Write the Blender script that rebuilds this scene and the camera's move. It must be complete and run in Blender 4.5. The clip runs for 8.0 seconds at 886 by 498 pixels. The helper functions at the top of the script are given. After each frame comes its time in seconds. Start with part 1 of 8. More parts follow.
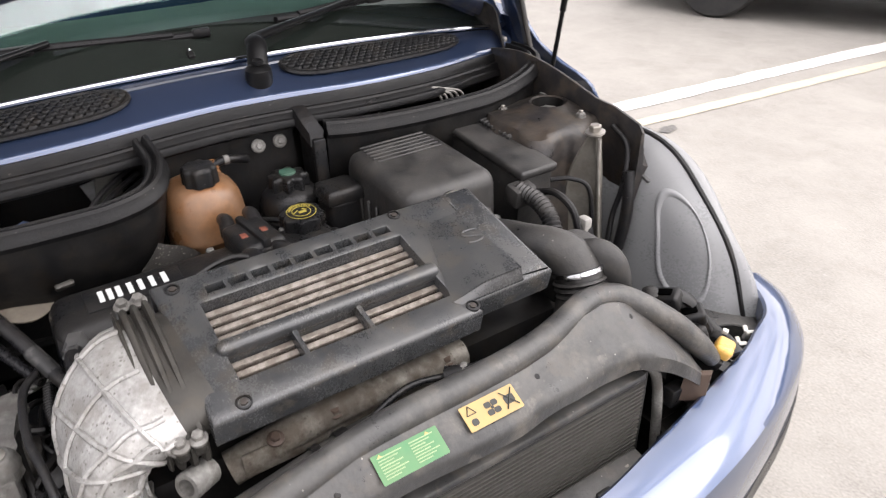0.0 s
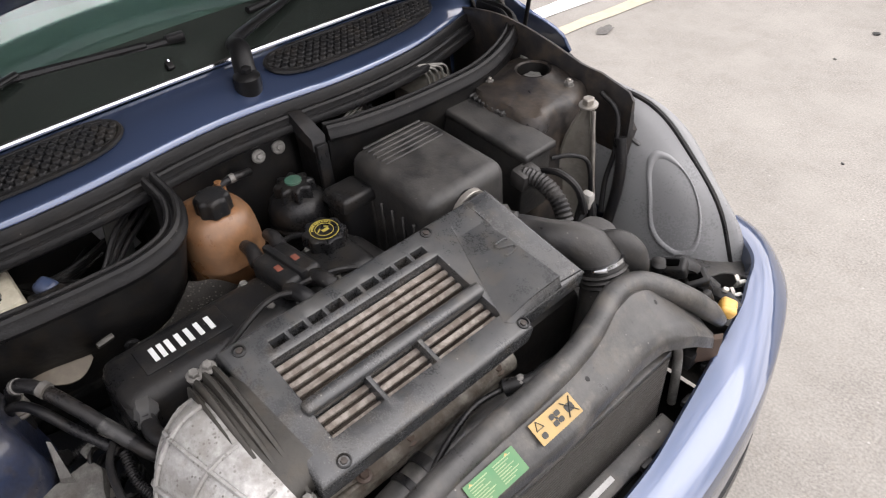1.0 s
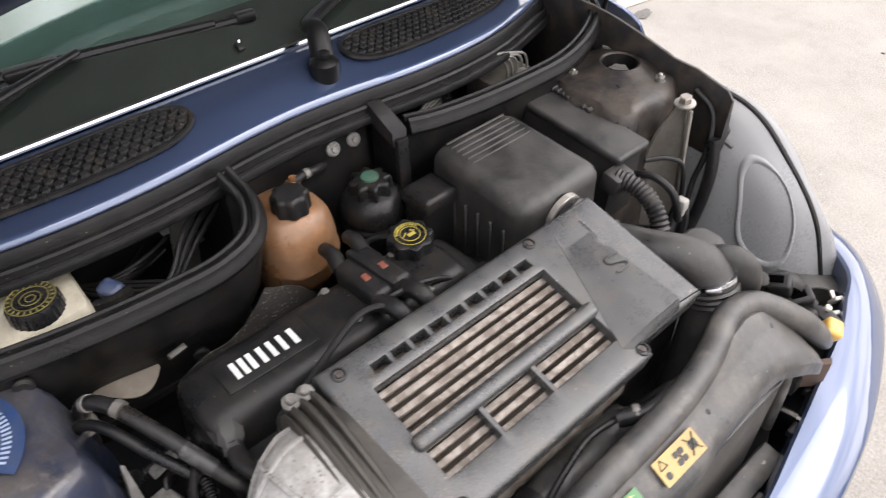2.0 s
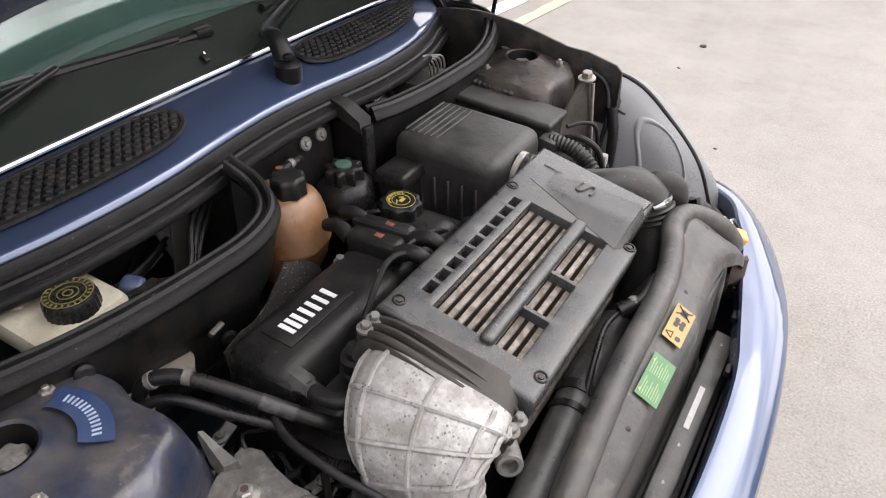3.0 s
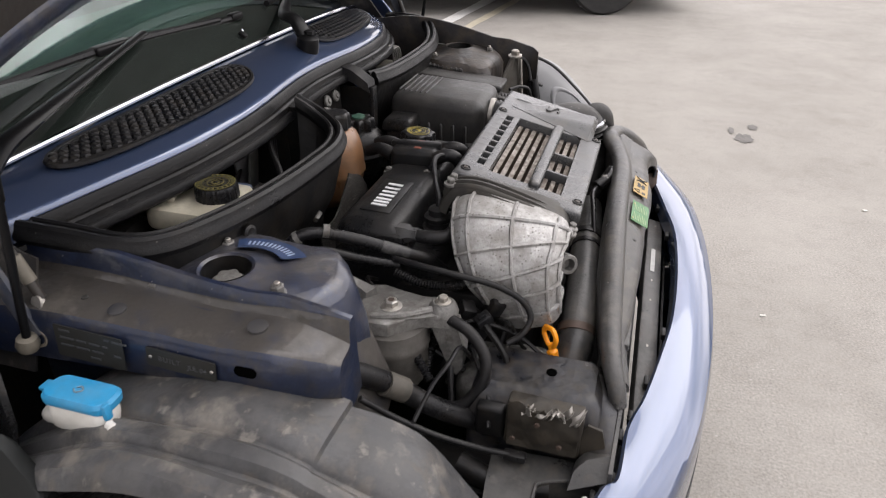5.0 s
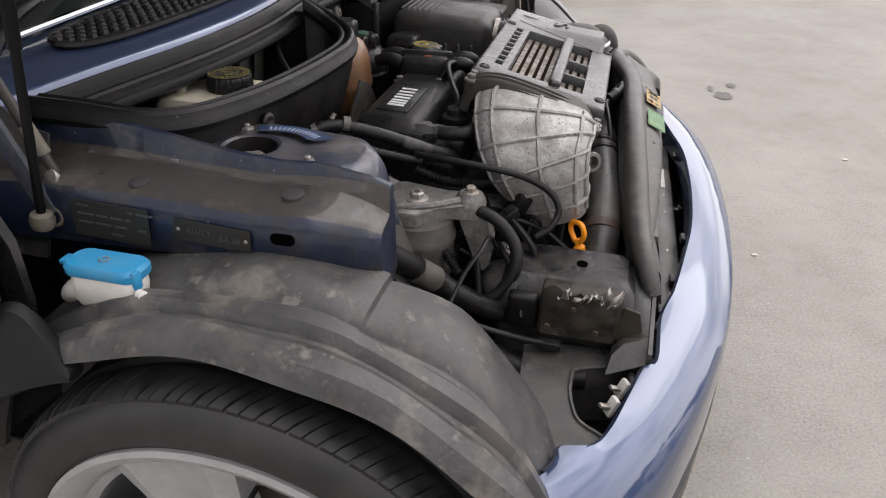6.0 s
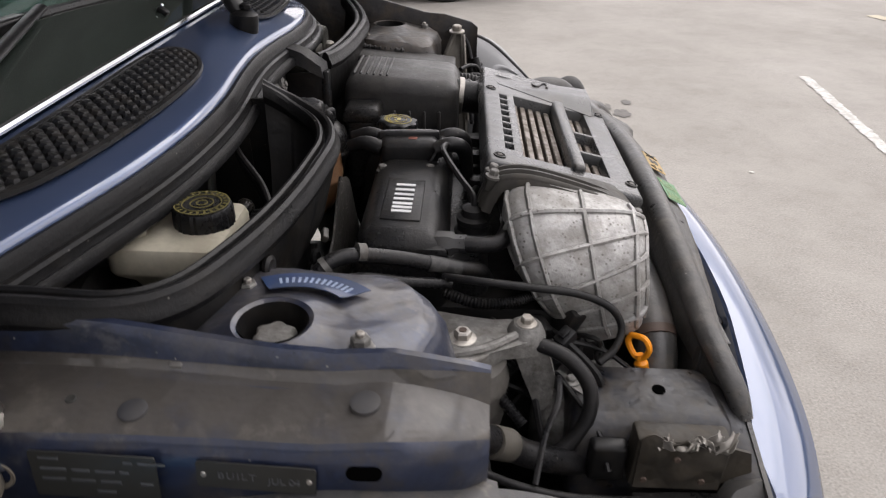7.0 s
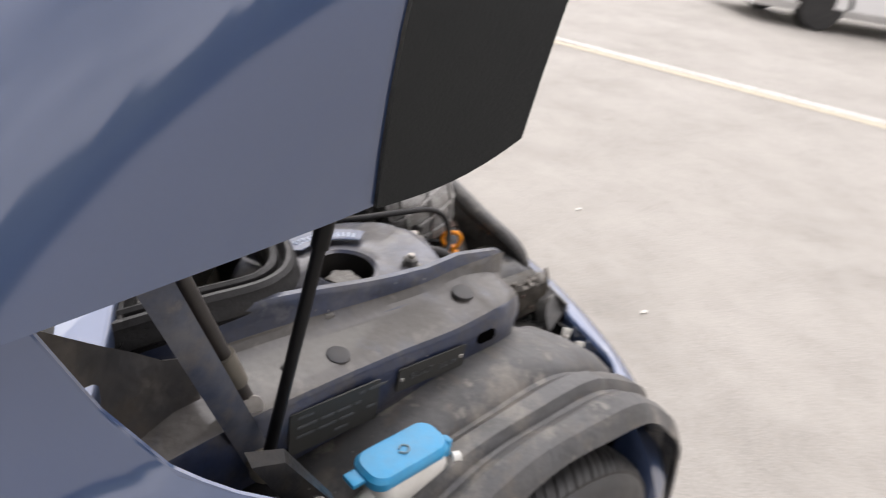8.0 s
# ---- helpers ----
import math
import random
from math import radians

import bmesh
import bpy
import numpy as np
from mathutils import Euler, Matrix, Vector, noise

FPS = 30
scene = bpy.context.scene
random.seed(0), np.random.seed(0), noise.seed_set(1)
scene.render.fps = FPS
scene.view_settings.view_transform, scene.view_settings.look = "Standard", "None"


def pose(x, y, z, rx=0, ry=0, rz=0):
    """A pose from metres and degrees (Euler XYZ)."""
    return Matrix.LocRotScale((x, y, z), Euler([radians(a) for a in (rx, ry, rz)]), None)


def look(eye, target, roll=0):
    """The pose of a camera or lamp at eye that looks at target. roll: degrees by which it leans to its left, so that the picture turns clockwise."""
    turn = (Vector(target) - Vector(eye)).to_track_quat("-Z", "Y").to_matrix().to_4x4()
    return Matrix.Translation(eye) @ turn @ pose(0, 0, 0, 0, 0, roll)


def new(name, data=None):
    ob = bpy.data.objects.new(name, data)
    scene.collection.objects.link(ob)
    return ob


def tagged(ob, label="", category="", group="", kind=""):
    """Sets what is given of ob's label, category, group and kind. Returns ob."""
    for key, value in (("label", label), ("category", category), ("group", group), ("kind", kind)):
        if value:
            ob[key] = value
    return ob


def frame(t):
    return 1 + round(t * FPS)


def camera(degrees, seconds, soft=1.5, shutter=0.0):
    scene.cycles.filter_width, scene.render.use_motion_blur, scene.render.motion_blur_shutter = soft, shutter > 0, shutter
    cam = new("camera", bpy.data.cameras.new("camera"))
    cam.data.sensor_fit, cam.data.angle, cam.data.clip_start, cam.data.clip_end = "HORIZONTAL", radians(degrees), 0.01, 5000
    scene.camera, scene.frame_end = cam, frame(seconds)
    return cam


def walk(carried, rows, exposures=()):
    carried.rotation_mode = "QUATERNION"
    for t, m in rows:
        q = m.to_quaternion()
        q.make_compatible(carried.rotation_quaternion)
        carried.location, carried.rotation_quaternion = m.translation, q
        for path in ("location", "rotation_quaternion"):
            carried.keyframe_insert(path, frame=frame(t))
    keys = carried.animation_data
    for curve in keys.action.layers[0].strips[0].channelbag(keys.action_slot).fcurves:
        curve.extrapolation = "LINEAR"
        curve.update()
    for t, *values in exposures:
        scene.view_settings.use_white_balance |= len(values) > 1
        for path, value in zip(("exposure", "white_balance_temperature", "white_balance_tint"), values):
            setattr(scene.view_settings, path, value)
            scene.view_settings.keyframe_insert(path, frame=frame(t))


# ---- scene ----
cam = camera(65.3, 8.0, soft=1.1, shutter=0.22)
PATH = [
    (0, (0.924, -0.283, 1.204), (-0.522, 0.645, 0.181), -1.9),
    (0.5, (0.817, -0.359, 1.295), (-0.383, 0.775, 0.166), -1.2),
    (1, (0.783, -0.347, 1.366), (-0.388, 0.624, 0.068), -4.3),
    (1.5, (0.715, -0.297, 1.391), (-0.508, 0.596, 0.084), -4.9),
    (2, (0.626, -0.388, 1.352), (-0.504, 0.562, 0.002), -2.2),
    (2.2, (0.574, -0.467, 1.339), (-0.48, 0.598, 0.013), -3.6),
    (3.3, (0.583, -0.738, 1.288), (-0.244, 0.669, 0.131), 0.5),
    (3.5, (0.58, -0.792, 1.289), (-0.234, 0.644, 0.159), 0.7),
    (4, (0.604, -0.895, 1.276), (-0.218, 0.591, 0.22), -1.3),
    (4.2, (0.595, -0.941, 1.266), (-0.173, 0.582, 0.221), -0.6),
    (5.3, (0.426, -1.199, 1.158), (-0.028, 0.481, 0.172), 0.2),
    (5.5, (0.414, -1.208, 1.124), (-0.038, 0.471, 0.137), 0.4),
    (6, (0.399, -1.213, 1.074), (0.002, 0.458, 0.049), 1.0),
    (6.5, (0.342, -1.153, 1.089), (0.088, 0.541, 0.058), 2.6),
    (7, (0.166, -1.015, 1.111), (0.123, 0.719, 0.115), 1.1),
    (7.3, (0.024, -0.962, 1.084), (0.38, 0.694, 0.02), 4.7),
    (7.5, (-0.088, -0.949, 1.108), (0.654, 0.513, -0.038), 5.7),
    (7.6, (-0.132, -0.951, 1.112), (0.718, 0.473, -0.006), 5.8),
    (7.8, (-0.255, -0.989, 1.119), (0.708, 0.392, 0.04), 4.8),
    (8, (-0.363, -1.014, 1.132), (0.934, 0.167, 0.17), 10.1),
]
EXPOSURE = [(0, -0.31), (0.5, -0.59), (1, -0.62), (1.5, -0.49), (2.2, -0.28), (3.5, -0.68), (4.2, -0.69), (5.5, -1.08), (6, -1.11), (6.5, -1.01), (7, -1.05), (7.5, -1.03), (8, -0.69)]
walk(cam, [(t, look(eye, target, roll)) for t, eye, target, roll in PATH], EXPOSURE)

# ---- world, sun, exposure ----
world = bpy.data.worlds.new("sky")
scene.world = world
world.use_nodes = True
wn, wl = world.node_tree.nodes, world.node_tree.links
sky = wn.new("ShaderNodeTexSky")
sky.sky_type, sky.sun_disc = "NISHITA", False
SUN_EL, SUN_AZ = 42, 38
sky.sun_elevation, sky.sun_rotation = radians(SUN_EL), radians(SUN_AZ)
sky.air_density, sky.dust_density = 1.0, 2.0
w_co = wn.new("ShaderNodeTexCoord")
w_map = wn.new("ShaderNodeMapping")
w_map.inputs["Location"].default_value = (0.35, 0.2, 0.1)
w_map.inputs["Scale"].default_value = (1.6, 1.6, 3.4)
wl.new(w_co.outputs["Generated"], w_map.inputs["Vector"])
w_no = wn.new("ShaderNodeTexNoise")
w_no.inputs["Scale"].default_value, w_no.inputs["Detail"].default_value = 1.9, 6
wl.new(w_map.outputs["Vector"], w_no.inputs["Vector"])
w_rp = wn.new("ShaderNodeValToRGB")
w_rp.color_ramp.elements[0].position, w_rp.color_ramp.elements[1].position = 0.34, 0.56
wl.new(w_no.outputs["Fac"], w_rp.inputs["Fac"])
w_mx = wn.new("ShaderNodeMix")
w_mx.data_type = "RGBA"
w_mx.inputs[6].default_value = (8.6, 8.2, 8.0, 1)
wl.new(w_rp.outputs["Color"], w_mx.inputs[0])
w_cl = wn.new("ShaderNodeMix")
w_cl.data_type = "RGBA"
w_cl.inputs[0].default_value = 0.9
w_cl.inputs[7].default_value = (17.7, 16.8, 17.35, 1)
wl.new(sky.outputs["Color"], w_cl.inputs[6])
wl.new(w_cl.outputs[2], w_mx.inputs[7])
# the cloud cover is brightest round the veiled sun
w_dot = wn.new("ShaderNodeVectorMath")
w_dot.operation = "DOT_PRODUCT"
wl.new(w_co.outputs["Generated"], w_dot.inputs[0])
w_dot.inputs[1].default_value = (math.sin(radians(SUN_AZ)) * math.cos(radians(SUN_EL)), math.cos(radians(SUN_AZ)) * math.cos(radians(SUN_EL)), math.sin(radians(SUN_EL)))
w_glow = wn.new("ShaderNodeMapRange")
w_glow.interpolation_type = "SMOOTHSTEP"
w_glow.inputs[1].default_value, w_glow.inputs[2].default_value, w_glow.inputs[3].default_value, w_glow.inputs[4].default_value = -0.15, 1.0, 1.15, 2.6
wl.new(w_dot.outputs["Value"], w_glow.inputs[0])
w_mul = wn.new("ShaderNodeVectorMath")
w_mul.operation = "SCALE"
wl.new(w_mx.outputs[2], w_mul.inputs[0])
w_up = wn.new("ShaderNodeSeparateXYZ")
wl.new(w_co.outputs["Generated"], w_up.inputs[0])
w_zen = wn.new("ShaderNodeMapRange")
w_zen.interpolation_type = "SMOOTHSTEP"
w_zen.inputs[1].default_value, w_zen.inputs[2].default_value, w_zen.inputs[3].default_value, w_zen.inputs[4].default_value = 0.72, 1.0, 1.0, 1.5
wl.new(w_up.outputs["Z"], w_zen.inputs[0])
w_both = wn.new("ShaderNodeMath")
w_both.operation = "MULTIPLY"
wl.new(w_glow.outputs[0], w_both.inputs[0])
wl.new(w_zen.outputs[0], w_both.inputs[1])
wl.new(w_both.outputs[0], w_mul.inputs["Scale"])
wl.new(w_mul.outputs["Vector"], wn["Background"].inputs["Color"])
wn["Background"].inputs["Strength"].default_value = 0.13
sun = new("sun", bpy.data.lights.new("sun", "SUN"))
sun.data.energy, sun.data.angle, sun.data.color = 1.2, radians(38), (1.0, 0.96, 0.9)
sun.matrix_world = look((0, 0, 10), (-math.sin(radians(SUN_AZ)) * 10 / math.tan(radians(SUN_EL)), -math.cos(radians(SUN_AZ)) * 10 / math.tan(radians(SUN_EL)), 0))


# ---- materials ----
def mat(name, col, rough=0.5, metal=0.0, dust=0.0, dustcol=(0.17, 0.15, 0.12), var=0.25, bump=0.15, scale=90.0, coat=0.0, col2=None, big=7.0, speck=0.0, speckcol=(0.02, 0.02, 0.02), specks=0.0, sk=(130, 0.9, (0.42, 0.4, 0.36), 0.1), grime=0.0, settle=0.0, edges=(0.4, 0.65), warp=0.0, spec=0.5, pale=0.0):
    m = bpy.data.materials.new(name)
    m.use_nodes = True
    n, l = m.node_tree.nodes, m.node_tree.links
    b = n["Principled BSDF"]
    b.inputs["Metallic"].default_value = metal
    b.inputs["Coat Weight"].default_value = coat
    b.inputs["Coat Roughness"].default_value = 0.06
    b.inputs["Coat IOR"].default_value = 1.9
    b.inputs["Specular IOR Level"].default_value = spec
    geo = n.new("ShaderNodeNewGeometry")
    info = n.new("ShaderNodeObjectInfo")

    def noise_node(s, detail):
        t = n.new("ShaderNodeTexNoise")
        t.inputs["Scale"].default_value, t.inputs["Detail"].default_value, t.inputs["Roughness"].default_value = s, detail + 2, 0.62
        l.new(geo.outputs["Position"], t.inputs["Vector"])
        return t

    def mix(fac, a, c, blend="MIX"):
        x = n.new("ShaderNodeMix")
        x.data_type, x.blend_type = "RGBA", blend
        for sock, v in ((x.inputs[0], fac), (x.inputs[6], a), (x.inputs[7], c)):
            if hasattr(v, "links"):
                l.new(v, sock)
            elif isinstance(v, tuple):
                sock.default_value = (*v, 1)
            else:
                sock.default_value = v
        return x.outputs[2]

    def ramp(src, lo, hi, a=0.0, c=1.0):
        r = n.new("ShaderNodeMapRange")
        r.inputs[1].default_value, r.inputs[2].default_value, r.inputs[3].default_value, r.inputs[4].default_value = lo, hi, a, c
        l.new(src, r.inputs[0])
        return r.outputs[0]

    fine, wide = noise_node(scale, 5), noise_node(big, 4)
    dark = tuple(v * (1 - var) for v in col)
    light = tuple(min(1, v * (1 + var)) for v in (col2 or col))
    c = mix(ramp(fine.outputs["Fac"], 0.3, 0.7), dark, light)
    c = mix(ramp(wide.outputs["Fac"], 0.3, 0.7, 0.0, 0.6), c, mix(0.5, dark, col2 or col))
    shade = n.new("ShaderNodeHueSaturation")
    l.new(ramp(info.outputs["Random"], 0, 1, 0.93, 1.07), shade.inputs["Value"])
    l.new(c, shade.inputs["Color"])
    c = shade.outputs["Color"]
    if specks:
        v2 = n.new("ShaderNodeTexVoronoi")
        v2.inputs["Scale"].default_value = sk[0]
        l.new(geo.outputs["Position"], v2.inputs["Vector"])
        pick = n.new("ShaderNodeSeparateColor")
        l.new(v2.outputs["Color"], pick.inputs[0])
        some = n.new("ShaderNodeMath")
        some.operation = "MULTIPLY"
        l.new(ramp(v2.outputs["Distance"], sk[3], sk[3] * 1.6, specks, 0.0), some.inputs[0])
        l.new(ramp(pick.outputs[0], sk[1], sk[1] + 0.01), some.inputs[1])
        # in clusters, not evenly strewn
        flock = n.new("ShaderNodeMath")
        flock.operation = "MULTIPLY"
        l.new(some.outputs[0], flock.inputs[0])
        l.new(ramp(noise_node(sk[0] * 0.24, 3).outputs["Fac"], 0.42, 0.6, 0.08, 1.0), flock.inputs[1])
        c = mix(flock.outputs[0], c, sk[2])
    if grime:
        soot, brown = noise_node(17, 9), noise_node(31, 8)
        for src, lo, hi, tone, k in ((soot, 0.5, 0.6, tuple(v * 0.3 for v in col), 1.0), (brown, 0.53, 0.62, (dustcol[0] * 0.75, dustcol[1] * 0.66, dustcol[2] * 0.55), 0.85)):
            c = mix(ramp(src.outputs["Fac"], lo, hi, 0.0, grime * k), c, tone)
    rg = ramp(fine.outputs["Fac"], 0.25, 0.75, max(0.02, rough - min(0.08, var)), min(1, rough + min(0.08, var)))
    smear = n.new("ShaderNodeMath")
    smear.operation = "ADD"
    l.new(rg, smear.inputs[0])
    l.new(ramp(wide.outputs["Fac"], 0.3, 0.7, -0.4 * var, 0.4 * var), smear.inputs[1])
    rg = smear.outputs[0]
    if dust:
        mid = noise_node(big * 3.1, 6)
        cover = n.new("ShaderNodeMath")
        cover.operation = "MULTIPLY"
        l.new(ramp(mid.outputs["Fac"], *edges), cover.inputs[0])
        cover.inputs[1].default_value = dust
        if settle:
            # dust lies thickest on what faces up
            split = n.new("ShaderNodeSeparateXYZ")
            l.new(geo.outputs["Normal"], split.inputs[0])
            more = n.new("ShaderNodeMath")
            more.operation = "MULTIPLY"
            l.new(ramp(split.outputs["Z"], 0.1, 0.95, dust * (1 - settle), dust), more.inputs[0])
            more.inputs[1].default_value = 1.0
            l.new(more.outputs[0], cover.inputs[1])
        c = mix(cover.outputs[0], c, dustcol)
        rr = n.new("ShaderNodeMath")
        rr.operation = "MULTIPLY_ADD"
        l.new(cover.outputs[0], rr.inputs[0])
        rr.inputs[1].default_value = 0.35
        l.new(rg, rr.inputs[2])
        rg = rr.outputs[0]
    if pale:
        # dried splashes
        c = mix(ramp(noise_node(12, 9).outputs["Fac"], 0.55, 0.66, 0.0, pale), c, (0.25, 0.225, 0.19))
        c = mix(ramp(noise_node(34, 9).outputs["Fac"], 0.6, 0.68, 0.0, pale * 0.8), c, (0.3, 0.275, 0.24))
    if speck:
        v = n.new("ShaderNodeTexVoronoi")
        v.inputs["Scale"].default_value = scale * 1.3
        l.new(geo.outputs["Position"], v.inputs["Vector"])
        c = mix(ramp(v.outputs["Distance"], 0.12, 0.2, speck, 0.0), c, speckcol)
    l.new(c, b.inputs["Base Color"])
    l.new(rg, b.inputs["Roughness"])
    if bump:
        bp = n.new("ShaderNodeBump")
        bp.inputs["Strength"].default_value, bp.inputs["Distance"].default_value = bump, 0.002
        l.new(fine.outputs["Fac"], bp.inputs["Height"])
        if warp:
            # dents and uneven pressing
            uneven = n.new("ShaderNodeBump")
            uneven.inputs["Strength"].default_value, uneven.inputs["Distance"].default_value = warp, 0.012
            l.new(noise_node(19, 1).outputs["Fac"], uneven.inputs["Height"])
            l.new(uneven.outputs["Normal"], bp.inputs["Normal"])
        l.new(bp.outputs["Normal"], b.inputs["Normal"])
    return m


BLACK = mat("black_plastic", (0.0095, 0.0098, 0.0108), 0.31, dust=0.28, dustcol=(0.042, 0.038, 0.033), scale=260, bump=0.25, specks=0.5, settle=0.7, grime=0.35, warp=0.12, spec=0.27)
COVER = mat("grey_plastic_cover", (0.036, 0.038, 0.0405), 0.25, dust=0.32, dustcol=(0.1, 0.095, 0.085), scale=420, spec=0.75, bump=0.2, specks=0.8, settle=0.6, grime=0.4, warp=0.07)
# grime, with the shade deep under the bonnet put into the near-black colour
DEEP_SHADE = mat("grimy_shade_black", (0.006, 0.006, 0.0065), 0.42, dust=0.3, dustcol=(0.025, 0.022, 0.018), spec=0.28, warp=0.2, grime=0.4)
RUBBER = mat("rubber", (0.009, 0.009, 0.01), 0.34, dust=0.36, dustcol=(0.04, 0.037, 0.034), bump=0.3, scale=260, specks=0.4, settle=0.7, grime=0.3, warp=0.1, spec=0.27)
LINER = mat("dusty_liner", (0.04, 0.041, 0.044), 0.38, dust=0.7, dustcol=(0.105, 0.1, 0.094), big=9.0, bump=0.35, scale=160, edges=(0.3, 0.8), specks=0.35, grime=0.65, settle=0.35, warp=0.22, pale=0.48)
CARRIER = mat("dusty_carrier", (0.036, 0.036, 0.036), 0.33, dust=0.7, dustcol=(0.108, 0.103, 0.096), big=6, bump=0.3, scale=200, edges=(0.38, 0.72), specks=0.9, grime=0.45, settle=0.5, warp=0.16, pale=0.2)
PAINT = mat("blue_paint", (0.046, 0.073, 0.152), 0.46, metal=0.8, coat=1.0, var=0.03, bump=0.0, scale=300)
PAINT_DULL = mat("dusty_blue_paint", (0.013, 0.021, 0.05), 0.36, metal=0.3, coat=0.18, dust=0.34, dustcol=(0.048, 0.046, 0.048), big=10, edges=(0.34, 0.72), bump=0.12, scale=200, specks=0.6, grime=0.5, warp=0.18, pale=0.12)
SHELF = mat("dust_covered_paint", (0.02, 0.027, 0.052), 0.27, metal=0.2, coat=0.3, dust=0.92, dustcol=(0.056, 0.05, 0.043), big=7, edges=(0.14, 0.46), bump=0.2, scale=200, specks=0.8, grime=0.7, warp=0.4, pale=0.15)
ALU = mat("cast_aluminium", (0.4, 0.395, 0.385), 0.42, metal=0.4, var=0.25, bump=0.45, scale=180, specks=0.95, sk=(210, 0.45, (0.1, 0.092, 0.08), 0.22), dust=0.65, dustcol=(0.2, 0.19, 0.172), big=9, edges=(0.42, 0.62), grime=0.3, warp=0.08)
ALU_DULL = mat("dull_aluminium", (0.23, 0.225, 0.212), 0.5, metal=0.3, var=0.35, bump=0.6, scale=190, dust=0.7, dustcol=(0.09, 0.083, 0.074), big=9, specks=0.6, sk=(150, 0.75, (0.04, 0.036, 0.032), 0.2), grime=0.6, warp=0.25)
STEEL = mat("zinc_steel", (0.42, 0.4, 0.37), 0.42, metal=0.8, dust=0.4, dustcol=(0.18, 0.15, 0.11))
CHROME = mat("bright_trim", (0.55, 0.56, 0.58), 0.16, metal=1.0, var=0.05, bump=0.0)
TUBES = mat("core_tubes", (0.29, 0.26, 0.23), 0.5, metal=0.3, dust=0.75, dustcol=(0.13, 0.105, 0.085), scale=300, big=26, edges=(0.42, 0.58), grime=0.3)
FINS = mat("core_fins", (0.05, 0.037, 0.028), 0.7, dust=0.5, dustcol=(0.1, 0.08, 0.06), scale=600, bump=0.5)
RADFIN = mat("radiator_fins", (0.012, 0.012, 0.012), 0.6, dust=0.4, dustcol=(0.035, 0.031, 0.026), scale=400, bump=0.5)
TANK = mat("amber_tank", (0.17, 0.082, 0.035), 0.25, var=0.22, bump=0.05, col2=(0.22, 0.11, 0.05), dust=0.5, dustcol=(0.14, 0.092, 0.06), grime=0.25)
CREAM = mat("cream_plastic", (0.47, 0.44, 0.35), 0.36, var=0.15, bump=0.05, dust=0.5, dustcol=(0.24, 0.21, 0.155), grime=0.2)
WHITE = mat("white_plastic", (0.62, 0.61, 0.57), 0.4, var=0.08, bump=0.05, dust=0.3, dustcol=(0.35, 0.32, 0.26))
CYAN = mat("blue_cap_plastic", (0.02, 0.26, 0.5), 0.42, var=0.12, dust=0.25, dustcol=(0.2, 0.25, 0.25))
ORANGE = mat("orange_plastic", (0.85, 0.3, 0.012), 0.35, var=0.1, bump=0.0)
AMBER = mat("amber_lens", (0.62, 0.37, 0.09), 0.3, var=0.1, bump=0.0)
LETTER = mat("silver_print", (0.62, 0.63, 0.63), 0.4, var=0.08, bump=0.0)
YELLOW = mat("yellow_label", (0.5, 0.33, 0.1), 0.45, var=0.06, bump=0.0, dust=0.65, dustcol=(0.3, 0.23, 0.13), edges=(0.3, 0.6))
GREEN = mat("green_label", (0.06, 0.2, 0.08), 0.45, var=0.06, bump=0.0, dust=0.65, dustcol=(0.13, 0.22, 0.11), edges=(0.3, 0.6))
INK = mat("black_print", (0.02, 0.02, 0.018), 0.5, var=0.1, bump=0.0)
PALEPRINT = mat("pale_print", (0.26, 0.34, 0.18), 0.5, var=0.05, bump=0.0)
TYRE = mat("tyre_rubber", (0.014, 0.014, 0.015), 0.5, dust=0.35, dustcol=(0.055, 0.052, 0.046), bump=0.2)
RIM = mat("silver_wheel_paint", (0.36, 0.365, 0.37), 0.33, metal=0.15, var=0.08, bump=0.0, coat=0.4, dust=0.4, dustcol=(0.25, 0.24, 0.22))
RUST = mat("rusty_steel", (0.06, 0.04, 0.031), 0.6, metal=0.2, dust=0.5, dustcol=(0.1, 0.07, 0.05))
ASPHALT = mat("pale_asphalt", (0.276, 0.26, 0.236), 0.85, var=0.45, grime=0.1, bump=0.35, scale=150, big=1.1, dust=0.45, dustcol=(0.36, 0.344, 0.315), speck=0.55, speckcol=(0.13, 0.12, 0.11), specks=0.7, sk=(32, 0.86, (0.5, 0.48, 0.45), 0.08))
LINEWHITE = mat("worn_white_road_paint", (0.78, 0.77, 0.74), 0.7, var=0.08, dust=0.3, dustcol=(0.55, 0.53, 0.5), scale=40, big=6)
FADEDLINE = mat("faded_white_road_paint", (0.66, 0.65, 0.62), 0.75, var=0.12, dust=0.85, dustcol=(0.36, 0.35, 0.33), scale=60, big=9, edges=(0.35, 0.6))
HINGE = mat("dusty_hinge_paint", (0.036, 0.044, 0.068), 0.4, dust=0.5, dustcol=(0.13, 0.125, 0.12), grime=0.5, warp=0.15, pale=0.2)
LINEYELLOW = mat("worn_yellow_road_paint", (0.5, 0.45, 0.34), 0.75, var=0.12, dust=0.55, dustcol=(0.4, 0.36, 0.28), scale=40, big=5)
STAIN = mat("oil_stain", (0.11, 0.105, 0.098), 0.7, var=0.3, big=30, dust=0.8, dustcol=(0.19, 0.18, 0.168))
FARPAINT = mat("white_car_paint", (0.7, 0.7, 0.7), 0.3, coat=0.8, var=0.04, bump=0.0)
FARDARK = mat("dark_car_paint", (0.02, 0.021, 0.024), 0.3, coat=0.8, var=0.04, bump=0.0)


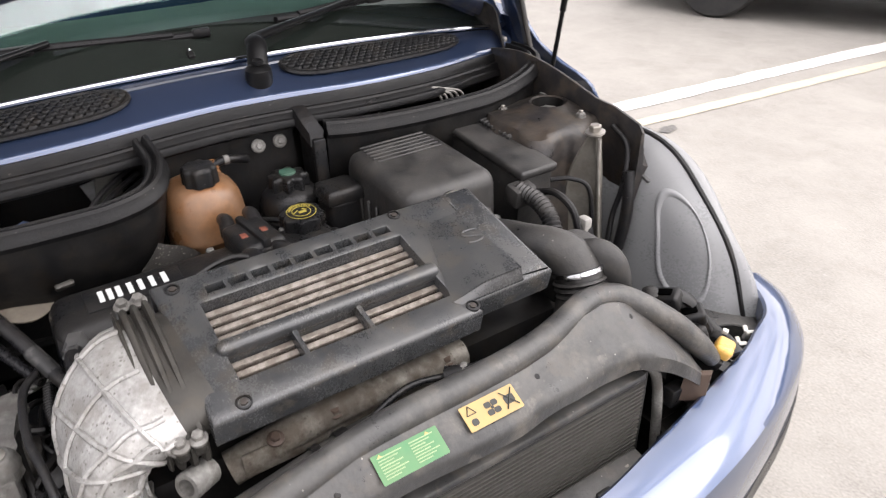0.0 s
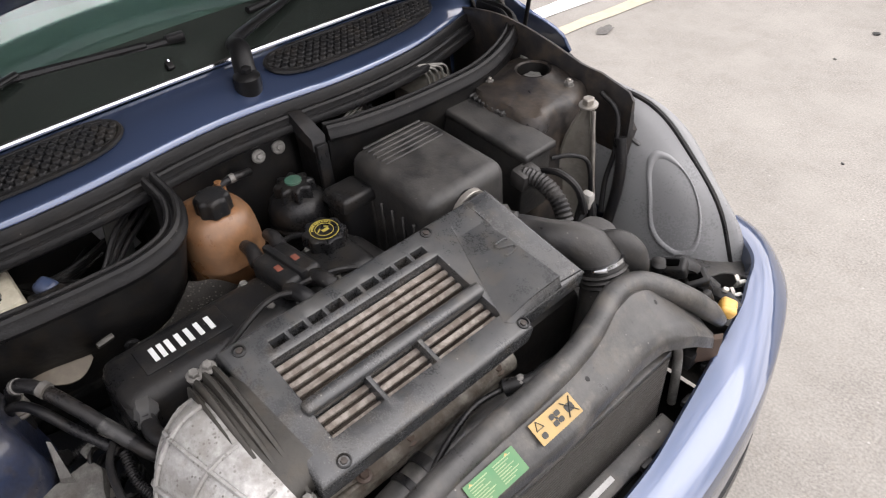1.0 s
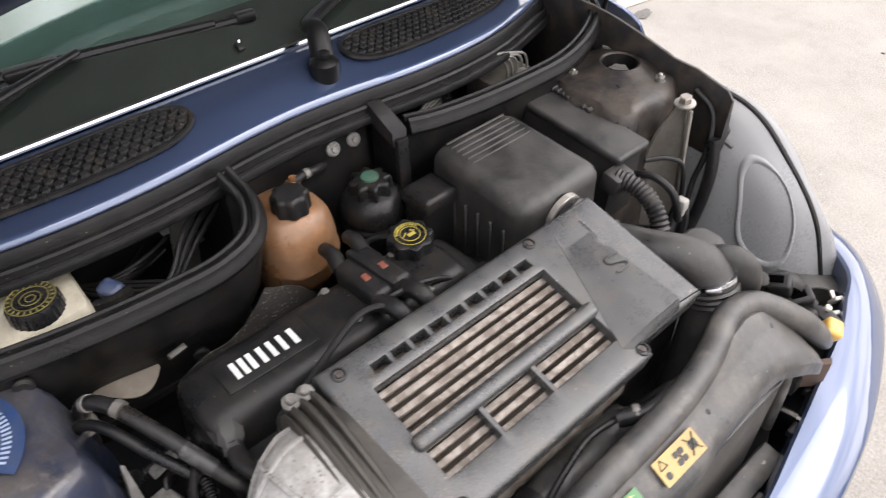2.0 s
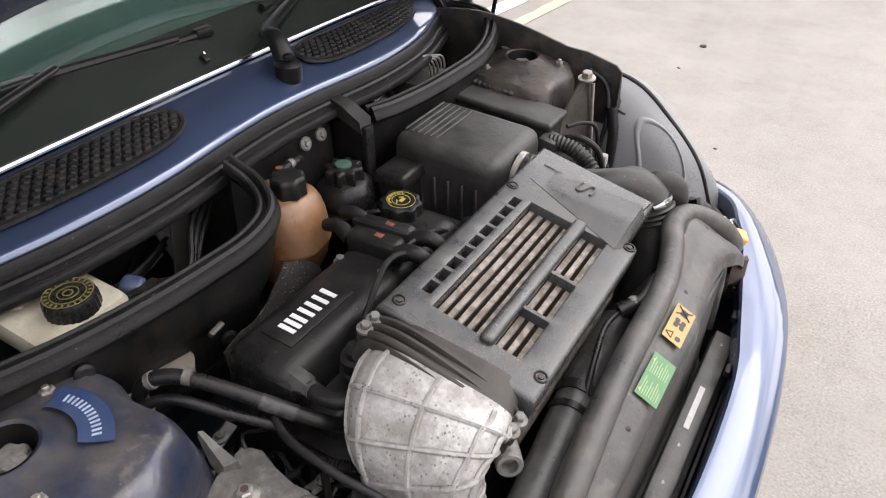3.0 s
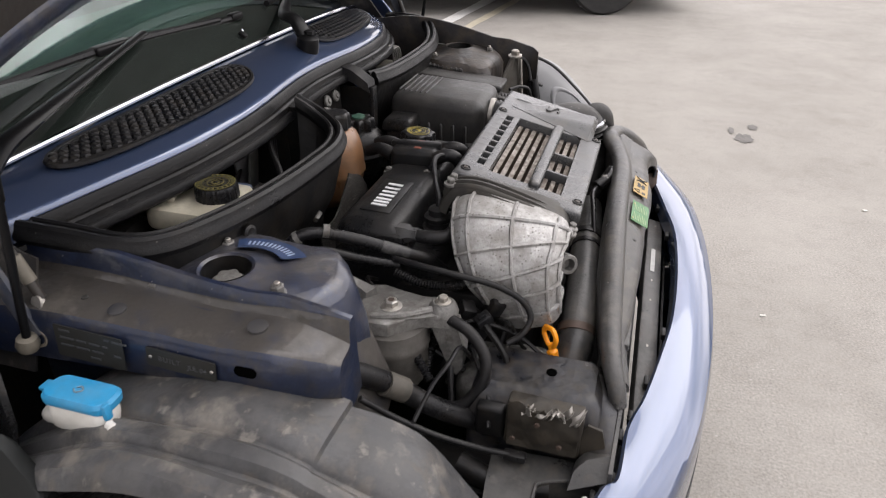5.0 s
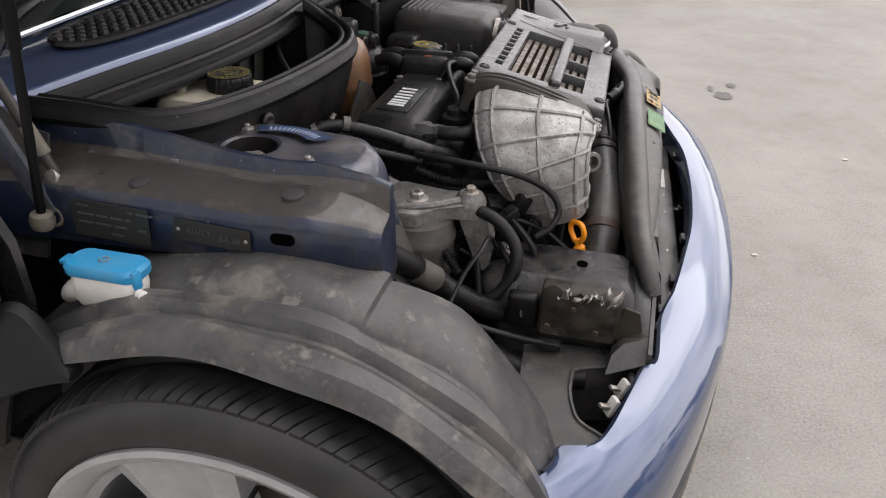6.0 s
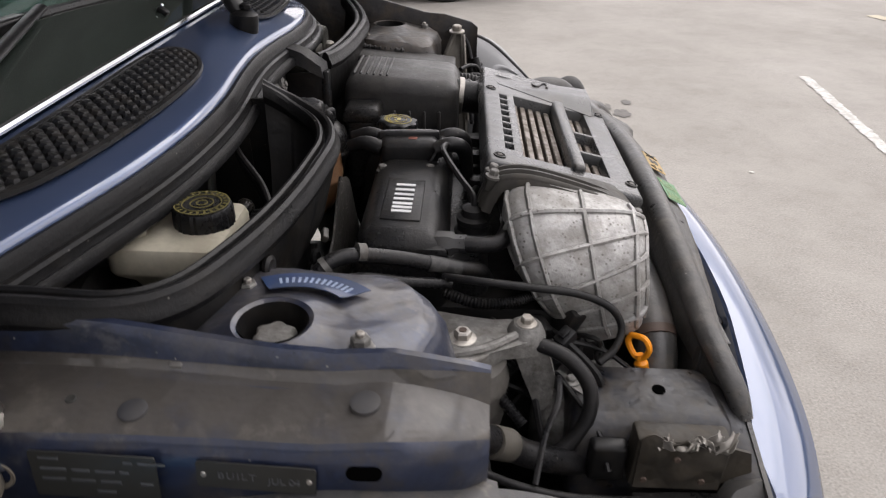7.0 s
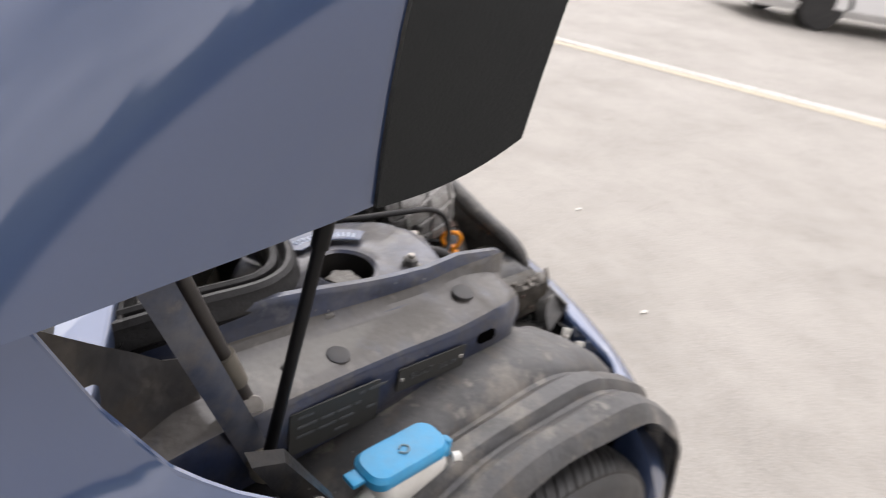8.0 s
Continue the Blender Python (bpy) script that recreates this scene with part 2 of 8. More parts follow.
def glass_mat(name, tint, rough=0.0):
    m = bpy.data.materials.new(name)
    m.use_nodes = True
    b = m.node_tree.nodes["Principled BSDF"]
    b.inputs["Base Color"].default_value = (*tint, 1)
    b.inputs["Transmission Weight"].default_value, b.inputs["Roughness"].default_value, b.inputs["IOR"].default_value = 1.0, rough, 1.8
    return m


CASTPLATE = mat("dusty_cast_plate", (0.17, 0.16, 0.14), 0.5, metal=0.15, var=0.15, bump=0.4, scale=170, dust=0.6, dustcol=(0.12, 0.108, 0.09), big=8, grime=0.35, specks=0.3, warp=0.12)
STAINPAINT = mat("stained_inner_paint", (0.026, 0.025, 0.026), 0.45, dust=0.55, dustcol=(0.055, 0.047, 0.039), grime=0.7, warp=0.3, pale=0.2, big=11)
GRIMYRAIL = mat("grimy_rail", (0.018, 0.017, 0.018), 0.38, dust=0.5, dustcol=(0.06, 0.048, 0.037), grime=0.6, warp=0.3, big=10)
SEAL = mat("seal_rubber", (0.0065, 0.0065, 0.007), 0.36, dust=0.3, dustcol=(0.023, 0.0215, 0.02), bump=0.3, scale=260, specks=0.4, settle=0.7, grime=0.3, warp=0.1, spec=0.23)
STAINED = mat("stained_alloy", (0.2, 0.185, 0.16), 0.5, metal=0.25, var=0.3, bump=0.6, scale=170, dust=0.8, dustcol=(0.075, 0.058, 0.042), big=11, specks=0.8, sk=(190, 0.6, (0.035, 0.03, 0.025), 0.2), grime=0.7, warp=0.3)
DUSTY = mat("dusty_black_plastic", (0.014, 0.0142, 0.015), 0.36, dust=0.75, dustcol=(0.068, 0.064, 0.059), scale=260, bump=0.25, specks=0.5, settle=0.45, grime=0.3, warp=0.12, spec=0.45, edges=(0.3, 0.65))
# left liner: the sky's sheen on the plastic is put into a pale base colour
SKYLIT_LINER = mat("skylit_liner", (0.23, 0.234, 0.24), 0.27, dust=0.25, dustcol=(0.25, 0.248, 0.243), var=0.06, big=3, bump=0.05, scale=250, specks=0.12)
ARCHTRIM = mat("arch_trim_plastic", (0.006, 0.0072, 0.0072), 0.6, spec=0.35, scale=600, bump=0.25)
# black for plates that paint the shade of holes, slots and a joint
GAP_SHADE = mat("painted_gap_shade", (0.0015, 0.0015, 0.0015), 0.9, bump=0.0, spec=0.0)
DULLCREAM = mat("dull_cream", (0.12, 0.108, 0.085), 0.5, dust=0.4)
GLASS = glass_mat("tinted_glass", (0.55, 0.75, 0.68))


# ---- mesh helpers ----
def V(*a):
    return Vector(a)


def grown(bm, other, m=None):
    """Adds other's faces to bm and frees other."""
    vs = [bm.verts.new((m @ v.co) if m else v.co) for v in other.verts]
    other.verts.index_update()
    for fc in other.faces:
        bm.faces.new([vs[v.index] for v in fc.verts])
    other.free()
    return bm


def loft(rings, closed=True, caps=True, bm=None, loop=False):
    bm = bm or bmesh.new()
    rows = [[bm.verts.new(p) for p in ring] for ring in rings]
    n = len(rows[0])
    pairs = list(zip(rows, rows[1:])) + ([(rows[-1], rows[0])] if loop else [])
    for a, b in pairs:
        for i in range(n if closed else n - 1):
            j = (i + 1) % n
            bm.faces.new((a[i], a[j], b[j], b[i]))
    if caps and closed and not loop:
        bm.faces.new(rows[0][::-1])
        bm.faces.new(rows[-1])
    return bm


def smooth_path(pts, steps=6):
    p = [Vector(q) for q in pts]
    p = [2 * p[0] - p[1], *p, 2 * p[-1] - p[-2]]
    out = []
    for i in range(1, len(p) - 2):
        for k in range(steps):
            t = k / steps
            a, b, c, d = p[i - 1], p[i], p[i + 1], p[i + 2]
            out.append(0.5 * ((2 * b) + (c - a) * t + (2 * a - 5 * b + 4 * c - d) * t * t + (3 * b - a - 3 * c + d) * t**3))
    out.append(p[-2])
    return out


def tube(pts, r, seg=10, steps=6, bm=None, ribs=0, rib=0.0, flat=1.0, loop=False):
    """A hose along pts; r a radius or one for each point; ribs: ridges along it."""
    path = smooth_path(pts, steps) if steps > 1 else [Vector(q) for q in pts]
    if loop:
        path = path[:-1]
    rs = r if isinstance(r, (list, tuple)) else [r, r]
    n = len(path)
    rings, up = [], None
    for i, c in enumerate(path):
        t = (path[min(i + 1, n - 1)] - path[max(i - 1, 0)]).normalized()
        if up is None:
            up = V(0, 0, 1) if abs(t.z) < 0.9 else V(1, 0, 0)
        side = t.cross(up).normalized()
        up = side.cross(t).normalized()
        g = i / max(1, n - 1) * (len(rs) - 1)
        k = min(int(g), len(rs) - 2)
        rad = rs[k] + (rs[k + 1] - rs[k]) * (g - k)
        if ribs:
            rad += rib * (1 if (i % 2) else -1)
        rings.append([c + side * math.cos(a) * rad + up * math.sin(a) * rad * flat for a in (2 * math.pi * s / seg for s in range(seg))])
    return loft(rings, bm=bm, loop=loop)


def ribbed(pts, r, pitch, rib, seg=12, bm=None):
    """A corrugated hose: points resampled at half the pitch."""
    path = smooth_path(pts, 24)
    length = sum((b - a).length for a, b in zip(path, path[1:]))
    n = max(4, int(length / pitch * 2))
    out, acc, k = [path[0]], 0.0, 1
    want = length / n
    for a, b in zip(path, path[1:]):
        d = (b - a).length
        while acc + d >= want * k - 1e-9 and k <= n:
            out.append(a.lerp(b, (want * k - acc) / d if d else 0))
            k += 1
        acc += d
    return tube(out, r, seg, 1, bm, 1, rib)


def lathe(profile, seg=24, m=None, bm=None, loop=False):
    """Turned about z: profile of (radius, height) from bottom to top."""
    m = m or Matrix()
    rings = [[m @ V(max(r, 1e-4) * math.cos(a), max(r, 1e-4) * math.sin(a), z) for a in (2 * math.pi * s / seg for s in range(seg))] for r, z in profile]
    return loft(rings, bm=bm, loop=loop)


def ring_band(r0, r1, h, seg=36, m=None, bm=None):
    """A flat ring from radius r0 to r1, h high."""
    m = m or Matrix()
    rings = [[m @ V(r * math.cos(a), r * math.sin(a), z) for a in (2 * math.pi * s / seg for s in range(seg))] for r, z in ((r1, 0), (r1, h), (r0, h), (r0, 0))]
    return loft(rings, bm=bm, loop=True)


def aim(base, way):
    """A matrix at base whose z axis points along way."""
    return Matrix.Translation(base) @ Vector(way).to_track_quat("Z", "Y").to_matrix().to_4x4()


def rbox(size, m=None, r=0.004, seg=2, taper=(1, 1), bm=None):
    """A box centred on x and y, standing on z = 0, with rounded edges; taper scales its top."""
    b = bmesh.new()
    x, y, z = size
    v = [b.verts.new((sx * x / 2 * (taper[0] if k else 1), sy * y / 2 * (taper[1] if k else 1), z * k)) for k in (0, 1) for sx, sy in ((-1, -1), (1, -1), (1, 1), (-1, 1))]
    for q in ((3, 2, 1, 0), (4, 5, 6, 7), (0, 1, 5, 4), (1, 2, 6, 5), (2, 3, 7, 6), (3, 0, 4, 7)):
        b.faces.new([v[i] for i in q])
    if r:
        bmesh.ops.bevel(b, geom=b.edges[:], offset=r, segments=seg, affect="EDGES", profile=0.5)
    return grown(bm or bmesh.new(), b, m)


def prism(poly, h, m=None, r=0.0, bm=None, seg=2):
    """A plate of outline poly (x, y), h thick from z = 0, with its upper edges rounded."""
    b = bmesh.new()
    lo, hi = [b.verts.new((x, y, 0)) for x, y in poly], [b.verts.new((x, y, h)) for x, y in poly]
    n = len(poly)
    b.faces.new(lo[::-1])
    top = b.faces.new(hi)
    for i in range(n):
        b.faces.new((lo[i], lo[(i + 1) % n], hi[(i + 1) % n], hi[i]))
    if r:
        bmesh.ops.bevel(b, geom=list(top.edges), offset=r, segments=seg, affect="EDGES", profile=0.5)
    return grown(bm or bmesh.new(), b, m)


def rrect(w, h, r, n=4, cx=0.0, cy=0.0):
    """The outline of a rounded rectangle, anticlockwise."""
    out = []
    for sx, sy, a0 in ((1, 1, 0), (-1, 1, 90), (-1, -1, 180), (1, -1, 270)):
        for k in range(n + 1):
            a = radians(a0 + 90 * k / n)
            out.append((cx + sx * (w / 2 - r) + r * math.cos(a), cy + sy * (h / 2 - r) + r * math.sin(a)))
    return out


def sheet(fn, us, vs, thick, bm=None):
    """A curved panel through fn(u, v), thick on its under side."""
    b = bmesh.new()
    p = [[Vector(fn(u, v)) for v in vs] for u in us]
    nu, nv = len(us), len(vs)
    down = []
    for i in range(nu):
        row = []
        for j in range(nv):
            du = p[min(i + 1, nu - 1)][j] - p[max(i - 1, 0)][j]
            dv = p[i][min(j + 1, nv - 1)] - p[i][max(j - 1, 0)]
            nrm = du.cross(dv)
            row.append(p[i][j] - nrm.normalized() * thick if nrm.length > 1e-9 else p[i][j])
        down.append(row)
    a = [[b.verts.new(q) for q in row] for row in p]
    c = [[b.verts.new(q) for q in row] for row in down]
    for i in range(nu - 1):
        for j in range(nv - 1):
            b.faces.new((a[i][j], a[i + 1][j], a[i + 1][j + 1], a[i][j + 1]))
            b.faces.new((c[i][j], c[i][j + 1], c[i + 1][j + 1], c[i + 1][j]))
    for i in range(nu - 1):
        b.faces.new((a[i][0], c[i][0], c[i + 1][0], a[i + 1][0]))
        b.faces.new((a[i][-1], a[i + 1][-1], c[i + 1][-1], c[i][-1]))
    for j in range(nv - 1):
        b.faces.new((a[0][j], a[0][j + 1], c[0][j + 1], c[0][j]))
        b.faces.new((a[-1][j], c[-1][j], c[-1][j + 1], a[-1][j + 1]))
    return grown(bm or bmesh.new(), b)


def frange(a, b, n):
    return [a + (b - a) * k / n for k in range(n + 1)]


def interp(x, table):
    for (x0, y0), (x1, y1) in zip(table, table[1:]):
        if x <= x1:
            return y0 + (y1 - y0) * max(0, (x - x0)) / (x1 - x0)
    return table[-1][1]


def curve(x, table):
    """Like interp, but with smooth slopes."""
    n = len(table)
    k = max(0, min(n - 2, sum(1 for q in table if q[0] <= x) - 1))
    slope = lambda i: (table[min(n - 1, i + 1)][1] - table[max(0, i - 1)][1]) / (table[min(n - 1, i + 1)][0] - table[max(0, i - 1)][0])
    (x0, y0), (x1, y1) = table[k], table[k + 1]
    h = x1 - x0
    t = min(1, max(0, (x - x0) / h))
    m0 = 0 if k == 0 else slope(k)
    return (2 * t**3 - 3 * t * t + 1) * y0 + (t**3 - 2 * t * t + t) * h * m0 + (3 * t * t - 2 * t**3) * y1 + (t**3 - t * t) * h * slope(k + 1)


def part(name, bm, material, parent=None, label="", sharp=38):
    """Links a bmesh as one mesh object under a thing or a part."""
    bmesh.ops.recalc_face_normals(bm, faces=bm.faces[:])
    me = bpy.data.meshes.new(name)
    bm.to_mesh(me)
    bm.free()
    me.materials.append(material)
    me.polygons.foreach_set("use_smooth", [True] * len(me.polygons))
    me.set_sharp_from_angle(angle=radians(sharp))
    ob = new(name, me)
    if parent:
        ob.parent = parent
    if label:
        ob["label"] = label
    return ob


def bolt(base, way, r=0.008, h=0.008, parent=None, material=None, washer=True, name="bolt"):
    m = aim(base, way)
    b = lathe([(r, 0), (r, h), (r * 0.8, h + r * 0.2), (0, h + r * 0.2)], 6, m)
    if washer:
        lathe([(r * 1.6, -0.002), (r * 1.6, 0.001), (r, 0.0025)], 16, m, b)
    return part(name, b, material or STEEL, parent)


def shifted(ob, x, y, z):
    """Moves a thing's or part's mesh, with all below it."""
    for o in [ob] + list(ob.children_recursive):
        if o.type == "MESH":
            o.data.transform(Matrix.Translation((x, y, z)))
        else:
            o.matrix_basis = Matrix.Translation((x, y, z)) @ o.matrix_basis


# ---- ground ----
g = bmesh.new()
ext = [-400, -60, -12, -6, -3, -1, 1, 3, 6, 12, 60, 400]
gv = [[g.verts.new((x, y, 0)) for y in ext] for x in ext]
for i in range(len(ext) - 1):
    for j in range(len(ext) - 1):
        g.faces.new((gv[i][j], gv[i + 1][j], gv[i + 1][j + 1], gv[i][j + 1]))
tagged(part("ground", g, ASPHALT), "pale worn asphalt car park surface with stains", "ground", kind="structure")


def strip(name, a, b, w, material, label):
    """A flat painted line from a to b, with ragged edges."""
    a, b = V(*a, 0.004), V(*b, 0.004)
    d = (b - a).normalized()
    s = V(-d.y, d.x, 0)
    n = 60
    bm = bmesh.new()
    rnd = random.Random(name)
    rows = []
    for k in range(n + 1):
        c = a.lerp(b, k / n)
        rows.append([bm.verts.new(c + s * (w / 2 + rnd.uniform(-0.008, 0.006))), bm.verts.new(c - s * (w / 2 + rnd.uniform(-0.008, 0.006)))])
    for p, q in zip(rows, rows[1:]):
        bm.faces.new((p[0], p[1], q[1], q[0]))
    tagged(part(name, bm, material), label, "road marking", kind="structure")


strip("white_line", (-1.652, 0.0), (-0.99, 6.3), 0.12, LINEWHITE, "broad white painted parking line on the asphalt")
strip("yellow_line", (-1.437, 0.0), (-0.745, 6.3), 0.08, LINEYELLOW, "worn pale yellow painted line on the asphalt")
strip("bay_line", (1.967, 1.14), (2.168, 3.08), 0.065, FADEDLINE, "thin white bay line ending on the asphalt")
strip("far_line", (6.26, -2.0), (3.67, 5.0), 0.1, FADEDLINE, "distant white painted line on the asphalt")
strip("far_yellow_line", (6.1, -2.0), (3.51, 5.0), 0.12, LINEYELLOW, "faded yellow line beside a white one")


def blot(name, x, y, rx, ry, label, material=None, seed=1, z=0.004):
    rnd = random.Random(seed)
    n = 60
    bm = bmesh.new()
    ph = [rnd.uniform(0, 6.28) for _ in range(3)]
    pts = []
    for k in range(n):
        a = 2 * math.pi * k / n
        q = 1 + 0.16 * math.sin(2 * a + ph[0]) + 0.1 * math.sin(5 * a + ph[1]) + 0.07 * math.sin(9 * a + ph[2]) + 0.05 * math.sin(17 * a + ph[0]) + 0.03 * math.sin(23 * a + ph[1])
        pts.append(bm.verts.new((x + rx * q * math.cos(a), y + ry * q * math.sin(a), z)))
    bm.faces.new(pts)
    tagged(part(name, bm, material or STAIN), label, "stain", kind="structure")


blot("oil_stain", 0.958, 2.32, 0.036, 0.07, "dark oil drip stain on the pale asphalt", seed=3)
blot("oil_stain", 1.012, 2.5, 0.02, 0.045, "small dark oil spot on the asphalt", seed=4)
blot("oil_stain", 0.905, 2.42, 0.016, 0.04, "small dark oil spot on the asphalt", seed=6)
blot("oil_stain", 1.2, -0.015, 0.024, 0.03, "small round stain on the asphalt", seed=8)
blot("oil_stain", -1.06, 2.26, 0.03, 0.06, "faint dark stain beside the painted line", seed=11)

# far trees added all round the car park, out of view, for reflections
tr_r = random.Random(12)
rings = []
for k in range(260):
    a = 2 * math.pi * k / 260
    h = 2.7 + 1.2 * math.sin(a * 3 + 1) + 0.9 * math.sin(a * 11) + tr_r.uniform(-0.7, 0.7)
    d = 34 + tr_r.uniform(-1.2, 1.2)
    c, s = math.cos(a), math.sin(a)
    rings.append([(c * q, s * q, z) for q, z in ((d, -0.1), (d - 0.6, h * 0.4), (d - 0.2, h * 0.75), (d + 0.8, h), (d + 3, h * 0.9), (d + 3.5, -0.1))])
tagged(part("backdrop", loft(rings, loop=True), mat("far_foliage", (0.05, 0.065, 0.035), 0.8, var=0.5, scale=1.6, big=0.4, bump=0.0)), "unseen dark green trees added round the car park for reflections", "trees", kind="structure")

# ---- the car ----
car = new("car")
tagged(car, "dark blue hatchback with its bonnet raised over the engine", "car")

# bumper: section by section round the nose
B_OUT = [(0, 0.642), (0.2, 0.633), (0.36, 0.612), (0.47, 0.583), (0.565, 0.556), (0.66, 0.518), (0.74, 0.468), (0.8, 0.405), (0.825, 0.345)]
B_IN = [(0, 0.566), (0.15, 0.56), (0.264, 0.543), (0.36, 0.525), (0.4, 0.513), (0.437, 0.505), (0.516, 0.5), (0.534, 0.484), (0.587, 0.467), (0.64, 0.45), (0.668, 0.433), (0.677, 0.4), (0.692, 0.397), (0.71, 0.387)]
B_IN_L = [(0, 0.566), (0.15, 0.561), (0.264, 0.541), (0.38, 0.518), (0.44, 0.505), (0.522, 0.487), (0.577, 0.467), (0.628, 0.449), (0.66, 0.426), (0.69, 0.39), (0.705, 0.355)]
B_TOP = [(0, 0.538), (0.3, 0.536), (0.45, 0.532), (0.66, 0.527), (0.705, 0.518)]


def along(table, s):
    """A point at share s along a table of (y, x)."""
    p = SMOOTH.setdefault(id(table), smooth_path([(-table[1][0], table[1][1], 0)] + [(a, b, 0) for a, b in table], 12)[12:])
    g = s * (len(p) - 1)
    k = min(int(g), len(p) - 2)
    q = p[k].lerp(p[k + 1], g - k)
    return q.x, q.y


SMOOTH = {}
stations = []
for k in range(-56, 57):
    s = abs(k) / 56
    yi, xi = along(B_IN if k < 0 else B_IN_L, s)
    yo, xo = along(B_OUT, s)
    stations.append([xi, yi, interp(yi, B_TOP), xo, yo, interp(yo, [(0, 0.503), (0.4, 0.497), (0.66, 0.468), (0.8, 0.43)])])
for col, passes in ((2, 8), (3, 12), (5, 12)):
    for _ in range(passes):
        was = [q[col] for q in stations]
        for k in range(2, len(stations) - 2):
            stations[k][col] = sum(was[k - 2:k + 3]) / 5
# the crown of the bumper runs smoothly past the notches of its inner edge
crown = [[q[0], q[1] * (1 if k >= 56 else -1)] for k, q in enumerate(stations)]
for _ in range(14):
    was = [list(q) for q in crown]
    for k in range(2, len(crown) - 2):
        crown[k] = [sum(q[c] for q in was[k - 2:k + 3]) / 5 for c in (0, 1)]
rings = []
for k in range(-56, 57):
    s, sg = abs(k) / 56, (1 if k >= 0 else -1)
    xi, yi, zi, xo, yo, zo = stations[k + 56]
    xs, ys = crown[k + 56][0], abs(crown[k + 56][1])
    ring = [(xi - 0.004, yi, zi - 0.03), (xi, yi, zi), (xi + 0.004, yi + 0.003 * s, zi + 0.004)]
    for f in (0.15, 0.3, 0.45, 0.6, 0.72, 0.82, 0.9, 0.96):
        ring.append((max(xs, xi - 0.002) + (xo - max(xs, xi - 0.002)) * f, ys + (yo - ys) * f, zi - (zi - zo) * (f**2.4) * 0.9 + 0.004))
    ring += [(xo, yo, zo), (xo + 0.003, yo, zo - 0.03), (xo + 0.004, yo, zo - 0.07), (xo, yo, zo - 0.14), (xo - 0.02, yo * 0.99, zo - 0.22), (xo - 0.07, yo * 0.96, zo - 0.26)]
    ring += [(xo - 0.09, yo * 0.93, zo - 0.24), (xo - 0.05, yo * 0.95, zo - 0.1), (xi + 0.01, yi, zi - 0.05)]
    rings.append([(x, sg * y, z) for x, y, z in ring])
bumper = part("front_bumper", loft(rings), PAINT, car, "pale-reflecting blue painted bumper", sharp=30)
# black lower strip and plate holder lip
rings = []
for k in range(-20, 21):
    s, sg = abs(k) / 28, (1 if k >= 0 else -1)
    yo, xo = along(B_OUT, s)
    rings.append([(xo - 0.02, sg * yo, 0.4), (xo + 0.004, sg * yo, 0.397), (xo + 0.005, sg * yo, 0.355), (xo - 0.02, sg * yo, 0.35)])
part("bumper_strip", loft(rings), BLACK, bumper, "black rubber strip")


# inner wing rails
def rail(sg):
    rings = []
    for k in range(0, 31):
        x = -0.26 + 0.455 * k / 30
        f = k / 30
        q = x - 0.01
        w = 0.012 * math.cos((q + 0.16) * 14) if q < 0.06 else 0.012 * math.cos(0.22 * 14) * max(0, 1 - (q - 0.06) / 0.05)
        lip = 0.79 + w - 0.022 * max(0, (q - 0.05) / 0.13)
        out = 0.012 * max(0, -x / 0.2)
        shelf = 0.754 + 0.4 * w
        end = 0.006 * max(0, (x - 0.18) / 0.015)
        prof = [(0.583, 0.66), (0.588, 0.72), (0.590, lip - 0.004), (0.593, lip), (0.599, lip), (0.602, lip - 0.004), (0.604, shelf + 0.014), (0.609, shelf + 0.006), (0.62, shelf + 0.002), (0.65 + out, shelf - 0.001), (0.661 + out, shelf - 0.005), (0.667 + out, shelf - 0.015), (0.6685 + out, 0.712), (0.667 + out, 0.69), (0.66, 0.68), (0.62, 0.65)]
        k_end = max(0, (x - 0.1) / 0.095)
        prof = [(o - 0.03 * k_end * k_end * max(0, min(1, (o - 0.604) / 0.06)), z - 0.022 * k_end * k_end * (0.604 < o and z > 0.735)) for o, z in prof]
        if sg > 0:
            up = curve(x, [(-0.26, 0.03), (-0.1, 0.036), (0, 0.034), (0.1, 0.018), (0.2, 0.008)])
            prof = [(0.583 + (o - 0.583) * 0.75 + 0.004, z + (up if z > 0.7 else 0) - (0.03 if o > 0.6 else 0)) for o, z in prof]
        rings.append([(x, sg * (o - end), z - end) for o, z in prof])
    bm = loft(rings)
    bm.faces.ensure_lookup_table()
    n = len(rings[0])
    for q, fc in enumerate(bm.faces):
        fc.material_index = 1 if q < n * 30 and 6 <= q % n <= 9 else 0
    return bm


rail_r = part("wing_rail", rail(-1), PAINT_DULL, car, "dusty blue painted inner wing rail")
rail_r.data.materials.append(SHELF)
rail_l = part("wing_rail", rail(1), GRIMYRAIL, car, "grimy dark inner wing rail")
rail_l.data.materials.append(GRIMYRAIL)


# wheel arch liners
WX, WZ = 0.075, 0.315


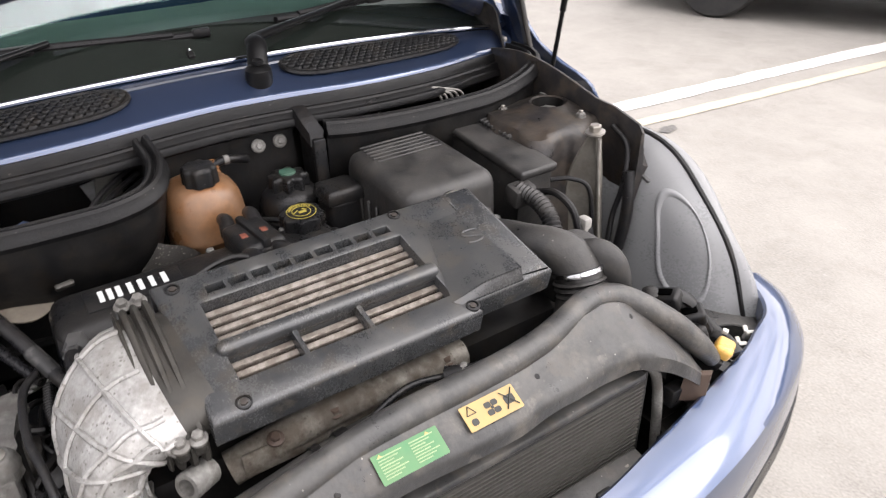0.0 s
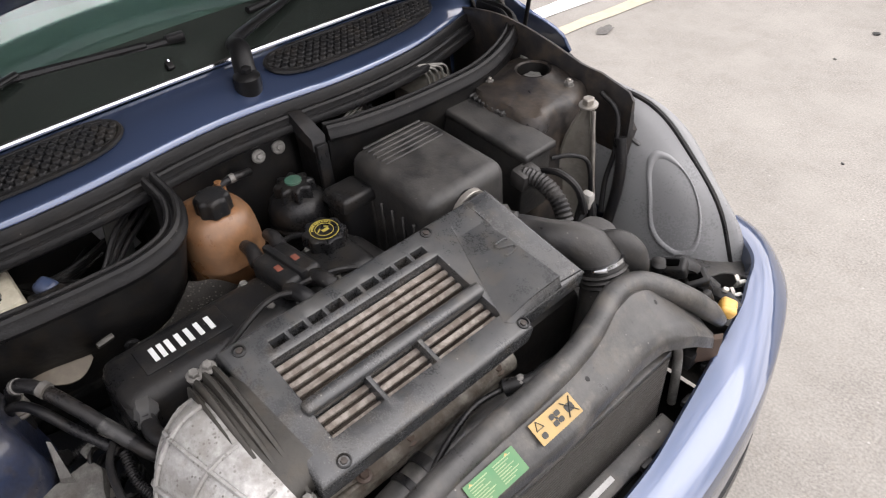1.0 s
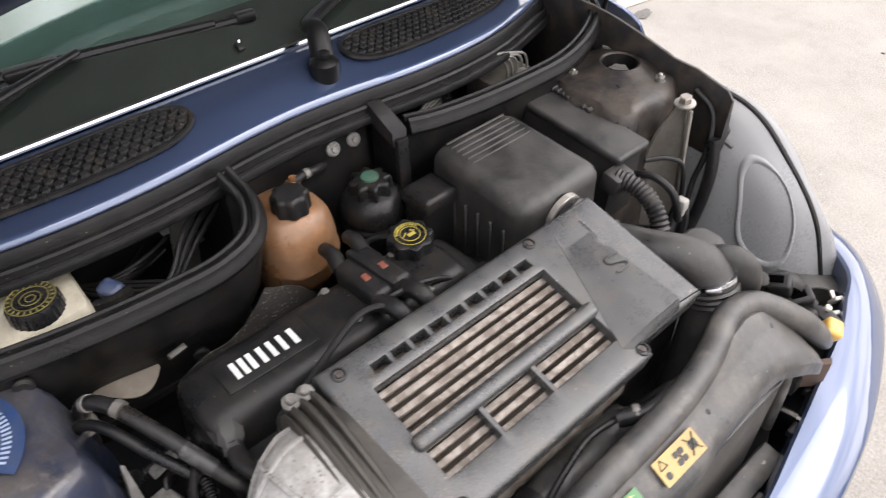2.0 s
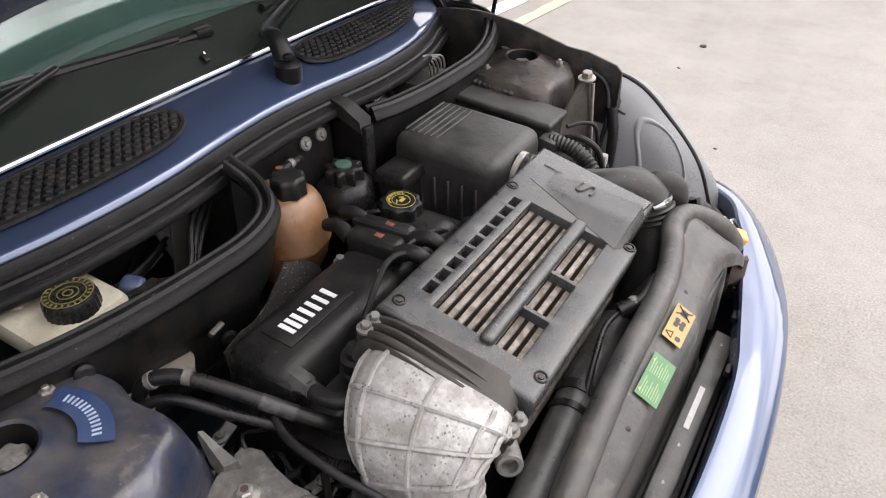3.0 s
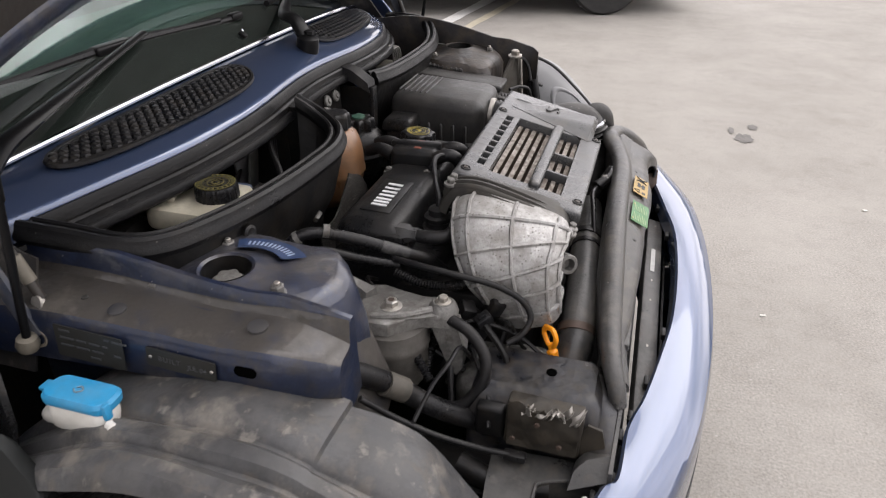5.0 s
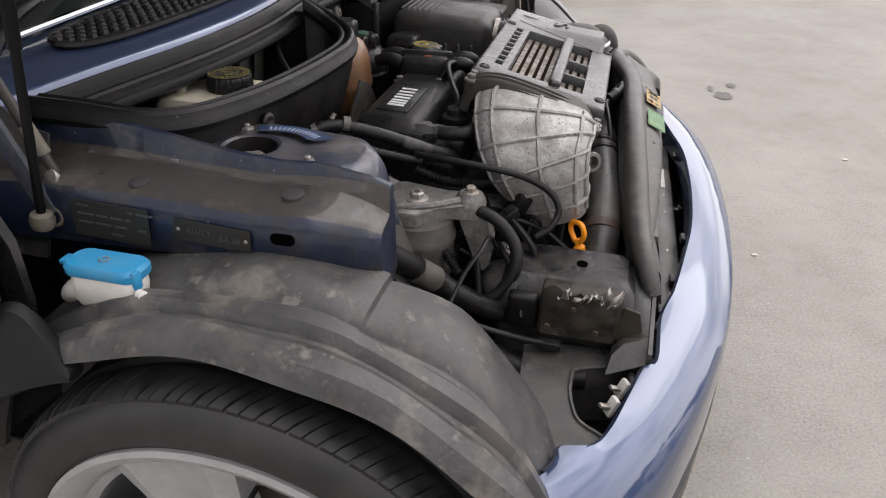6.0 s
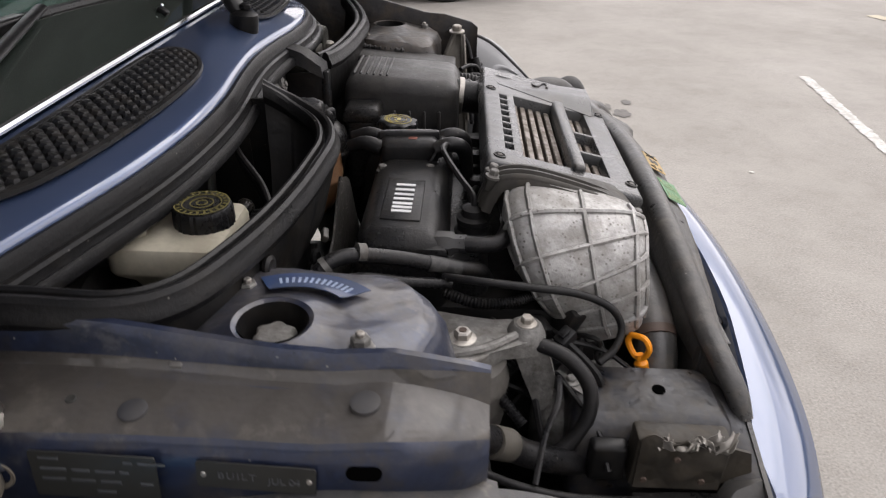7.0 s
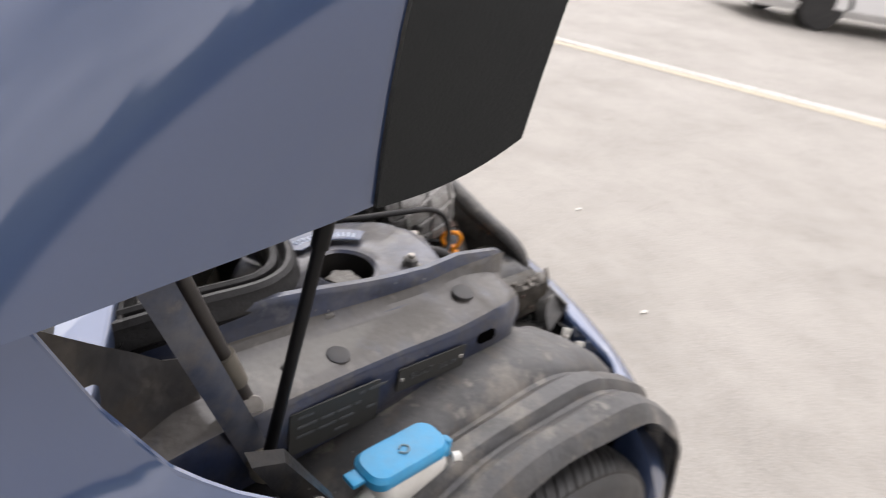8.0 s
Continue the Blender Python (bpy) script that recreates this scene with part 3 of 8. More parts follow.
def liner(sg, plain=False):
    prof = [(0.6, 0.2), (0.602, 0.26), (0.605, 0.32), (0.612, 0.355), (0.628, 0.374), (0.66, 0.381), (0.70, 0.384), (0.715, 0.378), (0.722, 0.371), (0.73, 0.371), (0.738, 0.379), (0.752, 0.38), (0.758, 0.37), (0.766, 0.369), (0.775, 0.374), (0.79, 0.371), (0.797, 0.363), (0.802, 0.355)]

    if sg > 0:
        prof = [(0.572, 0.2), (0.58, 0.25), (0.592, 0.3), (0.606, 0.335), (0.624, 0.356), (0.64, 0.364), (0.655, 0.369), (0.667, 0.37), (0.674, 0.366), (0.678, 0.352)]

    def fn(u, v):
        a = radians(u)
        g = v * (len(prof) - 1)
        k = min(int(g), len(prof) - 2)
        o = prof[k][0] + (prof[k + 1][0] - prof[k][0]) * (g - k)
        r = prof[k][1] + (prof[k + 1][1] - prof[k][1]) * (g - k)
        if u < 72 and sg < 0:
            o -= 0.02 * min(1, (72 - u) / 14) * (1 - v) ** 1.5
            r -= 0.01 * max(0, 1 - v / 0.45)
        if u > 72 or sg > 0:
            r += 0.005 * (1 - v)
        r += 0.003 * math.sin(u * 0.21 + v * 7)
        if sg > 0:
            r *= curve(u, [(8, 1.0), (40, 1.045), (50, 1.065), (60, 1.105), (72, 1.15), (85, 1.16), (168, 1.15)])
        sx = 1.02 if u > 90 else 1.02 - (0.24 if sg > 0 else 0.19) * (1 - v) * (math.cos(a) ** 1.5)
        return (WX + 0.012 + r * math.cos(a) * sx, sg * o, WZ + r * math.sin(a))

    if plain:
        return fn
    us = frange(8, 70, 26) + [71.7, 72.3] + frange(74, 168, 38)
    vs = [k / (2 * len(prof) - 2) for k in range(2 * len(prof) - 1)]
    return sheet(fn, us if sg > 0 else us[::-1], vs, 0.004)


part("wheel_arch_liner", liner(-1), LINER, car, "dusty black plastic wheel arch liner", sharp=28)
liner_l = part("wheel_arch_liner", liner(1), SKYLIT_LINER, car, "smooth plastic wheel arch liner, sky sheen put into its pale grey", sharp=50)


# wheels
def wheel(cx, sg, out=0.815, broad=1.0):
    out *= sg
    hub = aim((cx, out, WZ), (0, sg, 0)) @ Matrix.Diagonal((1, 1, broad, 1))
    prof = [(0.222, -0.19), (0.245, -0.2), (0.285, -0.198), (0.304, -0.185)]
    for q in (-0.155, -0.105, -0.06):
        prof += [(0.309, q - 0.012), (0.302, q - 0.008), (0.302, q + 0.003), (0.309, q + 0.007)]
    prof += [(0.3055, -0.03), (0.302, -0.018), (0.294, -0.007), (0.288, -0.002), (0.275, 0.003), (0.26, 0.003), (0.25, -0.002), (0.242, -0.008)]
    w = part("wheel", lathe([(0.0, -0.165), (0.194, -0.165), (0.194, -0.155), (0.06, -0.15), (0.06, -0.05), (0.0, -0.05)], 32, hub), DEEP_SHADE, car, "alloy road wheel")
    part("tyre", lathe(prof, 72, hub, loop=True), TYRE, w, "black low-profile tyre with grooved tread", sharp=30)
    blocks = bmesh.new()
    rows = [((0.3095, -0.05), (0.3095, -0.034), (0.307, -0.021), (0.3025, -0.0125))]
    for i, row in enumerate(rows):
        for k in range(60):
            a0 = 2 * math.pi * (k + 0.37 * i) / 60
            for lo, hi in ((0.0, 0.05), (0.0525, 0.096)):
                sec = []
                for r, ax in row:
                    tw = (ax + 0.03) * (2.2 if i == 0 else -1.6)
                    sec.append([hub @ V(q * math.cos(a0 + w + tw), q * math.sin(a0 + w + tw), ax) for q, w in ((r - 0.012, lo), (r, lo + 0.002), (r, hi - 0.002), (r - 0.012, hi))])
                loft(sec, bm=blocks)
    part("tread", blocks, TYRE, w)
    rim = lathe([(0.2, -0.17), (0.205, -0.03), (0.23, -0.012), (0.242, -0.003), (0.248, -0.004), (0.248, 0.001), (0.242, 0.004), (0.234, 0.001), (0.224, -0.008), (0.212, -0.03), (0.195, -0.17)], 72, hub, loop=True)
    lathe([(0.0, -0.035), (0.06, -0.03), (0.062, -0.02), (0.05, -0.012), (0.0, -0.01)], 24, hub, rim)
    for k in range(5):
        m = hub @ Matrix.Rotation(2 * math.pi * k / 5 + 0.55, 4, "Z")
        sec = []
        for q in frange(0.045, 0.228, 7):
            h = 0.045 + 0.03 * ((q - 0.045) / 0.167) ** 1.6
            z = -0.022 + 0.016 * (q - 0.045) / 0.167
            sec.append([m @ V(q, -h, z - 0.03), m @ V(q, h, z - 0.03), m @ V(q, h * 0.96, z - 0.004), m @ V(q, h * 0.6, z + 0.004), m @ V(q, h * 0.2, z - 0.004), m @ V(q, -h * 0.2, z - 0.004), m @ V(q, -h * 0.6, z + 0.004), m @ V(q, -h * 0.96, z - 0.004)])
        loft(sec, bm=rim)
    part("rim", rim, RIM, w, "silver five-spoke alloy rim", sharp=30)
    part("brake_disc", lathe([(0.05, -0.1), (0.14, -0.1), (0.14, -0.08), (0.05, -0.08)], 36, hub), STEEL, w)
    m = hub @ Matrix.Translation((-0.1, 0.03, -0.115))
    part("brake_caliper", rbox((0.06, 0.12, 0.06), m, 0.012), RUST, w)
    m = aim(hub @ V(0.03, 0.18, -0.03), (0, sg, 0))
    part("valve", lathe([(0.003, 0), (0.003, 0.02), (0.0045, 0.02), (0.0045, 0.03), (0, 0.031)], 8, m), RUBBER, w)


for cx, sg, out in ((WX, -1, 0.815), (WX, 1, 0.735), (-2.39, -1, 0.815), (-2.39, 1, 0.815)):
    wheel(cx, sg, out, 0.6 if out < 0.8 else 1.0)


# cowl
def cowl_edge(y):
    a = abs(y)
    x = curve(a, [(0, -0.162), (0.08, -0.158), (0.2, -0.148), (0.3, -0.152), (0.4, -0.17), (0.5, -0.205), (0.6, -0.25), (0.7, -0.31)])
    return V(x + 0.022, y, curve(a, [(0, 0.836), (0.25, 0.831), (0.5, 0.816), (0.7, 0.79)]))


def chrome_line(y):
    return V(-0.236 - 0.2 * y * y, y, 0.888 - 0.12 * y * y)


def cowl_fn(u, v):
    a, b = chrome_line(u), cowl_edge(u)
    p = a.lerp(b, v)
    p.z += curve(v, [(0, 0), (0.15, 0.005), (0.3, 0.0095), (0.45, 0.0125), (0.6, 0.014), (0.75, 0.0148), (0.88, 0.0153), (0.95, 0.0145), (0.98, 0.009), (1, -0.01)])
    return p


ys = frange(-0.7, 0.7, 70)
part("cowl_panel", sheet(cowl_fn, ys[::-1], frange(0, 0.8, 8) + frange(0.83, 0.95, 5) + [0.965, 0.978, 0.987, 0.994, 1], 0.004), PAINT, car, "glossy blue cowl panel below the windscreen")
part("bright_strip", tube([chrome_line(y) + V(-0.004, 0, 0.006) for y in frange(-0.68, 0.68, 24)], 0.0045, 8, 2), CHROME, car, "bright strip along the windscreen base")


def cowl_grille(sg):
    """A recessed honeycomb intake, tapered to its outer end."""
    lo, hi = 0.124, 0.515
    frame, cells, bed = bmesh.new(), bmesh.new(), bmesh.new()

    def at(s, w, lift):
        y = lo + (hi - lo) * s
        mid = 0.425 + 0.012 * math.sin(s * 3)
        p = cowl_fn(sg * y, mid + w)
        return p + V(0.0, 0, lift)

    half = lambda s: 0.285 * math.sqrt(max(0, 1 - abs(2 * s - 1) ** 7)) * (1 - 0.12 * s)
    ss = [0.5 - 0.5 * math.cos(math.pi * k / 40) for k in range(41)]
    loop = [(s, half(s)) for s in ss] + [(s, -half(s)) for s in ss[::-1][1:-1]]
    outer = [at(s, w * 1.0, 0.005) for s, w in loop]
    tube(outer + [outer[0]], 0.0042, 6, 1, frame, loop=True)
    inner = [at(0.5 + (s - 0.5) * 0.962, w * 0.84, 0.0055) for s, w in loop]
    tube(inner + [inner[0]], 0.0026, 6, 1, frame, loop=True)
    for s0, s1 in zip(ss, ss[1:]):
        q = [at(s0, half(s0), 0.003), at(s1, half(s1), 0.003), at(s1, -half(s1), 0.003), at(s0, -half(s0), 0.003)]
        if (q[0] - q[3]).length > 1e-4 and (q[1] - q[2]).length > 1e-4:
            bed.faces.new([bed.verts.new(v) for v in q])
    cols, rows = 26, 6
    for i in range(cols):
        for j in range(rows):
            s = (i + 0.5 + (0.5 if j % 2 else 0)) / cols
            w = -0.225 + 0.45 * (j + 0.5) / rows
            if s > 0.985 or abs(w) > half(s) * 0.84 - 0.02:
                continue
            c = at(s, w, 0.003)
            nrm = V(0.25, 0, 1)
            m = aim(c, nrm) @ Matrix.Rotation(0.4 * sg, 4, "Z")
            lathe([(0.0084, 0.0), (0.008, 0.003), (0.005, 0.0066), (0.0016, 0.0071)], 6, m, cells)
    gr = part("cowl_grille", frame, BLACK, car, "black honeycomb air intake grille")
    part("grille_bed", bed, DEEP_SHADE, gr)
    part("grille_studs", cells, BLACK, gr)


cowl_grille(-1)
cowl_grille(1)


# cowl seal: three ridges of rubber under the cowl edge
def seal_line(y, d, h):
    p = cowl_edge(y)
    return p + V(d, 0, h)


sec = [(-0.0035, 0.006), (-0.001, 0.0108), (0.003, 0.0108), (0.0065, 0.006), (0.0085, -0.003), (0.0095, -0.0065), (0.0125, -0.0055), (0.0175, -0.0065), (0.0205, -0.0105), (0.0215, -0.018), (0.0225, -0.0215), (0.026, -0.02), (0.0305, -0.0225), (0.033, -0.028), (0.0335, -0.036), (0.028, -0.042), (0.008, -0.036), (0.0, -0.022)]
part("cowl_seal", loft([[seal_line(y, d * (0.84 if d > 0 else 1), h * (0.78 if h < 0 else 1)) for d, h in sec] for y in frange(-0.6, 0.6, 60)]), SEAL, car, "ridged black rubber seal along the cowl", sharp=25)


def apron(u, v):
    p = cowl_edge(u) + V(0.008, 0, -0.02)
    deep = 0.1 * max(0, min(1, (abs(u + 0.01) - 0.125) / 0.02)) * min(1, v / 0.06)
    return p + V(0.012 * v - deep, 0, -0.42 * v)


part("firewall", sheet(apron, frange(0.66, 0.15, 14) + frange(0.135, -0.135, 8) + frange(-0.15, -0.66, 14), [0, 0.03, 0.06, 0.12, 0.3, 0.6, 1], 0.006), DEEP_SHADE, car, "grimy firewall, the bay's shade put into its black")

# windscreen, roof and the rest of the body, plain where the walk never looks
def screen(u, v):
    base = chrome_line(u) + V(-0.015, 0, 0.0)
    return base + V(-0.6 * v - 0.45 * u * u * v, -u * 0.12 * v, 0.41 * v - 0.04 * v * v)


ws = part("windscreen", sheet(screen, frange(0.66, -0.66, 24), frange(0, 1, 10), 0.005), GLASS, car, "green-tinted windscreen reflecting the clouds")
ws.visible_shadow = False
band = lambda u, v: Vector(screen(u, 0.12 * v)) + V(0.0, 0, 0.0025)
part("windscreen_band", sheet(band, frange(0.655, -0.655, 24), frange(0, 1, 2), 0.001), INK, ws, "black printed band at the glass edge")
part("dashboard", sheet(lambda u, v: (-0.33 - 0.2 * u * u - 0.42 * v, u, 0.875 + 0.03 * math.sin(v * 3) - 0.05 * v), frange(0.62, -0.62, 12), frange(0, 1, 8), 0.05), mat("dashboard_plastic", (0.12, 0.135, 0.13), 0.6, scale=300), car, "dark dashboard top")


def shell_section(x):
    """Half width, sill height, belt height, belt half width, roof height, roof half width."""
    return [interp(-x, t) for t in (
        [(0.33, 0.835), (0.7, 0.84), (2.4, 0.845), (2.9, 0.8), (3.05, 0.74)],
        [(0.33, 0.2), (2.0, 0.2), (2.9, 0.26), (3.05, 0.35)],
        [(0.33, 0.86), (1.5, 0.92), (3.05, 0.93)],
        [(0.33, 0.76), (2.6, 0.77), (3.05, 0.7)],
        [(0.33, 0.87), (0.86, 1.31), (1.2, 1.39), (1.7, 1.41), (2.5, 1.36), (2.85, 1.28), (3.05, 0.95)],
        [(0.33, 0.7), (0.86, 0.56), (1.7, 0.58), (2.85, 0.54), (3.05, 0.66)])]


rings = []
for x in (-0.88, -1.2, -1.7, -2.1, -2.5, -2.75, -2.9, -3.0, -3.05):
    hw, sill, belt, bw, roof, rw = shell_section(x)
    half = [(hw * 0.93, sill), (hw, sill + 0.1), (hw, 0.62), (bw + 0.02, belt - 0.02), (bw, belt), (rw + 0.03, roof - 0.06), (rw - 0.05, roof - 0.01), (rw * 0.5, roof + 0.01)]
    rings.append([(x, -y, z) for y, z in half] + [(x, y, z) for y, z in half[::-1]])
part("cabin_body", loft(rings), PAINT, car, "blue painted cabin with a rounded roof")
for sg in (-1, 1):
    rings = []
    for x in (-0.345, -0.5, -0.7, -0.9):
        hw, sill, belt, bw, roof, rw = shell_section(x)
        rings.append([(x, sg * y, z) for y, z in ((hw * 0.9, sill), (hw * 0.97, sill + 0.05), (hw, 0.45), (hw, 0.66), (bw + 0.03, belt - 0.03), (bw, belt), (bw - 0.03, belt - 0.01), (hw - 0.06, 0.6), (hw - 0.07, sill))])
    part("door", loft(rings), PAINT, car, "blue painted door")
    pil = [(chrome_line(0.66 * sg) + V(-0.03, 0.035 * sg, -0.01)), V(-0.6, sg * 0.66, 1.11), V(-0.9, sg * 0.6, 1.33)]
    part("windscreen_pillar", tube(pil, 0.03, 10, 6), PAINT, car)


# fixed scuttle side panels behind the front wheels
def side_panel(sg, at=None):
    def fn(u, v):
        z = 0.25 + (0.93 - 0.25) * v
        front = interp(z, [(0.25, -0.34), (0.45, -0.34), (0.55, -0.29), (0.62, -0.21), (0.66, -0.14), (0.69, -0.118), (0.735, -0.13), (0.755, -0.155), (0.775, -0.205), (0.81, -0.249), (0.86, -0.281), (0.93, -0.312)])
        o = interp(z, [(0.25, 0.8), (0.45, 0.83), (0.63, 0.818), (0.69, 0.806), (0.735, 0.787), (0.775, 0.757), (0.81, 0.737), (0.86, 0.718), (0.93, 0.7)])
        return (front + (-0.38 - front) * u, sg * (o + 0.02 * u * u), z)

    if at:
        return fn(at[1], at[0])
    us, vs = frange(0, 1, 8), frange(0, 1, 34)
    return sheet(fn, us if sg < 0 else us[::-1], vs, 0.006)


for sg in (-1, 1):
    bead = [side_panel(sg, (v, 0.002)) for v in frange(0.66, 1, 16)]
    sp = part("scuttle_panel", side_panel(sg), PAINT, car, "blue painted wing panel beside the open bonnet")
    part("panel_bead", tube(bead, 0.0032, 8, 1), PAINT, sp, "rolled panel edge")
    # black arch trim: a broad band with a forward tip
    top = smooth_path([(-0.06, 0.797, 0.628), (-0.083, 0.792, 0.658), (-0.114, 0.79, 0.692), (-0.177, 0.803, 0.662), (-0.26, 0.828, 0.59), (-0.31, 0.835, 0.5)], 6)
    low = smooth_path([(-0.06, 0.8, 0.62), (-0.085, 0.806, 0.612), (-0.118, 0.814, 0.599), (-0.15, 0.819, 0.577), (-0.209, 0.824, 0.507), (-0.25, 0.832, 0.42)], 6)
    rings = []
    for p, q in zip(top, low):
        n = V(0.15, 1, 0.25).normalized() * 0.012
        ring = [p, p.lerp(q, 0.06) + n * 0.9, p.lerp(q, 0.5) + n * 1.2, p.lerp(q, 0.94) + n, q, p.lerp(q, 0.9) - n * 0.8, p.lerp(q, 0.1) - n * 0.8]
        rings.append([(v.x, sg * v.y, v.z) for v in ring])
    part("arch_trim", loft(rings), ARCHTRIM, sp, "grey plastic wheel arch trim", sharp=50)

# bonnet, raised
HX, HZ = -0.385, 1.032


def lean(v):
    """How far ahead and up the raised bonnet reaches at share v of its length."""
    return 0.52 * v**1.25, 0.8 * v


def side_lean(v):
    """The same for the bonnet's sides, upright at first."""
    return 0.66 * v**2.2, 0.74 * v


def bonnet_fn(u, v):
    dx, dz = lean(v)
    return V(HX + dx - 0.06 * math.sin(v * 2.6) + 0.06 * u * u * v, u, HZ - 0.4 * u * u + dz + 0.05 * math.sin(v * 2.6) * (1 - u * u))


bonnet = part("bonnet", sheet(bonnet_fn, frange(-0.66, 0.66, 36), frange(0, 1, 20), 0.006), PAINT, car, "raised blue bonnet")
part("bonnet_lining", sheet(lambda u, v: bonnet_fn(u * 0.95, 0.05 + 0.91 * v) + V(0.03 + 0.006 * math.sin(u * 9) * math.sin(v * 8), 0, 0), frange(0.66, -0.66, 36), frange(0, 1, 20), 0.012), mat("heat_lining", (0.02, 0.016, 0.013), 0.7, var=0.4, scale=60, bump=0.5), bonnet, "dark heat lining")
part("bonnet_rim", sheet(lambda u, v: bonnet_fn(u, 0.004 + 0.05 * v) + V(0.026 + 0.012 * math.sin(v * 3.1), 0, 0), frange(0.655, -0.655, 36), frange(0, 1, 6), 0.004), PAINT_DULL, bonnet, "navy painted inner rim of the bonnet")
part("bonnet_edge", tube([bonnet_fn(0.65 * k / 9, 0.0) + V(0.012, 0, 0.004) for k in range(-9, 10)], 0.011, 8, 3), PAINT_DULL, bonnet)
for k in range(-7, 8):
    p = bonnet_fn(0.09 * k, 0.0)
    part("seal_clip", rbox((0.008, 0.014, 0.014), Matrix.Translation(p + V(0.022, 0, 0.004)), 0.003, 1), BLACK, bonnet)
for sg in (-1, 1):
    def skirt(u, v, sg=sg):
        # u: from the bonnet's rear forward; v: up, narrowing towards its front end
        u = 0.36 + (u - 0.36) * (1 - 0.65 * v * v)
        x = -0.582 + 0.44 * u
        z0 = curve(u, [(0, 0.87), (0.4, 0.914), (0.7, 0.942), (1, 0.966)])
        dx, dz = side_lean(v)
        bulge = 0.757 - 0.06 * (1 - u) ** 1.5 - 0.02 * v * v - 0.6 * min(v, 0.4) * (1 - u) ** 1.2 - 0.012 * math.sin(v * 9 + u * 3) * v
        return V(x + dx, sg * bulge, z0 + dz)

    us, vs = frange(0.36, 1, 12), frange(0, 1, 24)
    sk = part("bonnet_side", sheet(skirt, us if sg < 0 else us[::-1], vs, 0.005), PAINT, bonnet, "blue painted side of the bonnet")

    def trim(u, v, sg=sg):
        end = max(0.04, 1 - 1.4 * v * v)
        return skirt(1.0, v) + V((0.072 * u + 0.12 * u * v) * end, sg * (0.003 + (0.03 * u + 0.004 * math.sin(u * 3)) * end), (0.03 * u + 0.012 * u * u) * end)

    us = frange(0, 1, 10)
    part("bonnet_arch_trim", sheet(trim, us if sg < 0 else us[::-1], vs, 0.012), ARCHTRIM, bonnet, "grey plastic arch trim on the bonnet edge")
    bow = [bonnet_fn(0.655 * sg, v) for v in frange(0, 1, 8)]
    rows = []
    for v, b in zip(frange(0, 1, 8), bow):
        a = skirt(0.36, v)
        c = a + (a - skirt(0.5, v)) * 1.6
        rows.append([a * (1 - q) ** 2 + c * 2 * q * (1 - q) + b * q * q for q in frange(0, 1, 8)])
    bm = bmesh.new()
    loft(rows, closed=False, bm=bm)
    part("bonnet_shoulder", bm, PAINT, bonnet)

# gas struts and hinges
STRUT = mat("strut_black", (0.004, 0.004, 0.0045), 0.4, spec=0.2, bump=0.0)
for sg in (-1, 1):
    a, b = V(-0.16, sg * 0.69, 0.72), V(-0.122, sg * 0.692, 0.935)
    d = b - a
    st = part("gas_strut", tube([a + d * 0.85, a + d * 2.3], 0.0064, 14, 1), STRUT, car, "black gas strut holding the bonnet")
    part("strut_rod", tube([a, a + d * 0.9], 0.0048, 10, 1), STRUT, st)
    part("ball_joint", lathe([(0, -0.012), (0.011, -0.008), (0.013, 0), (0.011, 0.008), (0, 0.012)], 12, aim(a, d)), DULLCREAM, st)
    def arm(u, v, sg=sg):
        c = V(-0.268, 0, 0.985).lerp(V(-0.16, 0, 0.715), v)
        return V(c.x - 0.0085 + 0.017 * u, sg * (0.672 + 0.001 * math.sin(u * 3.1)), c.z + 0.01 * u)

    hg = part("bonnet_hinge", sheet(arm, frange(0, 1, 6), frange(0, 1, 12), 0.007), HINGE, car, "flat dusty blue painted bonnet hinge arm")
    part("hinge_tube", tube([(-0.243, sg * 0.664, 0.985), (-0.216, sg * 0.66, 0.91), (-0.158, sg * 0.657, 0.76)], 0.0058, 12, 5), mat("brown_tube", (0.02, 0.017, 0.015), 0.45, dust=0.35, dustcol=(0.06, 0.05, 0.04)), hg, "grimy brown damper tube")
    part("tube_ferrule", tube([(-0.178, sg * 0.658, 0.812), (-0.166, sg * 0.657, 0.781)], 0.008, 12, 1), DULLCREAM, hg, "cream ferrule")
    bolt((-0.158, sg * 0.664, 0.758), (0.2, -sg, -0.4), 0.0055, 0.006, hg)

# dirty pocket behind each hinge
for sg in (-1, 1):
    def pocket(u, v, sg=sg):
        x = -0.4 + 0.215 * u
        top = interp(x, [(-0.4, 0.9), (-0.3, 0.885), (-0.25, 0.835), (-0.2, 0.79)])
        return V(x, sg * (0.645 + 0.02 * math.sin(u * 5) * v + 0.03 * (1 - v)), 0.66 + (top - 0.66) * v)

    us = frange(0, 1, 10)
    pk = part("hinge_pocket", sheet(pocket, us if sg < 0 else us[::-1], frange(0, 1, 8), 0.004), STAINPAINT, car, "dirty inner panel behind the bonnet hinge")
    for x, z in ((-0.285, 0.82), (-0.262, 0.77), (-0.24, 0.72)):
        bolt((x, sg * 0.668, z), (0.2, sg, 0.2), 0.006, 0.006, pk, STEEL)

# ---- engine bay ----
# intercooler cover: its own frame, u ahead and down, v to the car's left, w out
ICS = math.radians(13.2)
IC = Matrix(((math.cos(ICS), 0, math.sin(ICS), 0.2), (0, 1, 0, -0.212), (-math.sin(ICS), 0, math.cos(ICS), 0.781), (0, 0, 0, 1)))


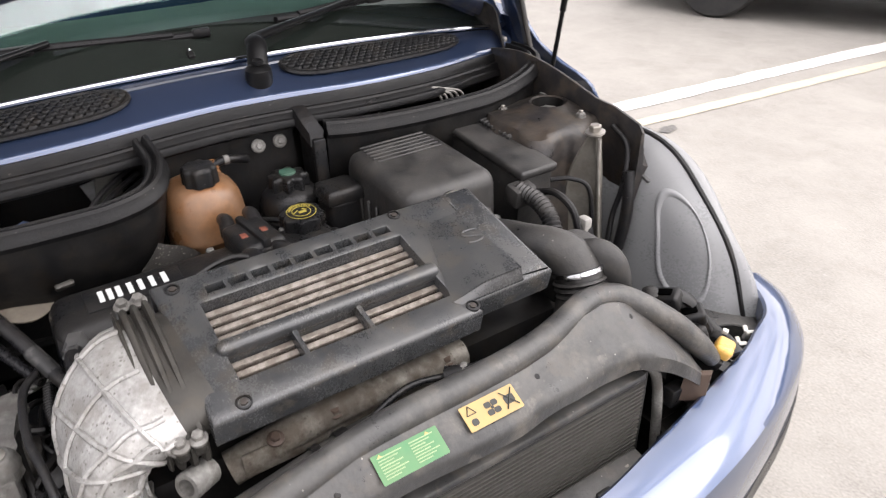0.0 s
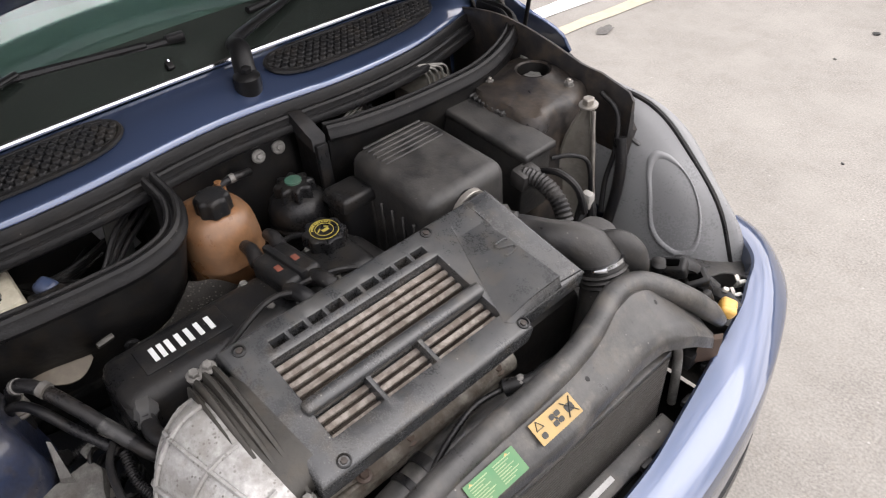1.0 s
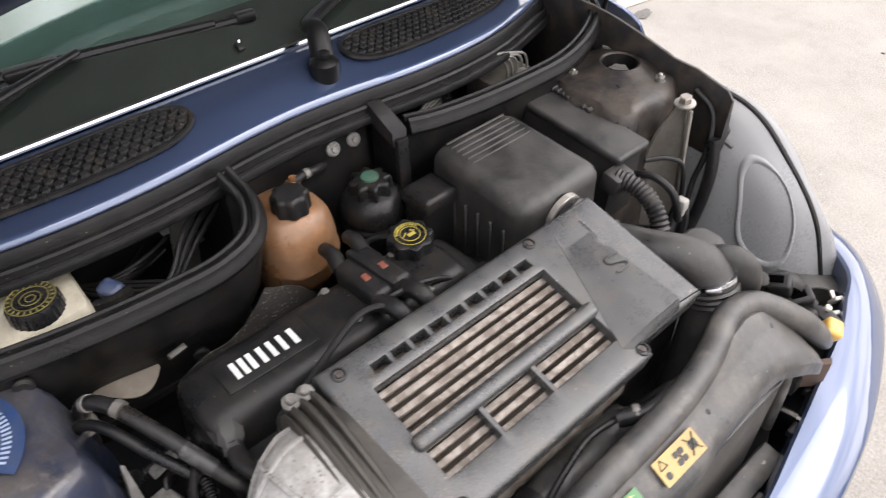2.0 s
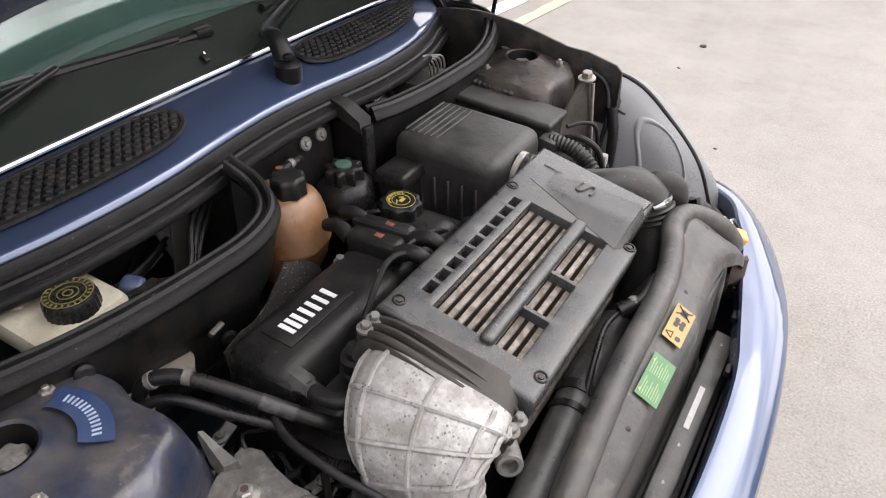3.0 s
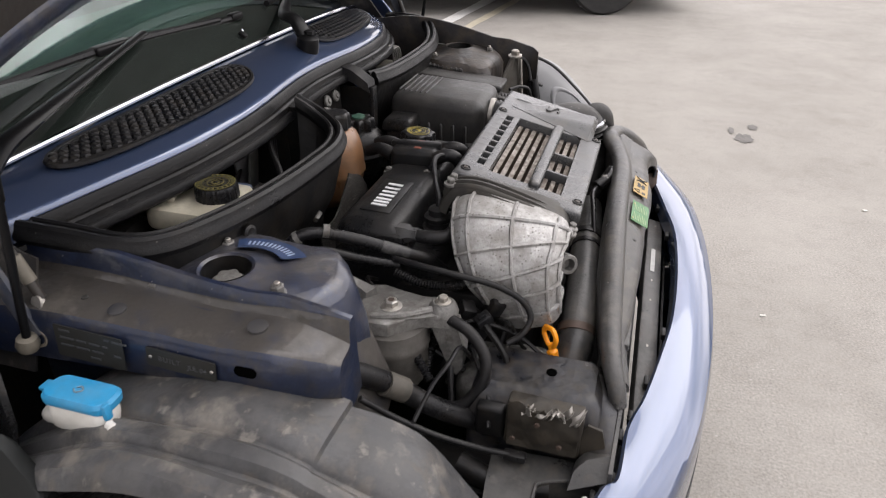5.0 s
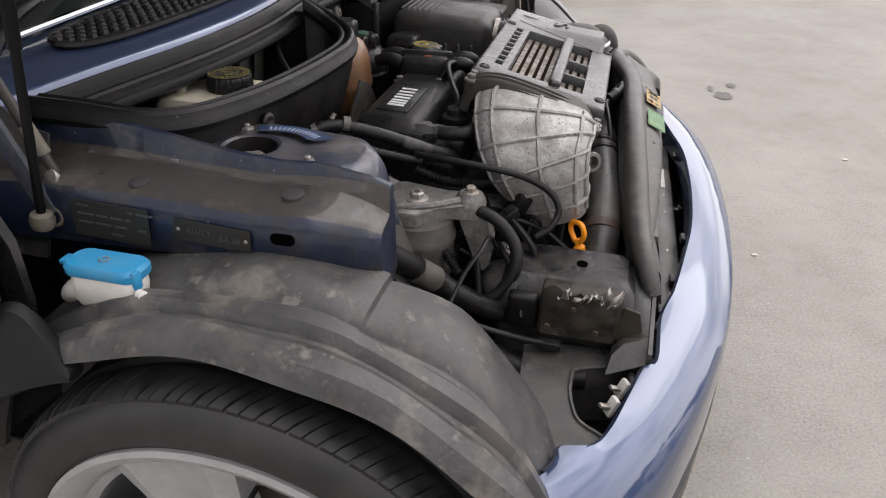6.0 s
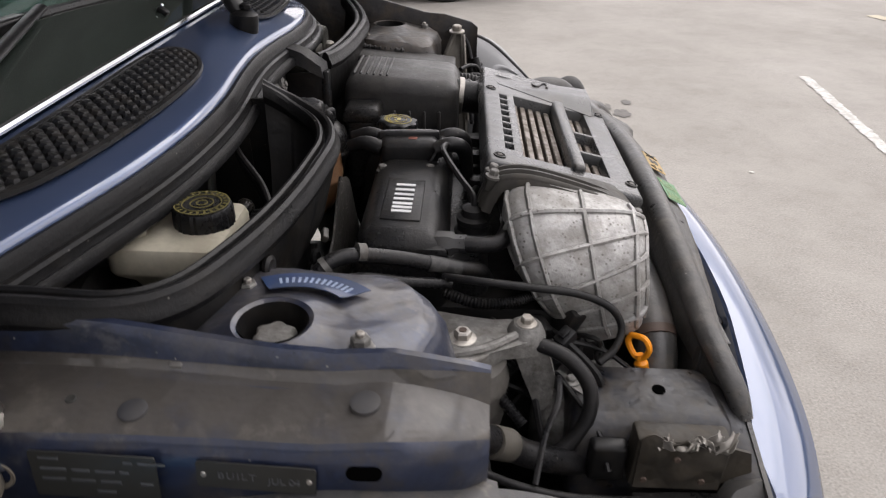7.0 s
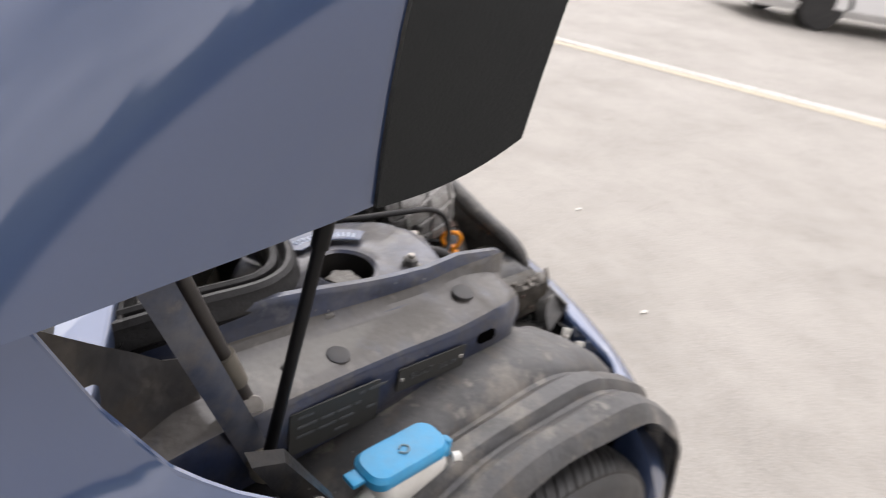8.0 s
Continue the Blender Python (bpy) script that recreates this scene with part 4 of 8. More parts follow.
def slab(poly_out, holes, h0, h1, r=0.004):
    """Plate with rectangular holes, built from strips between sorted cuts."""
    bm = bmesh.new()
    us = sorted({u for u, _ in poly_out} | {q for hl in holes for q in (hl[0], hl[1])})
    vs = sorted({v for _, v in poly_out} | {q for hl in holes for q in (hl[2], hl[3])})

    def inside(u, v):
        c = False
        n = len(poly_out)
        for i in range(n):
            (x1, y1), (x2, y2) = poly_out[i], poly_out[(i + 1) % n]
            if (y1 > v) != (y2 > v) and u < (x2 - x1) * (v - y1) / (y2 - y1) + x1:
                c = not c
        return c and not any(a < u < b and p < v < q for a, b, p, q in holes)

    grid = {}

    def vert(i, j, k):
        key = (i, j, k)
        if key not in grid:
            grid[key] = bm.verts.new((us[i], vs[j], h1 if k else h0))
        return grid[key]

    on = {(i, j) for i in range(len(us) - 1) for j in range(len(vs) - 1) if inside((us[i] + us[i + 1]) / 2, (vs[j] + vs[j + 1]) / 2)}
    for i, j in on:
        bm.faces.new([vert(i, j, 1), vert(i + 1, j, 1), vert(i + 1, j + 1, 1), vert(i, j + 1, 1)])
        bm.faces.new([vert(i, j, 0), vert(i, j + 1, 0), vert(i + 1, j + 1, 0), vert(i + 1, j, 0)])
        for di, dj, a, b in ((0, -1, (i, j), (i + 1, j)), (1, 0, (i + 1, j), (i + 1, j + 1)), (0, 1, (i + 1, j + 1), (i, j + 1)), (-1, 0, (i, j + 1), (i, j))):
            if (i + di, j + dj) not in on:
                bm.faces.new([vert(*a, 1), vert(*a, 0), vert(*b, 0), vert(*b, 1)])
    inner = lambda e: 0.02 < (e.verts[0].co.x + e.verts[1].co.x) / 2 < 0.175 and 0.035 < (e.verts[0].co.y + e.verts[1].co.y) / 2 < 0.302
    bent = lambda e: len(e.link_faces) == 2 and e.calc_face_angle() > 0.5
    posts = [e for e in bm.edges if bent(e) and abs(e.verts[0].co.z - e.verts[1].co.z) > 1e-6]
    for group, offset in (([e for e in posts if not inner(e)], 0.012), ([e for e in posts if inner(e) and e.verts[0].co.x > 0.045], 0.0065)):
        bmesh.ops.bevel(bm, geom=group, offset=offset, segments=4, affect="EDGES", profile=0.5)
    rim = lambda: [e for e in bm.edges if bent(e) and min(v.co.z for v in e.verts) > h1 - 1e-6]
    bmesh.ops.bevel(bm, geom=[e for e in rim() if not inner(e)], offset=r * 2.4, segments=3, affect="EDGES", profile=0.5)
    bmesh.ops.bevel(bm, geom=[e for e in rim() if inner(e)], offset=r, segments=2, affect="EDGES", profile=0.5)
    return bm


outline = [(0, 0), (0.207, 0), (0.207, 0.318), (0.19, 0.318), (0.19, 0.437), (0.0, 0.437)]
holes = [(0.05, 0.117, 0.042, 0.298)] + [(0.131, 0.168, a, b) for a, b in ((0.042, 0.112), (0.119, 0.19), (0.197, 0.298))]
holes += [(0.026, 0.037, 0.055 + 0.027 * k, 0.055 + 0.027 * k + 0.02) for k in range(9)]
bm = slab(outline, holes, -0.035, 0.0, 0.0028)
ic = part("intercooler_cover", grown(bmesh.new(), bm, IC), COVER, car, "dark grey plastic intercooler cover with open grille")
part("cover_beam", rbox((0.019, 0.272, 0.02), IC @ Matrix.Translation((0.124, 0.17, -0.011)), 0.0065, 3), COVER, ic)
# the raised scoop panel: sunk at its rear end, proud at the front, with a sloping flank
def scoop(u, v):
    """u from the rear end forward, v across from the flank's foot to the crisp far edge."""
    uu = 0.023 + 0.158 * u
    v0, v1, v2 = 0.346 - 0.055 * u, 0.352 - 0.012 * u, 0.392
    rise = -0.003 + 0.019 * u
    vv = interp(v, [(0, v0), (0.4, v1), (0.95, v2 - 0.002), (1, v2)])
    h = interp(v, [(0, 0.0003), (0.3, rise * 0.85), (0.4, rise), (0.95, rise), (1, 0.0003 if u > 0.3 else 0.001)])
    if u < 0.12:
        h = min(h, 0.0003) if v < 0.95 else h
    return IC @ V(uu, vv, h + 0.0004)


part("cover_panel", sheet(scoop, [0, 0.06, 0.11, 0.13] + frange(0.2, 0.97, 9) + [1], frange(0, 0.4, 6) + frange(0.5, 0.95, 4) + [1], 0.004), COVER, ic, "raised panel of the cover")
part("panel_end", loft([[IC @ V(0.18, v, h) for v, h in ((0.291, -0.002), (0.336, -0.002), (0.392, -0.002), (0.392, 0.0004), (0.3905, 0.0155), (0.341, 0.0155), (0.291, 0.0008))], [IC @ V(0.1885, v, h) for v, h in ((0.3, -0.002), (0.336, -0.002), (0.392, -0.002), (0.392, 0.0002), (0.39, 0.0015), (0.341, 0.0015), (0.3, 0.0002))]]), COVER, ic)
part("panel_gap", rbox((0.0012, 0.042, 0.0012), IC @ Matrix.Translation((0.184, 0.411, -0.0006)) @ pose(0, 0, 0, 0, 0, -6), 0), GAP_SHADE, ic, "dark joint line")
em = [IC @ V(a, b, 0.0018 + 0.118 * (a - 0.05)) for a, b in ((a, 0.752 - b) for a, b in ((0.089, 0.364), (0.0865, 0.37), (0.087, 0.3835), (0.0915, 0.387), (0.0965, 0.383), (0.1015, 0.37), (0.1065, 0.366), (0.1105, 0.3705), (0.1115, 0.383), (0.109, 0.3885)))]
part("emblem", tube(em, 0.0019, 6, 3), COVER, ic, "dark raised emblem shape")
for u, v in ((0.016, 0.022), (0.196, 0.035), (0.196, 0.31), (0.012, 0.311)):
    m = IC @ Matrix.Translation((u, v, 0.0))
    sc = part("screw", lathe([(0.0085, -0.002), (0.0085, 0.0015), (0.0065, 0.002), (0.006, -0.001), (0, -0.001)], 14, m), BLACK, ic)
    part("screw_head", lathe([(0.0042, -0.002), (0.0042, 0.002), (0, 0.0025)], 6, m), mat("dull_screw", (0.05, 0.042, 0.037), 0.5, metal=0.4) if "dull_screw" not in bpy.data.materials else bpy.data.materials["dull_screw"], sc)
# core
core = part("intercooler_core", rbox((0.16, 0.3, 0.045), IC @ Matrix.Translation((0.106, 0.17, -0.066)), 0.002), FINS, car, "dirty intercooler core seen through the cover")
for k in range(9):
    u = 0.0555 + 0.0135 * k
    m = IC @ Matrix.Translation((u, 0.17, -0.024))
    part("core_tube", rbox((0.0082, 0.29, 0.009), m, 0.001, 1), TUBES, core, "grey aluminium tube")
fin = bmesh.new()
for k in range(10):
    u = 0.0488 + 0.0135 * k
    for q in range(96):
        v = 0.028 + 0.003 * q
        a = IC @ V(u - 0.0032, v, -0.018)
        b2 = IC @ V(u + 0.0032, v + 0.0012, -0.018)
        c = IC @ V(u + 0.0032, v + 0.0012, -0.026)
        d = IC @ V(u - 0.0032, v, -0.026)
        fin.faces.new([fin.verts.new(p) for p in (a, b2, c, d)])
tagged(part("fin_pack", fin, FINS, core), kind="stuff")

# clamp and cast duct
def duct_ring(s, grow=0.0, n=28):
    c = smooth_path([(0.304, -0.238, 0.731), (0.306, -0.274, 0.721), (0.318, -0.304, 0.69), (0.336, -0.312, 0.652), (0.356, -0.303, 0.607)], 10)
    g = s * (len(c) - 1)
    k = min(int(g), len(c) - 2)
    p = c[k].lerp(c[k + 1], g - k)
    t = (c[min(k + 2, len(c) - 1)] - c[max(k - 1, 0)]).normalized()
    ax = V(math.cos(ICS), 0, -math.sin(ICS) * (1 - s * 0.6))
    ax = (ax - t * ax.dot(t)).normalized()
    up = ax.cross(t).normalized()
    up = -up
    w = interp(s, [(0, 0.083), (0.15, 0.088), (0.4, 0.08), (0.7, 0.061), (1, 0.042)]) + grow
    h = interp(s, [(0, 0.029), (0.2, 0.032), (0.5, 0.033), (1, 0.03)]) + grow
    out = []
    for q in range(n):
        a = 2 * math.pi * q / n
        ca, sa = math.cos(a), math.sin(a)
        e = 0.62
        out.append(p + ax * w * math.copysign(abs(ca) ** e, ca) + up * h * math.copysign(abs(sa) ** e, sa))
    return out


CLAMP = mat("dusty_clamp_steel", (0.04, 0.038, 0.034), 0.45, metal=0.4, dust=0.6, dustcol=(0.075, 0.069, 0.06), grime=0.5, bump=0.4, specks=0.5)
duct = part("air_duct", loft([duct_ring(s) for s in frange(0, 1, 22)]), ALU, car, "weathered cast aluminium air duct with raised ribs", sharp=45)
part("duct_neck", loft([[p + V(-0.004, 0.04, 0.004) for p in duct_ring(0, -0.003)], [p + V(-0.001, 0.012, 0.001) for p in duct_ring(0, -0.001)], duct_ring(0.03, -0.001)]), CLAMP, duct, "dull neck of the duct under its clamp", sharp=45)
for q in range(1, 28, 3):
    part("duct_rib", tube([duct_ring(s, 0.0012)[q] for s in frange(0.06, 0.96, 20)], 0.0031, 6, 1), ALU, duct)
for s in (0.24, 0.42, 0.58, 0.73, 0.87):
    rg = duct_ring(s, 0.0012)
    part("duct_rib", tube(rg + [rg[0]], 0.0031, 6, 1, loop=True), ALU, duct)
m = aim((0.392, -0.246, 0.665), (0.55, -0.75, 0.25))
part("duct_boss", lathe([(0.015, -0.03), (0.0155, 0.002), (0.014, 0.004), (0.0095, 0.004), (0.009, -0.012), (0, -0.012)], 20, m), ALU_DULL, duct, "threaded cast boss")
ridges = [(0.009, -0.008), (0.009, 0.001), (0.0065, 0.0055), (0.0025, 0.0055), (0.0005, 0.001), (-0.0005, -0.004), (-0.003, -0.004), (-0.004, 0.002), (-0.006, 0.005), (-0.0095, 0.005), (-0.0115, 0.001), (-0.0125, -0.0045), (-0.015, -0.0045), (-0.016, 0.0005), (-0.018, 0.0035), (-0.0215, 0.003), (-0.0235, -0.001), (-0.0245, -0.006), (-0.0265, -0.006), (-0.0275, -0.001), (-0.0295, 0.0), (-0.0315, -0.004), (-0.032, -0.012)]
run = smooth_path([(0.004, 0, -0.05), (0.008, 0, -0.026), (0.018, 0, -0.007), (0.05, 0, 0.003), (0.1, 0, 0.003), (0.15, 0, -0.002), (0.184, 0, -0.012), (0.198, 0, -0.03), (0.2, 0, -0.055)], 8)
rings = []
for i, p in enumerate(run):
    t = run[min(i + 1, len(run) - 1)] - run[max(i - 1, 0)]
    up = V(-t.z, 0, t.x).normalized()
    rings.append([IC @ (p + V(0, -0.014 + v, 0) + up * h) for v, h in ridges])
cl = part("duct_clamp", loft(rings), CLAMP, duct, "dusty ridged clamp across the duct mouth", sharp=60)
for u, h in ((0.008, -0.008), (0.2, -0.02)):
    for off in (0.0, -0.017):
        part("clamp_lug", rbox((0.014, 0.013, 0.02), IC @ Matrix.Translation((u, -0.014 + off, h - 0.02)), 0.004, 2), CLAMP, cl)
        bolt(IC @ V(u, -0.014 + off, h), (0.2, 0, 1), 0.006, 0.008, cl, ALU_DULL)

# engine block, sump and gearbox: the dark mass below
eng = part("engine_block", rbox((0.3, 0.62, 0.34), Matrix.Translation((0.2, -0.02, 0.3)), 0.03), DEEP_SHADE, car, "oily engine block, the bay's shade put into its black")
part("gearbox", rbox((0.28, 0.3, 0.22), Matrix.Translation((0.2, 0.42, 0.28)), 0.05), DEEP_SHADE, eng)
part("undertray", rbox((1.24, 1.16, 0.01), Matrix.Translation((-0.1, 0, 0.2)), 0.003), DEEP_SHADE, car)
for sg in (-1, 1):
    part("chassis_leg", rbox((0.7, 0.09, 0.13), Matrix.Translation((0.06, sg * 0.5, 0.35)), 0.012), DEEP_SHADE, car)
    part("lower_wing", rbox((0.29, 0.012, 0.2), Matrix.Translation((0.305, sg * 0.596, 0.205)), 0.003), DEEP_SHADE, car)
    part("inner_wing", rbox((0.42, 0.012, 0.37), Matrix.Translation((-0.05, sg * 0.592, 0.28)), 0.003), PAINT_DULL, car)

# valve cover
m = Matrix.Translation((0.094, -0.126, 0.602)) @ pose(0, 0, 0, 0, 2, 0)
vc = part("valve_cover", rbox((0.136, 0.402, 0.122), m, 0.024, 5, (0.76, 0.95)), BLACK, car, "black plastic valve cover with a silver badge strip")
m = Matrix.Translation((0.0945, -0.217, 0.7205)) @ pose(0, 0, 0, 0, 2, 0)
pl = part("badge_plate", rbox((0.05, 0.118, 0.006), m, 0.002), BLACK, vc)
q = m @ Matrix.Translation((0.0, 0, 0.0062))
for v0, w in ((-0.042, 0.0062), (-0.0315, 0.0062), (-0.021, 0.0062), (-0.0075, 0.0062), (0.0055, 0.0062), (0.0195, 0.0062), (0.0345, 0.0066)):
    part("badge_mark", prism([(0.0125, v0), (0.0125, v0 + w), (-0.0125, v0 + w), (-0.0125, v0)], 0.001, q), LETTER, pl, "silver printed bar")

part("cover_step", rbox((0.1, 0.36, 0.085), Matrix.Translation((0.155, -0.125, 0.585)), 0.014, 3), BLACK, vc)

# expansion tank
def tank_ring(z, r):
    out = []
    for q in range(44):
        a = 2 * math.pi * q / 44
        ca, sa = math.cos(a), math.sin(a)
        e = 0.84
        out.append((-0.077 + 0.012 * max(0, (z - 0.745) / 0.04) + (1.15 if ca < 0 else 1.04) * r * math.copysign(abs(ca) ** e, ca), -0.09 + 0.006 * max(0, (z - 0.73) / 0.04) + (1.06 * r if sa > 0 else min(1.06 * r, 0.046 + 0.05 * r)) * math.copysign(abs(sa) ** e, sa), z))
    return out


tp = [(0.02, 0.628), (0.038, 0.632), (0.052, 0.645), (0.061, 0.664), (0.0648, 0.686), (0.0672, 0.689), (0.0672, 0.695), (0.0655, 0.699), (0.0655, 0.714), (0.0635, 0.732), (0.0585, 0.747), (0.05, 0.759), (0.039, 0.767), (0.029, 0.772), (0.012, 0.773)]
tank = part("expansion_tank", loft([tank_ring(z, r) for r, z in tp]), TANK, car, "brown translucent coolant expansion tank")
part("tank_neck", tube([(-0.085, -0.066, 0.742), (-0.096, -0.054, 0.758), (-0.103, -0.046, 0.77)], [0.026, 0.018, 0.009], 12, 5), TANK, tank)
part("tank_nipple", lathe([(0.01, 0), (0.011, 0.006), (0.006, 0.009), (0.0055, 0.014), (0, 0.014)], 14, Matrix.Translation((-0.102, -0.048, 0.768))), TANK, tank)
cm = Matrix.Translation((-0.055, -0.08, 0.771))


def knob(r, h, n, m, dip=0.12):
    bm = bmesh.new()
    rings = []
    for z, k in ((0, 1.0), (h * 0.75, 0.98), (h * 0.92, 0.93), (h, 0.82)):
        rings.append([m @ V(r * k * (1 - dip * (0.5 + 0.5 * math.cos(n * a))) * math.cos(a), r * k * (1 - dip * (0.5 + 0.5 * math.cos(n * a))) * math.sin(a), z) for a in (2 * math.pi * s / 60 for s in range(60))])
    rings.append([m @ V(r * 0.5 * math.cos(a), r * 0.5 * math.sin(a), h * 1.01) for a in (2 * math.pi * s / 60 for s in range(60))])
    return loft(rings, bm=bm)


part("tank_hose", tube([(-0.1, -0.046, 0.775), (-0.1, -0.028, 0.778), (-0.102, -0.01, 0.775), (-0.115, 0.01, 0.765)], 0.0065, 10, 6), RUBBER, tank, "short black overflow hose")
part("hose_clip", tube([(-0.1, -0.03, 0.778), (-0.1, -0.022, 0.778)], 0.0078, 10, 1), ALU_DULL, tank)
part("tank_cap", knob(0.027, 0.028, 8, cm), BLACK, tank, "black ridged screw cap")

shifted(tank, 0.0, 0.004, 0.004)

# power steering reservoir
rm = Matrix.Translation((-0.072, 0.054, 0))
ps = part("steering_reservoir", lathe([(0.03, 0.6), (0.04, 0.62), (0.047, 0.655), (0.05, 0.657), (0.052, 0.664), (0.0495, 0.669), (0.051, 0.674), (0.0505, 0.686), (0.046, 0.7), (0.036, 0.71), (0.022, 0.714)], 36, rm), BLACK, car, "black power steering fluid reservoir")
pc = part("reservoir_cap", knob(0.034, 0.024, 8, Matrix.Translation((-0.072, 0.054, 0.71)), 0.28), BLACK, ps)
part("cap_disc", lathe([(0.0135, 0), (0.0135, 0.004), (0.011, 0.0045), (0, 0.003)], 20, Matrix.Translation((-0.072, 0.054, 0.7335))), mat("green_plastic", (0.03, 0.1, 0.07), 0.45, dust=0.3), pc, "green cap disc")

# oil filler
part_m = Matrix.Translation((0.064, 0.027, 0.725)) @ pose(0, 0, 0, 0, 4, 0)
of = part("oil_filler_neck", lathe([(0.055, -0.11), (0.045, -0.05), (0.03, -0.02), (0.024, 0.0)], 24, part_m), BLACK, car)
oc = part("oil_cap", knob(0.034, 0.02, 8, part_m, 0.14), BLACK, of, "black oil filler cap with a yellow print")
ring = bmesh.new()
for r in (0.0215, 0.014):
    ring_band(r - 0.0009, r, 0.0006, 36, part_m @ Matrix.Translation((0, 0, 0.0204)), ring)
for k in range(11):
    a = radians(118 + 12.4 * k)
    rbox((0.0034, 0.0018, 0.0006), part_m @ Matrix.Rotation(a, 4, "Z") @ Matrix.Translation((0.0177, 0, 0.0203)), 0, bm=ring)
# oil can sign
rbox((0.0055, 0.011, 0.0006), part_m @ Matrix.Translation((0.0015, 0.001, 0.0203)), 0, bm=ring)
rbox((0.0016, 0.01, 0.0006), part_m @ Matrix.Translation((-0.002, -0.008, 0.0203)) @ Matrix.Rotation(0.6, 4, "Z"), 0, bm=ring)
rbox((0.0016, 0.007, 0.0006), part_m @ Matrix.Translation((-0.004, 0.006, 0.0203)) @ Matrix.Rotation(-0.7, 4, "Z"), 0, bm=ring)
part("cap_print", ring, mat("yellow_print", (0.38, 0.31, 0.06), 0.5, bump=0.0, dust=0.3, dustcol=(0.12, 0.1, 0.04)), oc, "yellow ring of print")
for k, ch in enumerate("ENGINE OIL"):
    if ch == " ":
        continue
    tx = bpy.data.curves.new("cap_letter", "FONT")
    tx.body, tx.size, tx.extrude = ch, 0.0051, 0.0003
    tx.align_x, tx.align_y = "CENTER", "CENTER"
    to = new("cap_letter", tx)
    tx.materials.append(bpy.data.materials["yellow_print"])
    to.parent = oc
    a = radians(52 - 13 * k)
    to.matrix_basis = part_m @ Matrix.Rotation(a, 4, "Z") @ Matrix.Translation((-0.0177, 0, 0.0207)) @ Matrix.Rotation(math.pi / 2, 4, "Z")

shifted(ps, 0.0, 0.009, 0.012)
# air filter box
am = Matrix.Translation((0.05, 0.232, 0.563)) @ pose(0, 0, 0, 0, 3, 0)
ab = part("air_box", rbox((0.213, 0.18, 0.208), am, 0.024, 4, (0.93, 0.92)), DUSTY, car, "black air filter box")
for k in range(6):
    part("lid_rib", rbox((0.005, 0.12, 0.004), am @ Matrix.Translation((-0.085 + 0.0115 * k, 0.0, 0.2065)), 0.0015, 1), DUSTY, ab)
for k in range(7):
    part("side_rib", rbox((0.006, 0.006, 0.13), Matrix.Translation((-0.03 + 0.026 * k, 0.144, 0.59)), 0.002, 1), DUSTY, ab)
for k in range(5):
    part("side_rib", rbox((0.006, 0.006, 0.13), Matrix.Translation((0.157, 0.182 + 0.024 * k, 0.59)), 0.002, 1), DUSTY, ab)
om = aim((0.15, 0.225, 0.725), (1, 0.05, -0.12))
out = part("air_box_outlet", lathe([(0.03, -0.02), (0.031, 0.012), (0.029, 0.014), (0.029, 0.05)], 24, om), RUBBER, ab)
part("hose_clamp", lathe([(0.0325, 0.006), (0.0335, 0.007), (0.0335, 0.015), (0.0325, 0.016)], 30, om), STEEL, out, "bright steel hose clamp")
rb = part("relay_box", rbox((0.055, 0.06, 0.13), Matrix.Translation((-0.002, 0.118, 0.59)), 0.01, 3), BLACK, car, "small black relay box")
part("relay_lid", rbox((0.066, 0.07, 0.024), Matrix.Translation((-0.002, 0.118, 0.715)), 0.007, 2, (0.86, 0.86)), BLACK, rb)

# engine computer box
em2 = Matrix.Translation((0.03, 0.407, 0.612)) @ pose(0, 0, 0, 0, 5, 0)
eb = part("control_box", rbox((0.208, 0.072, 0.13), em2, 0.006, 2, (0.97, 0.94)), DUSTY, car, "black engine control unit box")
part("box_lid", rbox((0.216, 0.078, 0.016), em2 @ Matrix.Translation((0, 0, 0.122)), 0.006, 3), DUSTY, eb)
part("box_ridge", rbox((0.1, 0.018, 0.007), em2 @ Matrix.Translation((-0.05, 0.028, 0.1365)), 0.003), DUSTY, eb)
for k in range(9):
    part("ridge_tooth", rbox((0.005, 0.021, 0.009), em2 @ Matrix.Translation((-0.094 + 0.011 * k, 0.028, 0.1365)), 0.0015, 1), DUSTY, eb)


# ---- plenum chambers ----
LIP_R = [(-0.094, -0.138, 0.843), (-0.058, -0.133, 0.82), (-0.02, -0.155, 0.803), (-0.004, -0.205, 0.796), (-0.007, -0.27, 0.793), (-0.014, -0.34, 0.792), (-0.025, -0.41, 0.792), (-0.041, -0.48, 0.794), (-0.063, -0.545, 0.798), (-0.1, -0.578, 0.803), (-0.165, -0.587, 0.81), (-0.235, -0.59, 0.812)]
LIP_L = [(-0.072, 0.137, 0.811), (-0.063, 0.19, 0.806), (-0.055, 0.27, 0.803), (-0.05, 0.36, 0.803), (-0.05, 0.45, 0.805), (-0.068, 0.53, 0.812), (-0.103, 0.598, 0.822), (-0.155, 0.632, 0.825), (-0.225, 0.637, 0.825)]


